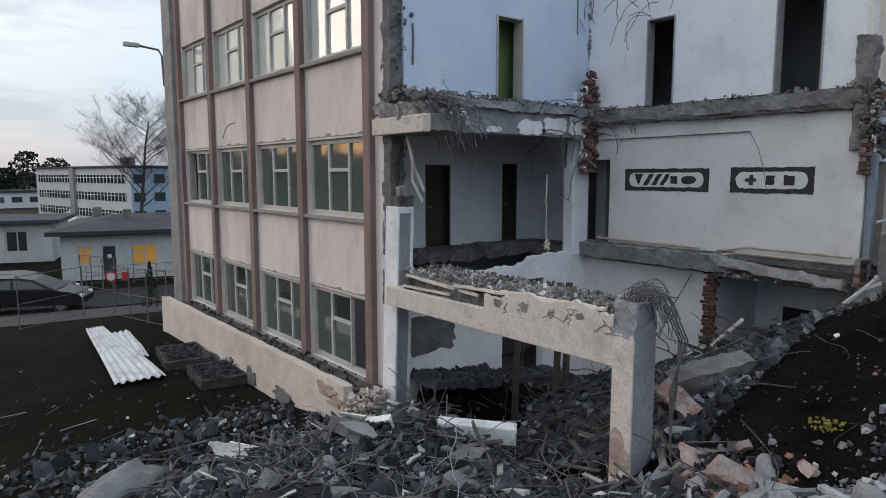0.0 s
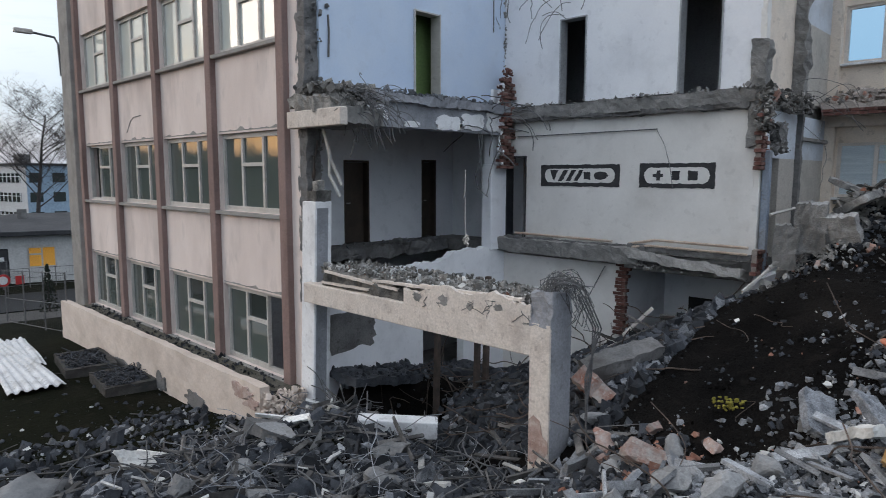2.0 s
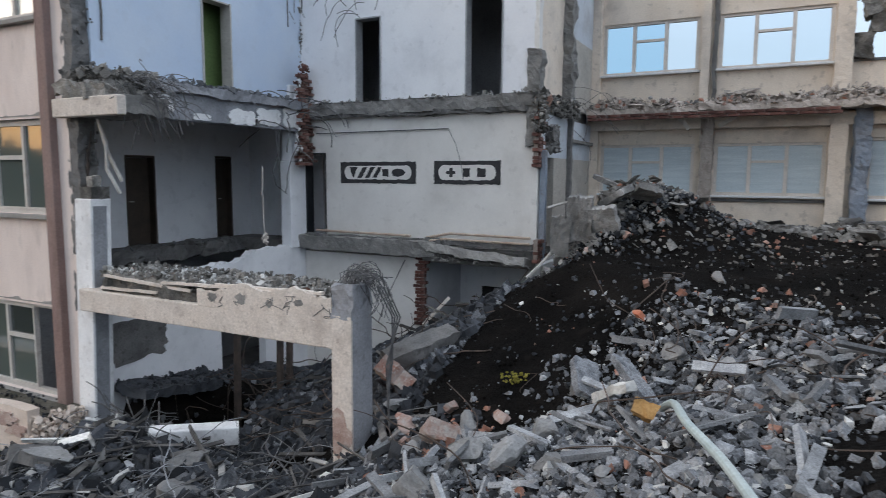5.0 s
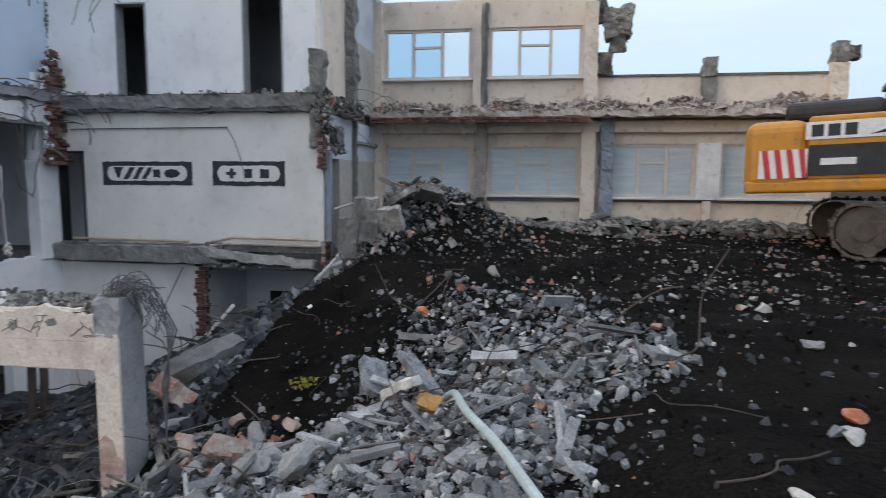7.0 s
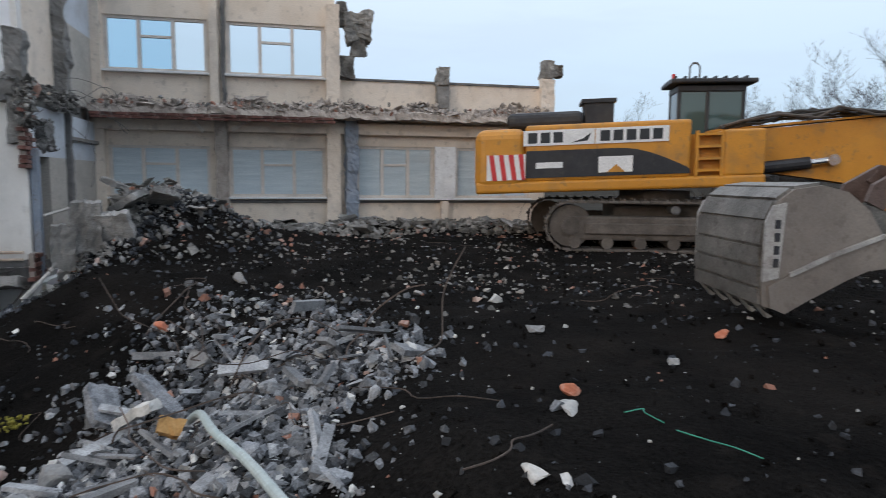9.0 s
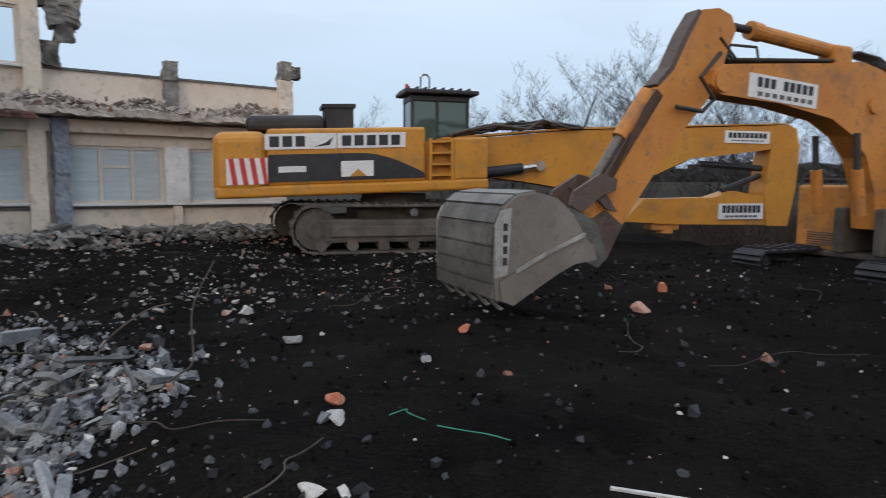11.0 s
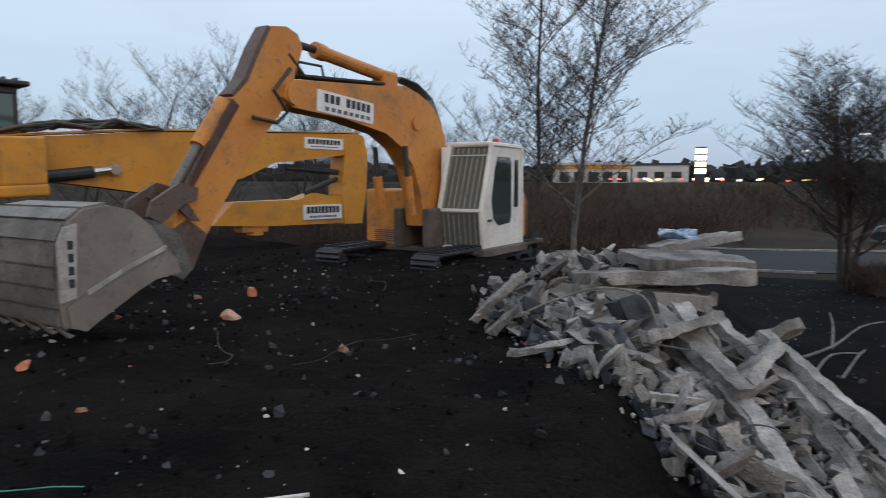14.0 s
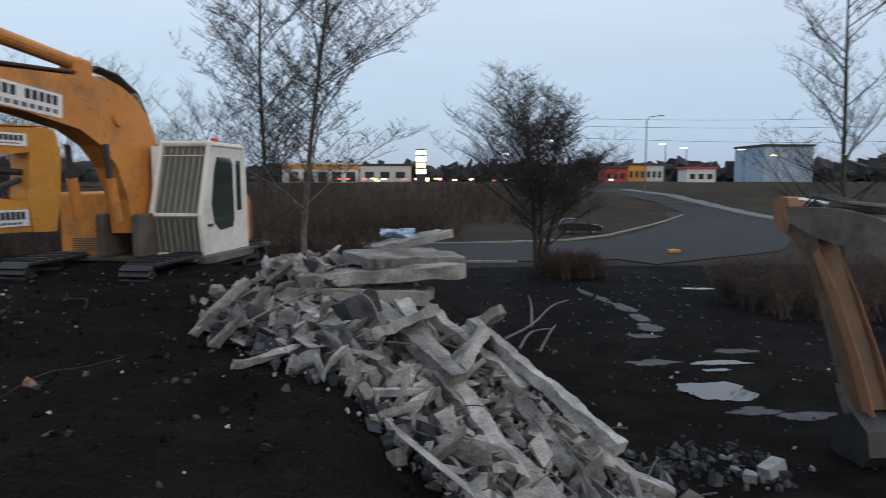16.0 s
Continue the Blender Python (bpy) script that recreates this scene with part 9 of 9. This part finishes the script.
def big_chunk(x, y, k, seed, mat="rubble_plain", label="large grey concrete lump among the rubble", dz=0.0, name="concrete_lump"):
    """A large broken lump with facets and chipped faces."""
    r = random.Random(seed)
    bm = bmesh.new()
    bmesh.ops.create_icosphere(bm, subdivisions=3, radius=1.0)
    sc = Vector((k * r.uniform(0.8, 1.2), k * r.uniform(0.6, 0.95), k * r.uniform(0.5, 0.8)))
    cuts = [(Vector((r.uniform(-1, 1), r.uniform(-1, 1), r.uniform(-1, 1))).normalized(), r.uniform(0.32, 0.7)) for _ in range(13)]
    for q in bm.verts:
        p = q.co.copy()
        for nrm, d in cuts:
            e_ = p.dot(nrm) - d
            if e_ > 0:
                p -= nrm * e_
        p *= 1.25 + 0.14 * noise.noise(p * 4 + Vector((seed, seed, 0))) + 0.09 * noise.noise(p * 11 + Vector((0, seed, seed)))
        q.co = Vector((p.x * sc.x, p.y * sc.y, p.z * sc.z)) * 0.62
    s = Shape(); s.take(bm, Euler((r.uniform(-0.4, 0.4), r.uniform(-0.4, 0.4), r.uniform(0, 6.3))).to_matrix().to_4x4())
    ob = thing(name, s, mat, label, "rubble lump", "large lumps in the rubble")
    ob.matrix_basis = pose(x, y, ground_z(x, y) + k * 0.16 + dz)
    return ob


for i, (x, y, k, m) in enumerate(((6.38, 2.95, 0.52, "rubble_brick"), (6.55, 3.45, 0.30, "rubble_plain"), (6.6, 2.45, 0.24, "rubble_brick"), (6.85, 3.85, 0.36, "rubble_brick"), (7.0, 3.3, 0.24, "rubble_brick"),
                                  (6.2, 3.4, 0.3, "rubble_plain"), (5.5, 2.4, 0.4, "rubble_plain"), (5.3, 1.9, 0.42, "rubble_plain"), (6.6, 2.9, 0.3, "rubble_plain"), (7.4, 4.3, 0.34, "rubble_plain"),
                                  (5.0, 1.4, 0.3, "rubble_plain"), (4.6, 0.9, 0.26, "rubble_plain"), (5.9, 1.75, 0.35, "rubble_plain"), (6.9, 1.7, 0.3, "rubble_plain"), (4.9, 2.6, 0.45, "rubble_plain"),
                                  (7.3, 0.7, 0.26, "rubble_plain"), (6.9, 0.2, 0.24, "rubble_plain"), (5.40, -1.16, 0.17, "rubble_pale"), (3.75, -1.91, 0.15, "rubble_pale"), (4.05, -2.05, 0.13, "rubble_red_lump"),
                                  (4.9, -6.46, 0.19, "rubble_pink"), (5.19, -4.05, 0.15, "rubble_red_lump"), (5.38, -7.6, 0.17, "rubble_red_lump"), (5.75, -2.46, 0.17, "rubble_plain"), (4.6, -3.2, 0.13, "rubble_plain"),
                                  (2.82, -1.30, 0.12, "rubble_pale"), (2.72, -1.42, 0.08, "rubble_pale"), (7.65, -2.70, 0.15, "rubble_pale"), (8.3, 1.28, 0.17, "rubble_red_lump"), (9.72, 0.47, 0.22, "rubble_plain"),
                                  (2.0, 7.2, 0.5, "rubble_plain"), (3.2, 7.6, 0.42, "rubble_plain"), (4.2, 7.8, 0.4, "rubble_plain"), (4.9, 8.1, 0.55, "rubble_plain"), (3.9, 6.9, 0.45, "rubble_plain"), (5.4, 8.9, 0.4, "rubble_plain"),
                                  (5.9, 6.6, 0.5, "rubble_plain"), (5.2, 6.0, 0.42, "rubble_plain"), (12.5, 3.55, 0.40, "rubble_pale"), (12.9, 2.2, 0.36, "rubble_pale"), (13.1, 3.1, 0.4, "rubble_plain"), (12.6, 3.9, 0.45, "rubble_pale"))):
    lab = {"rubble_brick": "broken lump of red brickwork and pale mortar", "rubble_pale": "pale plaster-covered lump on the dark soil", "rubble_pink": "pink-washed broken lump on black soil", "rubble_red_lump": "orange-red broken brick lying on the soil"}.get(m, "large grey concrete lump among the rubble")
    big_chunk(x, y, k, 500 + i, m, lab)

# slabs and members lying about
s = Shape(); s.soft(-0.62, -0.13, -0.14, 0.62, 0.13, 0.14, 0.02, pose(6.5, 7.25, 1.02, 4, 3, -45))
thing("fallen_beam", s, "post", "whitewashed beam fallen across the rubble", "beam")
broken_slab(8.05, 4.75, 1.85, 0.9, 0.7, 0.25, 40, 25, 30, "rubble_brick", 21, "leaning broken slab with brick stains")
broken_beam((8.15, 4.95, 1.98), (9.15, 4.3, 2.25), 0.4, 0.34, "concrete_dark", 10, "fallen_beam", "dark concrete member fallen inside the building")
broken_slab(5.1, 8.3, 1.05, 1.1, 0.8, 0.18, 8, 20, 15, "concrete_dark", 22, "dark broken slab lying on the rubble")
broken_slab(6.95, 1.62, 2.60, 0.55, 0.36, 0.09, 30, -35, 20, "rubble", 23, "flat grey slab piece in the spilled rubble")
broken_slab(6.6, 1.05, 2.78, 0.85, 0.2, 0.08, 12, -20, 40, "rubble", 24, "dark board-like slab piece in the spilled rubble")
broken_slab(3.34, 9.3, 0.85, 0.6, 0.42, 0.05, 25, 20, 10, "rubble_white", 25, "white plaster board piece on the rubble")
broken_slab(3.2, 6.9, 0.95, 0.45, 0.35, 0.05, 50, 10, 60, "rubble_white", 26, "white plaster board piece on the rubble")
broken_slab(9.8, 7.6, 0.5, 1.6, 1.0, 0.2, 25, -20, 30, "concrete_dark", 27, "tilted dark floor slab inside the building")
broken_slab(11.0, 6.2, 1.2, 1.4, 0.9, 0.2, -20, 30, 50, "concrete_dark", 28, "tilted dark floor slab inside the building")
broken_slab(12.15, 3.14, 4.02, 1.05, 0.55, 0.16, 8, 74, 12, "pile_pale", 41, "pale broken slab standing on edge against the heap")
broken_slab(12.2, 2.68, 3.95, 0.85, 0.62, 0.14, -6, 60, -14, "pile_pale", 42, "pale broken slab leaning on the heap")
broken_slab(12.1, 3.5, 3.68, 0.9, 0.42, 0.14, 10, 80, 25, "concrete", 43, "grey broken slab standing in the heap")
broken_slab(12.7, 2.05, 4.5, 0.8, 0.55, 0.10, 14, 20, 30, "pile_pale", 45, "pale flat slab sliding off the heap")
broken_slab(12.5, 2.55, 4.45, 0.7, 0.5, 0.12, -10, 30, 70, "pile_pale", 46, "pale broken slab on the edge of the heap")
broken_slab(13.3, 2.9, 4.72, 0.8, 0.5, 0.10, 20, -8, 30, "pile_pale", 44, "pale flat slab lying on the heap")
s = Shape(); s.tube(flow([(5.85, 0.66, 2.78), (5.5, 0.52, 2.96), (4.9, 0.35, 3.03), (4.2, 0.08, 3.10), (3.6, -0.13, 3.13), (3.2, -0.3, 3.10)], 4), 0.034, 10)
thing("pipe", s, "pale_pipe", "pale grey-green plastic pipe in the rubble", "pipe")
broken_beam((6.6, 1.4, 2.52), (6.15, 1.0, 2.83), 0.11, 0.10, "rubble_white", 0, "pale_block", "pale cream masonry block in the rubble")
s = Shape(); s.crag(-0.12, -0.09, -0.05, 0.12, 0.09, 0.05, 0.04, 0.05, 3, pose(5.55, 0.78, 2.85, 20, 30, 10))
thing("foam_block", s, "orange_foam", "orange foam block in the rubble", "block")
for pts, r_ in (([(2.75, -2.5, 3.49), (2.85, -2.4, 3.52), (3.0, -2.36, 3.5), (3.12, -2.24, 3.52)], 0.0045), ([(3.3, -2.28, 3.49), (3.38, -2.2, 3.53), (3.46, -2.24, 3.52), (3.5, -2.14, 3.49)], 0.004)):
    s = Shape(); s.tube(flow(pts), r_, 5)
    thing("green_strap", s, "green_strap", "thin green strap on black soil", "strap", "green straps")
s = Shape(); s.box(-0.27, -0.012, 0, 0.27, 0.012, 0.012, pose(1.85, -2.68, 3.47, 0, 0, 35))
thing("white_lath", s, "rubble_white", "white lath lying on black soil", "lath")
s = Shape()
for k in range(40):
    a = Vector((rd.uniform(-0.15, 0.15), rd.uniform(-0.15, 0.15), rd.uniform(0, 0.12)))
    s.chunk(Vector((7.35, 2.6, ground_z(7.35, 2.6))) + a, 0.05, rd)
thing("moss_tuft", s, "moss_yellow", "yellow-green tuft on the dark soil", "moss", "", "stuff")
# fence, gate and lamp beyond the front


def mesh_fence(a, b, h, label, n=3, dz=(0.0, 0.0)):
    """A steel fence bay with rails, posts and thin vertical wires."""
    a, b = Vector(a), Vector(b)
    f = holder("fence", a, label, "fence", "site fence")
    d = b - a
    for k in range(n + 1):
        p = d * (k / n)
        s = Shape(); s.tube([(p.x, p.y, p.z), (p.x, p.y, p.z + h)], 0.022, 6); part("post", s, "wire", f)
    for z in (0.15, h * 0.5, h - 0.03):
        s = Shape(); s.tube([(0, 0, z), (d.x, d.y, d.z + z)], 0.014, 5); part("rail", s, "wire", f)
    m = int(d.length / 0.16)
    s = Shape()
    for k in range(m):
        p = d * (k / m)
        s.tube([(p.x, p.y, p.z + 0.15), (p.x, p.y, p.z + h)], 0.003, 3, None, False)
    part("wire_mesh", s, "hose", f)
    return f


mesh_fence((5.5, 27.1, -0.5), (5.95, 21.7, -0.05), 2.0, "steel mesh site fence leaning beside the lawn", 3)
mesh_fence((2.3, 26.0, -0.4), (4.6, 28.0, -0.5), 2.0, "steel mesh site fence across the path", 1)
mesh_fence((6.6, 40.5, -1.3), (7.6, 37.0, -1.2), 1.9, "grey steel gate standing open", 3)
mesh_fence((7.0, 41.2, -1.3), (13.0, 40.0, -1.3), 1.1, "low railing before the house", 5)
s = Shape(); s.tube([(5.42, 26.9, 1.15), (5.42, 26.94, 1.15)], 0.22, 16)
sg = thing("round_sign", s, "red_paint", "round red no-entry sign on the fence", "sign")
s = Shape(); s.tube([(5.40, 26.87, 1.15), (5.40, 26.90, 1.15)], 0.15, 16)
part("sign_face", s, "sign_white", sg)
s = Shape(); s.soft(6.45, 30.0, 0.5, 6.75, 30.06, 0.85, 0.02)
thing("red_sign", s, "red_paint", "red notice board behind the fence", "sign")
lm = holder("wall_lamp", (6.7, 23.45, 8.0), "outdoor lamp on a bent arm at the house corner", "lamp")
s = Shape(); s.tube([(0, 0, 0), (-0.02, 0.05, 1.0), (-0.1, 0.12, 1.2), (-0.7, 0.3, 1.3)], 0.035, 8); part("arm", s, "wire", lm)
s = Shape(); s.soft(-1.15, 0.22, 1.24, -0.65, 0.42, 1.38, 0.03); part("head", s, "frame_paint", lm)
# small conifer at the corner
cf = holder("conifer", (7.2, 28.5, -0.6), "small dark conifer beside the fence", "tree")
s = Shape(); s.tube([(0, 0, 0), (0, 0, 1.9)], 0.04, 6, 0.01); part("trunk", s, "bark", cf)
s = Shape()
for k in range(420):
    z = rd.uniform(0.1, 2.0)
    t, r_ = rd.uniform(0, 6.3), 0.42 * (1 - z / 2.1) * rd.uniform(0.5, 1.05)
    s.chunk((r_ * math.cos(t), r_ * math.sin(t), z), 0.1, rd, 0.5)
part("crown", s, "conifer", cf)
strip("path", [(-8, 31), (1.5, 29.5), (6.0, 28.0), (9, 27.0)], 3.2, "paving", "grey paved path beyond the lawn", 0.03, "structure", "path")
strip("yard", [(-12, 37), (3, 35.5), (14, 33.0)], 9.0, "asphalt", "asphalt yard with parked cars", 0.02, "structure", "yard")

# ---- far buildings ----
ob_ = holder("office_block", (28.4, 121.5, -4.2), "long white three-storey block with dark window bands", "building", "", "", 100.7)
L, H = 46.0, 10.5
s = Shape(); s.box(0, -14, 0, L, 0, H); part("wall", s, "white_block", ob_)
s = Shape(); s.box(-0.5, -14.4, H, L + 0.3, 0.4, H + 0.35); rf = part("roof", s, "felt", ob_)
s = Shape(); s.soft(9, -5, H + 0.3, 11, -3, H + 2.0, 0.1); part("chimney", s, "concrete_dark", rf)
for l in range(3):
    z = 1.3 + l * 3.2
    for a, b in ((2.0, 24.0), (26.5, 44.5)):
        s = Shape(); s.box(a, 0.0, z, b, 0.08, z + 1.5); w = part("window_band", s, "glass", ob_)
        s = Shape()
        for k in range(int((b - a) / 1.5) + 1):
            s.box(a + k * 1.5, 0.08, z, a + k * 1.5 + 0.12, 0.14, z + 1.5)
        s.box(a, 0.08, z + 0.95, b, 0.13, z + 1.03)
        part("mullion", s, "sign_white", w)
    for k in range(3):
        s = Shape(); s.box(-0.08, -2.4 - k * 3.6, z, 0.0, -0.6 - k * 3.6 + 0.2, z + 1.6); part("window", s, "glass", ob_)
s = Shape(); s.box(24.2, 0.0, 0, 26.2, 0.5, H); part("stair_bay", s, "sill", ob_)
s = Shape(); s.box(-0.06, -14, 0, -0.02, 0, H); part("end_wall", s, "blue_block", ob_, "pale blue end wall")
# white wrapped bales behind the low house
s = Shape()
for k in range(60):
    s.chunk((rd.uniform(2, 22), rd.uniform(120, 128), -3.4 + rd.uniform(0, 0.8)), 2.2, rd)
thing("bales", s, "rubble_white", "rows of white wrapped bales", "bales", "", "stuff")
sh_ = holder("shed", (-4, 205, -3.9), "long low white shed far off", "building", "", "", 8)
s = Shape(); s.box(0, 0, 0, 40, 9, 4.2); part("wall", s, "white_block", sh_)
s = Shape(); s.box(-0.5, -0.5, 4.2, 40.5, 9.5, 4.8); part("roof", s, "felt", sh_)
for k in range(9):
    s = Shape(); s.box(2 + k * 4.2, -0.05, 1.5, 4.5 + k * 4.2, 0.0, 3.0); part("window", s, "glass", sh_)
# far pines
for k, (x, y, h) in enumerate(((26, 237, 16), (33, 232, 14), (20, 240, 11), (38, 226, 10))):
    t = holder("pine", (x, y, -4.0), "dark far pine with a broad crown", "tree", "far pines")
    s = Shape(); s.tube([(0, 0, 0), (0.3, 0, h * 0.8)], 0.4, 6, 0.15); part("trunk", s, "bark", t)
    s = Shape()
    for q in range(420):
        z = rd.uniform(0.45, 1.0)
        a, r_ = rd.uniform(0, 6.3), 5.5 * math.sqrt(max(0.05, 1 - abs(z - 0.65) * 2.4)) * rd.random() ** 0.5
        s.chunk((r_ * math.cos(a), r_ * math.sin(a), h * z), 1.0, rd, 0.5)
    part("crown", s, "conifer", t)

# filling station, sign, halls and lamps on the other side
fs = holder("filling_station", (27.7, -149.0, 0.0), "white and yellow filling station far off", "building")
fs.matrix_basis = pose(25.2, -152.0, ground_z(15, -149) - 0.2, 0, 0, 187) @ Matrix.Diagonal((0.70, 0.7, 0.78, 1))
s = Shape(); s.soft(0, -8, 0, 24, 0, 5.2, 0.1); part("wall", s, "white_block", fs)
s = Shape(); s.soft(-0.2, -8.3, 4.0, 24.2, -8.02, 5.0, 0.05); part("fascia", s, "yellow", fs, "yellow fascia band")
s = Shape(); s.soft(-1, -8.6, 5.2, 25, 0.6, 5.9, 0.05); part("roof", s, "white_block", fs)
for k in range(5):
    s = Shape(); s.box(2 + k * 4.5, -8.06, 0.4, 5 + k * 4.5, -8.0, 3.2); part("window", s, "glass", fs)
tm = holder("price_sign", (-5.8, -136.5, ground_z(-5.8, -136.5)), "tall lit price sign far off", "sign")
s = Shape(); s.soft(-1.0, -0.3, 0, 1.0, 0.3, 7.4, 0.05); part("pylon", s, "felt", tm)
for k in range(4):
    s = Shape(); s.box(-0.95, 0.3, 2.2 + k * 1.3, 0.95, 0.36, 3.2 + k * 1.3); part("lit_panel", s, "lit_white" if k != 1 else "lit_yellow", tm)
for x, y, w, d, h, m, lab in ((2, -166, 13, 8, 4.4, "white_house", "long pale hall beside the filling station"), (-98.5, -156, 13, 14, 9.2, "blue_block", "blue-grey hall far off"), (-72.2, -148, 7, 5, 3.4, "white_block", "small white kiosk with a red roof edge"), (-57.5, -165, 6, 5, 3.8, "red_block", "red hall beside the far road"), (-63.5, -166, 5, 5, 4.6, "yellow", "yellow hall beside the far road"), (-69, -168, 5, 8, 4.6, "white_house", "pale low hall far off")):
    b = holder("hall", (x, y, ground_z(x, y) - 0.3), lab, "building")
    s = Shape(); s.soft(-w / 2, -d, 0, w / 2, 0, h, 0.1); part("wall", s, m, b)
    s = Shape(); s.soft(-w / 2 - 0.3, -d - 0.3, h, w / 2 + 0.3, 0.3, h + 0.5, 0.05); part("roof", s, "red_block" if w == 7 else "felt", b)
    for k in range(3 if m != "blue_block" else 0):
        s = Shape(); s.box(-w / 2 + w * (0.12 + 0.3 * k), 0.0, h * 0.3, -w / 2 + w * (0.3 + 0.3 * k), 0.06, h * 0.65); part("window", s, "glass", b)
lr = random.Random(3)
for k, (x, y, z, m) in enumerate(((-66.3, -155, 14.1, "lit_white"), (-71.6, -155, 13.1, "lit_white"), (-86.4, -155, 12.9, "lit_white"), (-38.5, -155, 14.9, "lit_white"), (-27.6, -155, 11.6, "lit_white"), (-91.8, -150, 11.3, "lit_yellow"), (-113, -155, 11.8, "lit_yellow"))):
    p = holder("street_lamp", (x, y, ground_z(x, y)), "lit street lamp far off", "street lamp", "far street lamps")
    s = Shape(); s.tube([(0, 0, 0), (0, 0, z - 5.2), (0.6, 0, z - 5.0)], 0.1, 6); part("pole", s, "wire", p)
    s = Shape(); s.soft(0.2, -0.3, z - 5.1, 1.5, 0.3, z - 4.85, 0.05); part("head", s, m, p)
for k in range(34):
    x, y = lr.uniform(-48, 12), lr.uniform(-150, -136)
    s = Shape(); s.soft(x - 0.35, y, ground_z(x, y) + 0.6, x + 0.35, y + 0.15, ground_z(x, y) + 0.9, 0.05)
    thing("car_light", s, ("lit_white", "lit_yellow", "lit_red")[k % 3], "lit lamp of a far car on the main road", "car light", "far car lights")
lp = holder("street_lamp", (-43.0, -108.5, ground_z(-43, -108.5)), "grey unlit street lamp beside the road", "street lamp")
s = Shape(); s.tube([(0, 0, 0), (0, 0, 13.5)], 0.14, 8, 0.09); part("pole", s, "wire", lp)
s = Shape(); s.tube([(0, 0, 13.5), (-0.4, 0, 14.0), (-2.0, 0, 14.2)], 0.06, 6); part("arm", s, "wire", lp)
s = Shape(); s.soft(-3.0, -0.15, 14.15, -2.0, 0.15, 14.3, 0.04); part("head", s, "wire", lp)
for z0, z1 in ((11.6, 11.8), (13.2, 14.4), (14.2, 15.8)):
    s = Shape(); s.tube([(-20 - 75 * i / 10, -92 + 0.05 * i, z0 + (z1 - z0) * i / 10 - 0.8 * math.sin(math.pi * i / 10)) for i in range(11)], 0.03, 4)
    thing("power_line", s, "hose", "overhead power line across the road", "cable", "power lines")
# tangled roots beside the pile
ROOTS = (((-3.6, -19.9, 0.1), (-4.6, -20.6, 0.45), (-5.6, -22.0, 0.8), (-6.4, -22.7, 0.9)),
         ((-4.4, -18.5, 0.1), (-4.9, -19.3, 0.5), (-5.2, -19.8, 0.6)),
         ((-4.6, -20.6, 0.4), (-5.0, -22.5, 0.7), (-5.25, -24.2, 0.8)),
         ((-3.9, -19.0, 0.08), (-4.5, -20.2, 0.3), (-5.4, -20.9, 0.25)))
for pts in ROOTS:
    s = Shape(); s.tube(flow([(x, y, ground_z(x, y) + z) for x, y, z in pts]), 0.045, 6, 0.018)
    thing("root", s, "root", "grey dead branch lying at the foot of the bank", "branch", "dead branches")


# ---- bricks ----
bs = Shape(); bs.soft(-0.12, -0.06, -0.0325, 0.12, 0.06, 0.0325, 0.006)
brick_mesh = bs.mesh("brick", "brick")


def brickwork(label, at, courses, width, axis, ragged_by, seed, proud=0.02):
    """Torn brickwork, course by course, on a mortar core."""
    r = random.Random(seed)
    b = holder("torn_brickwork", at, label, "brickwork", "torn brickwork")
    s = Shape()
    for c in range(courses):
        x = -width / 2 + (0.0 if c % 2 else -0.05) + r.uniform(-ragged_by, ragged_by)
        w = width + r.uniform(-ragged_by, ragged_by)
        end = x + w
        while x < end:
            ob = new("brick", brick_mesh); ob.parent = b
            q = (x + 0.12, r.uniform(-proud, proud), c * 0.077 + 0.035)
            ob.matrix_basis = pose(*(q if axis == "x" else (q[1], q[0], q[2])), r.uniform(-2, 2), r.uniform(-2, 2), (0 if axis == "x" else 90) + r.uniform(-4, 4))
            x += 0.252
    top, m = courses * 0.077, Matrix.Identity(4) if axis == "x" else Matrix(((0, 1, 0, 0), (1, 0, 0, 0), (0, 0, 1, 0), (0, 0, 0, 1)))
    s.crag(-width / 2, -0.025, 0.0, width / 2, 0.06, top, 0.06, 0.012, seed, m)
    part("mortar_core", s, "mortar", b)
    return b


brickwork("torn red brick pier stripped of its plaster", (12.22, 9.76, 5.05), 27, 0.30, "x", 0.075, 1, 0.035)
brickwork("broken red brick edge of the lower hall wall", (12.53, 6.76, 1.5), 20, 0.12, "y", 0.05, 2)
brickwork("bare bricks at the torn end of the hall wall", (12.5, 4.12, 5.0), 14, 0.22, "x", 0.08, 3)
brickwork("bare bricks under the floor at the wing", (12.45, 4.05, 3.1), 6, 0.3, "x", 0.08, 4)
for k in range(9):
    brickwork("row of broken hollow bricks along the torn rear slab", (17.05, 3.9 - k * 0.62, 6.26), 2, 0.56, "y", 0.03, 30 + k)
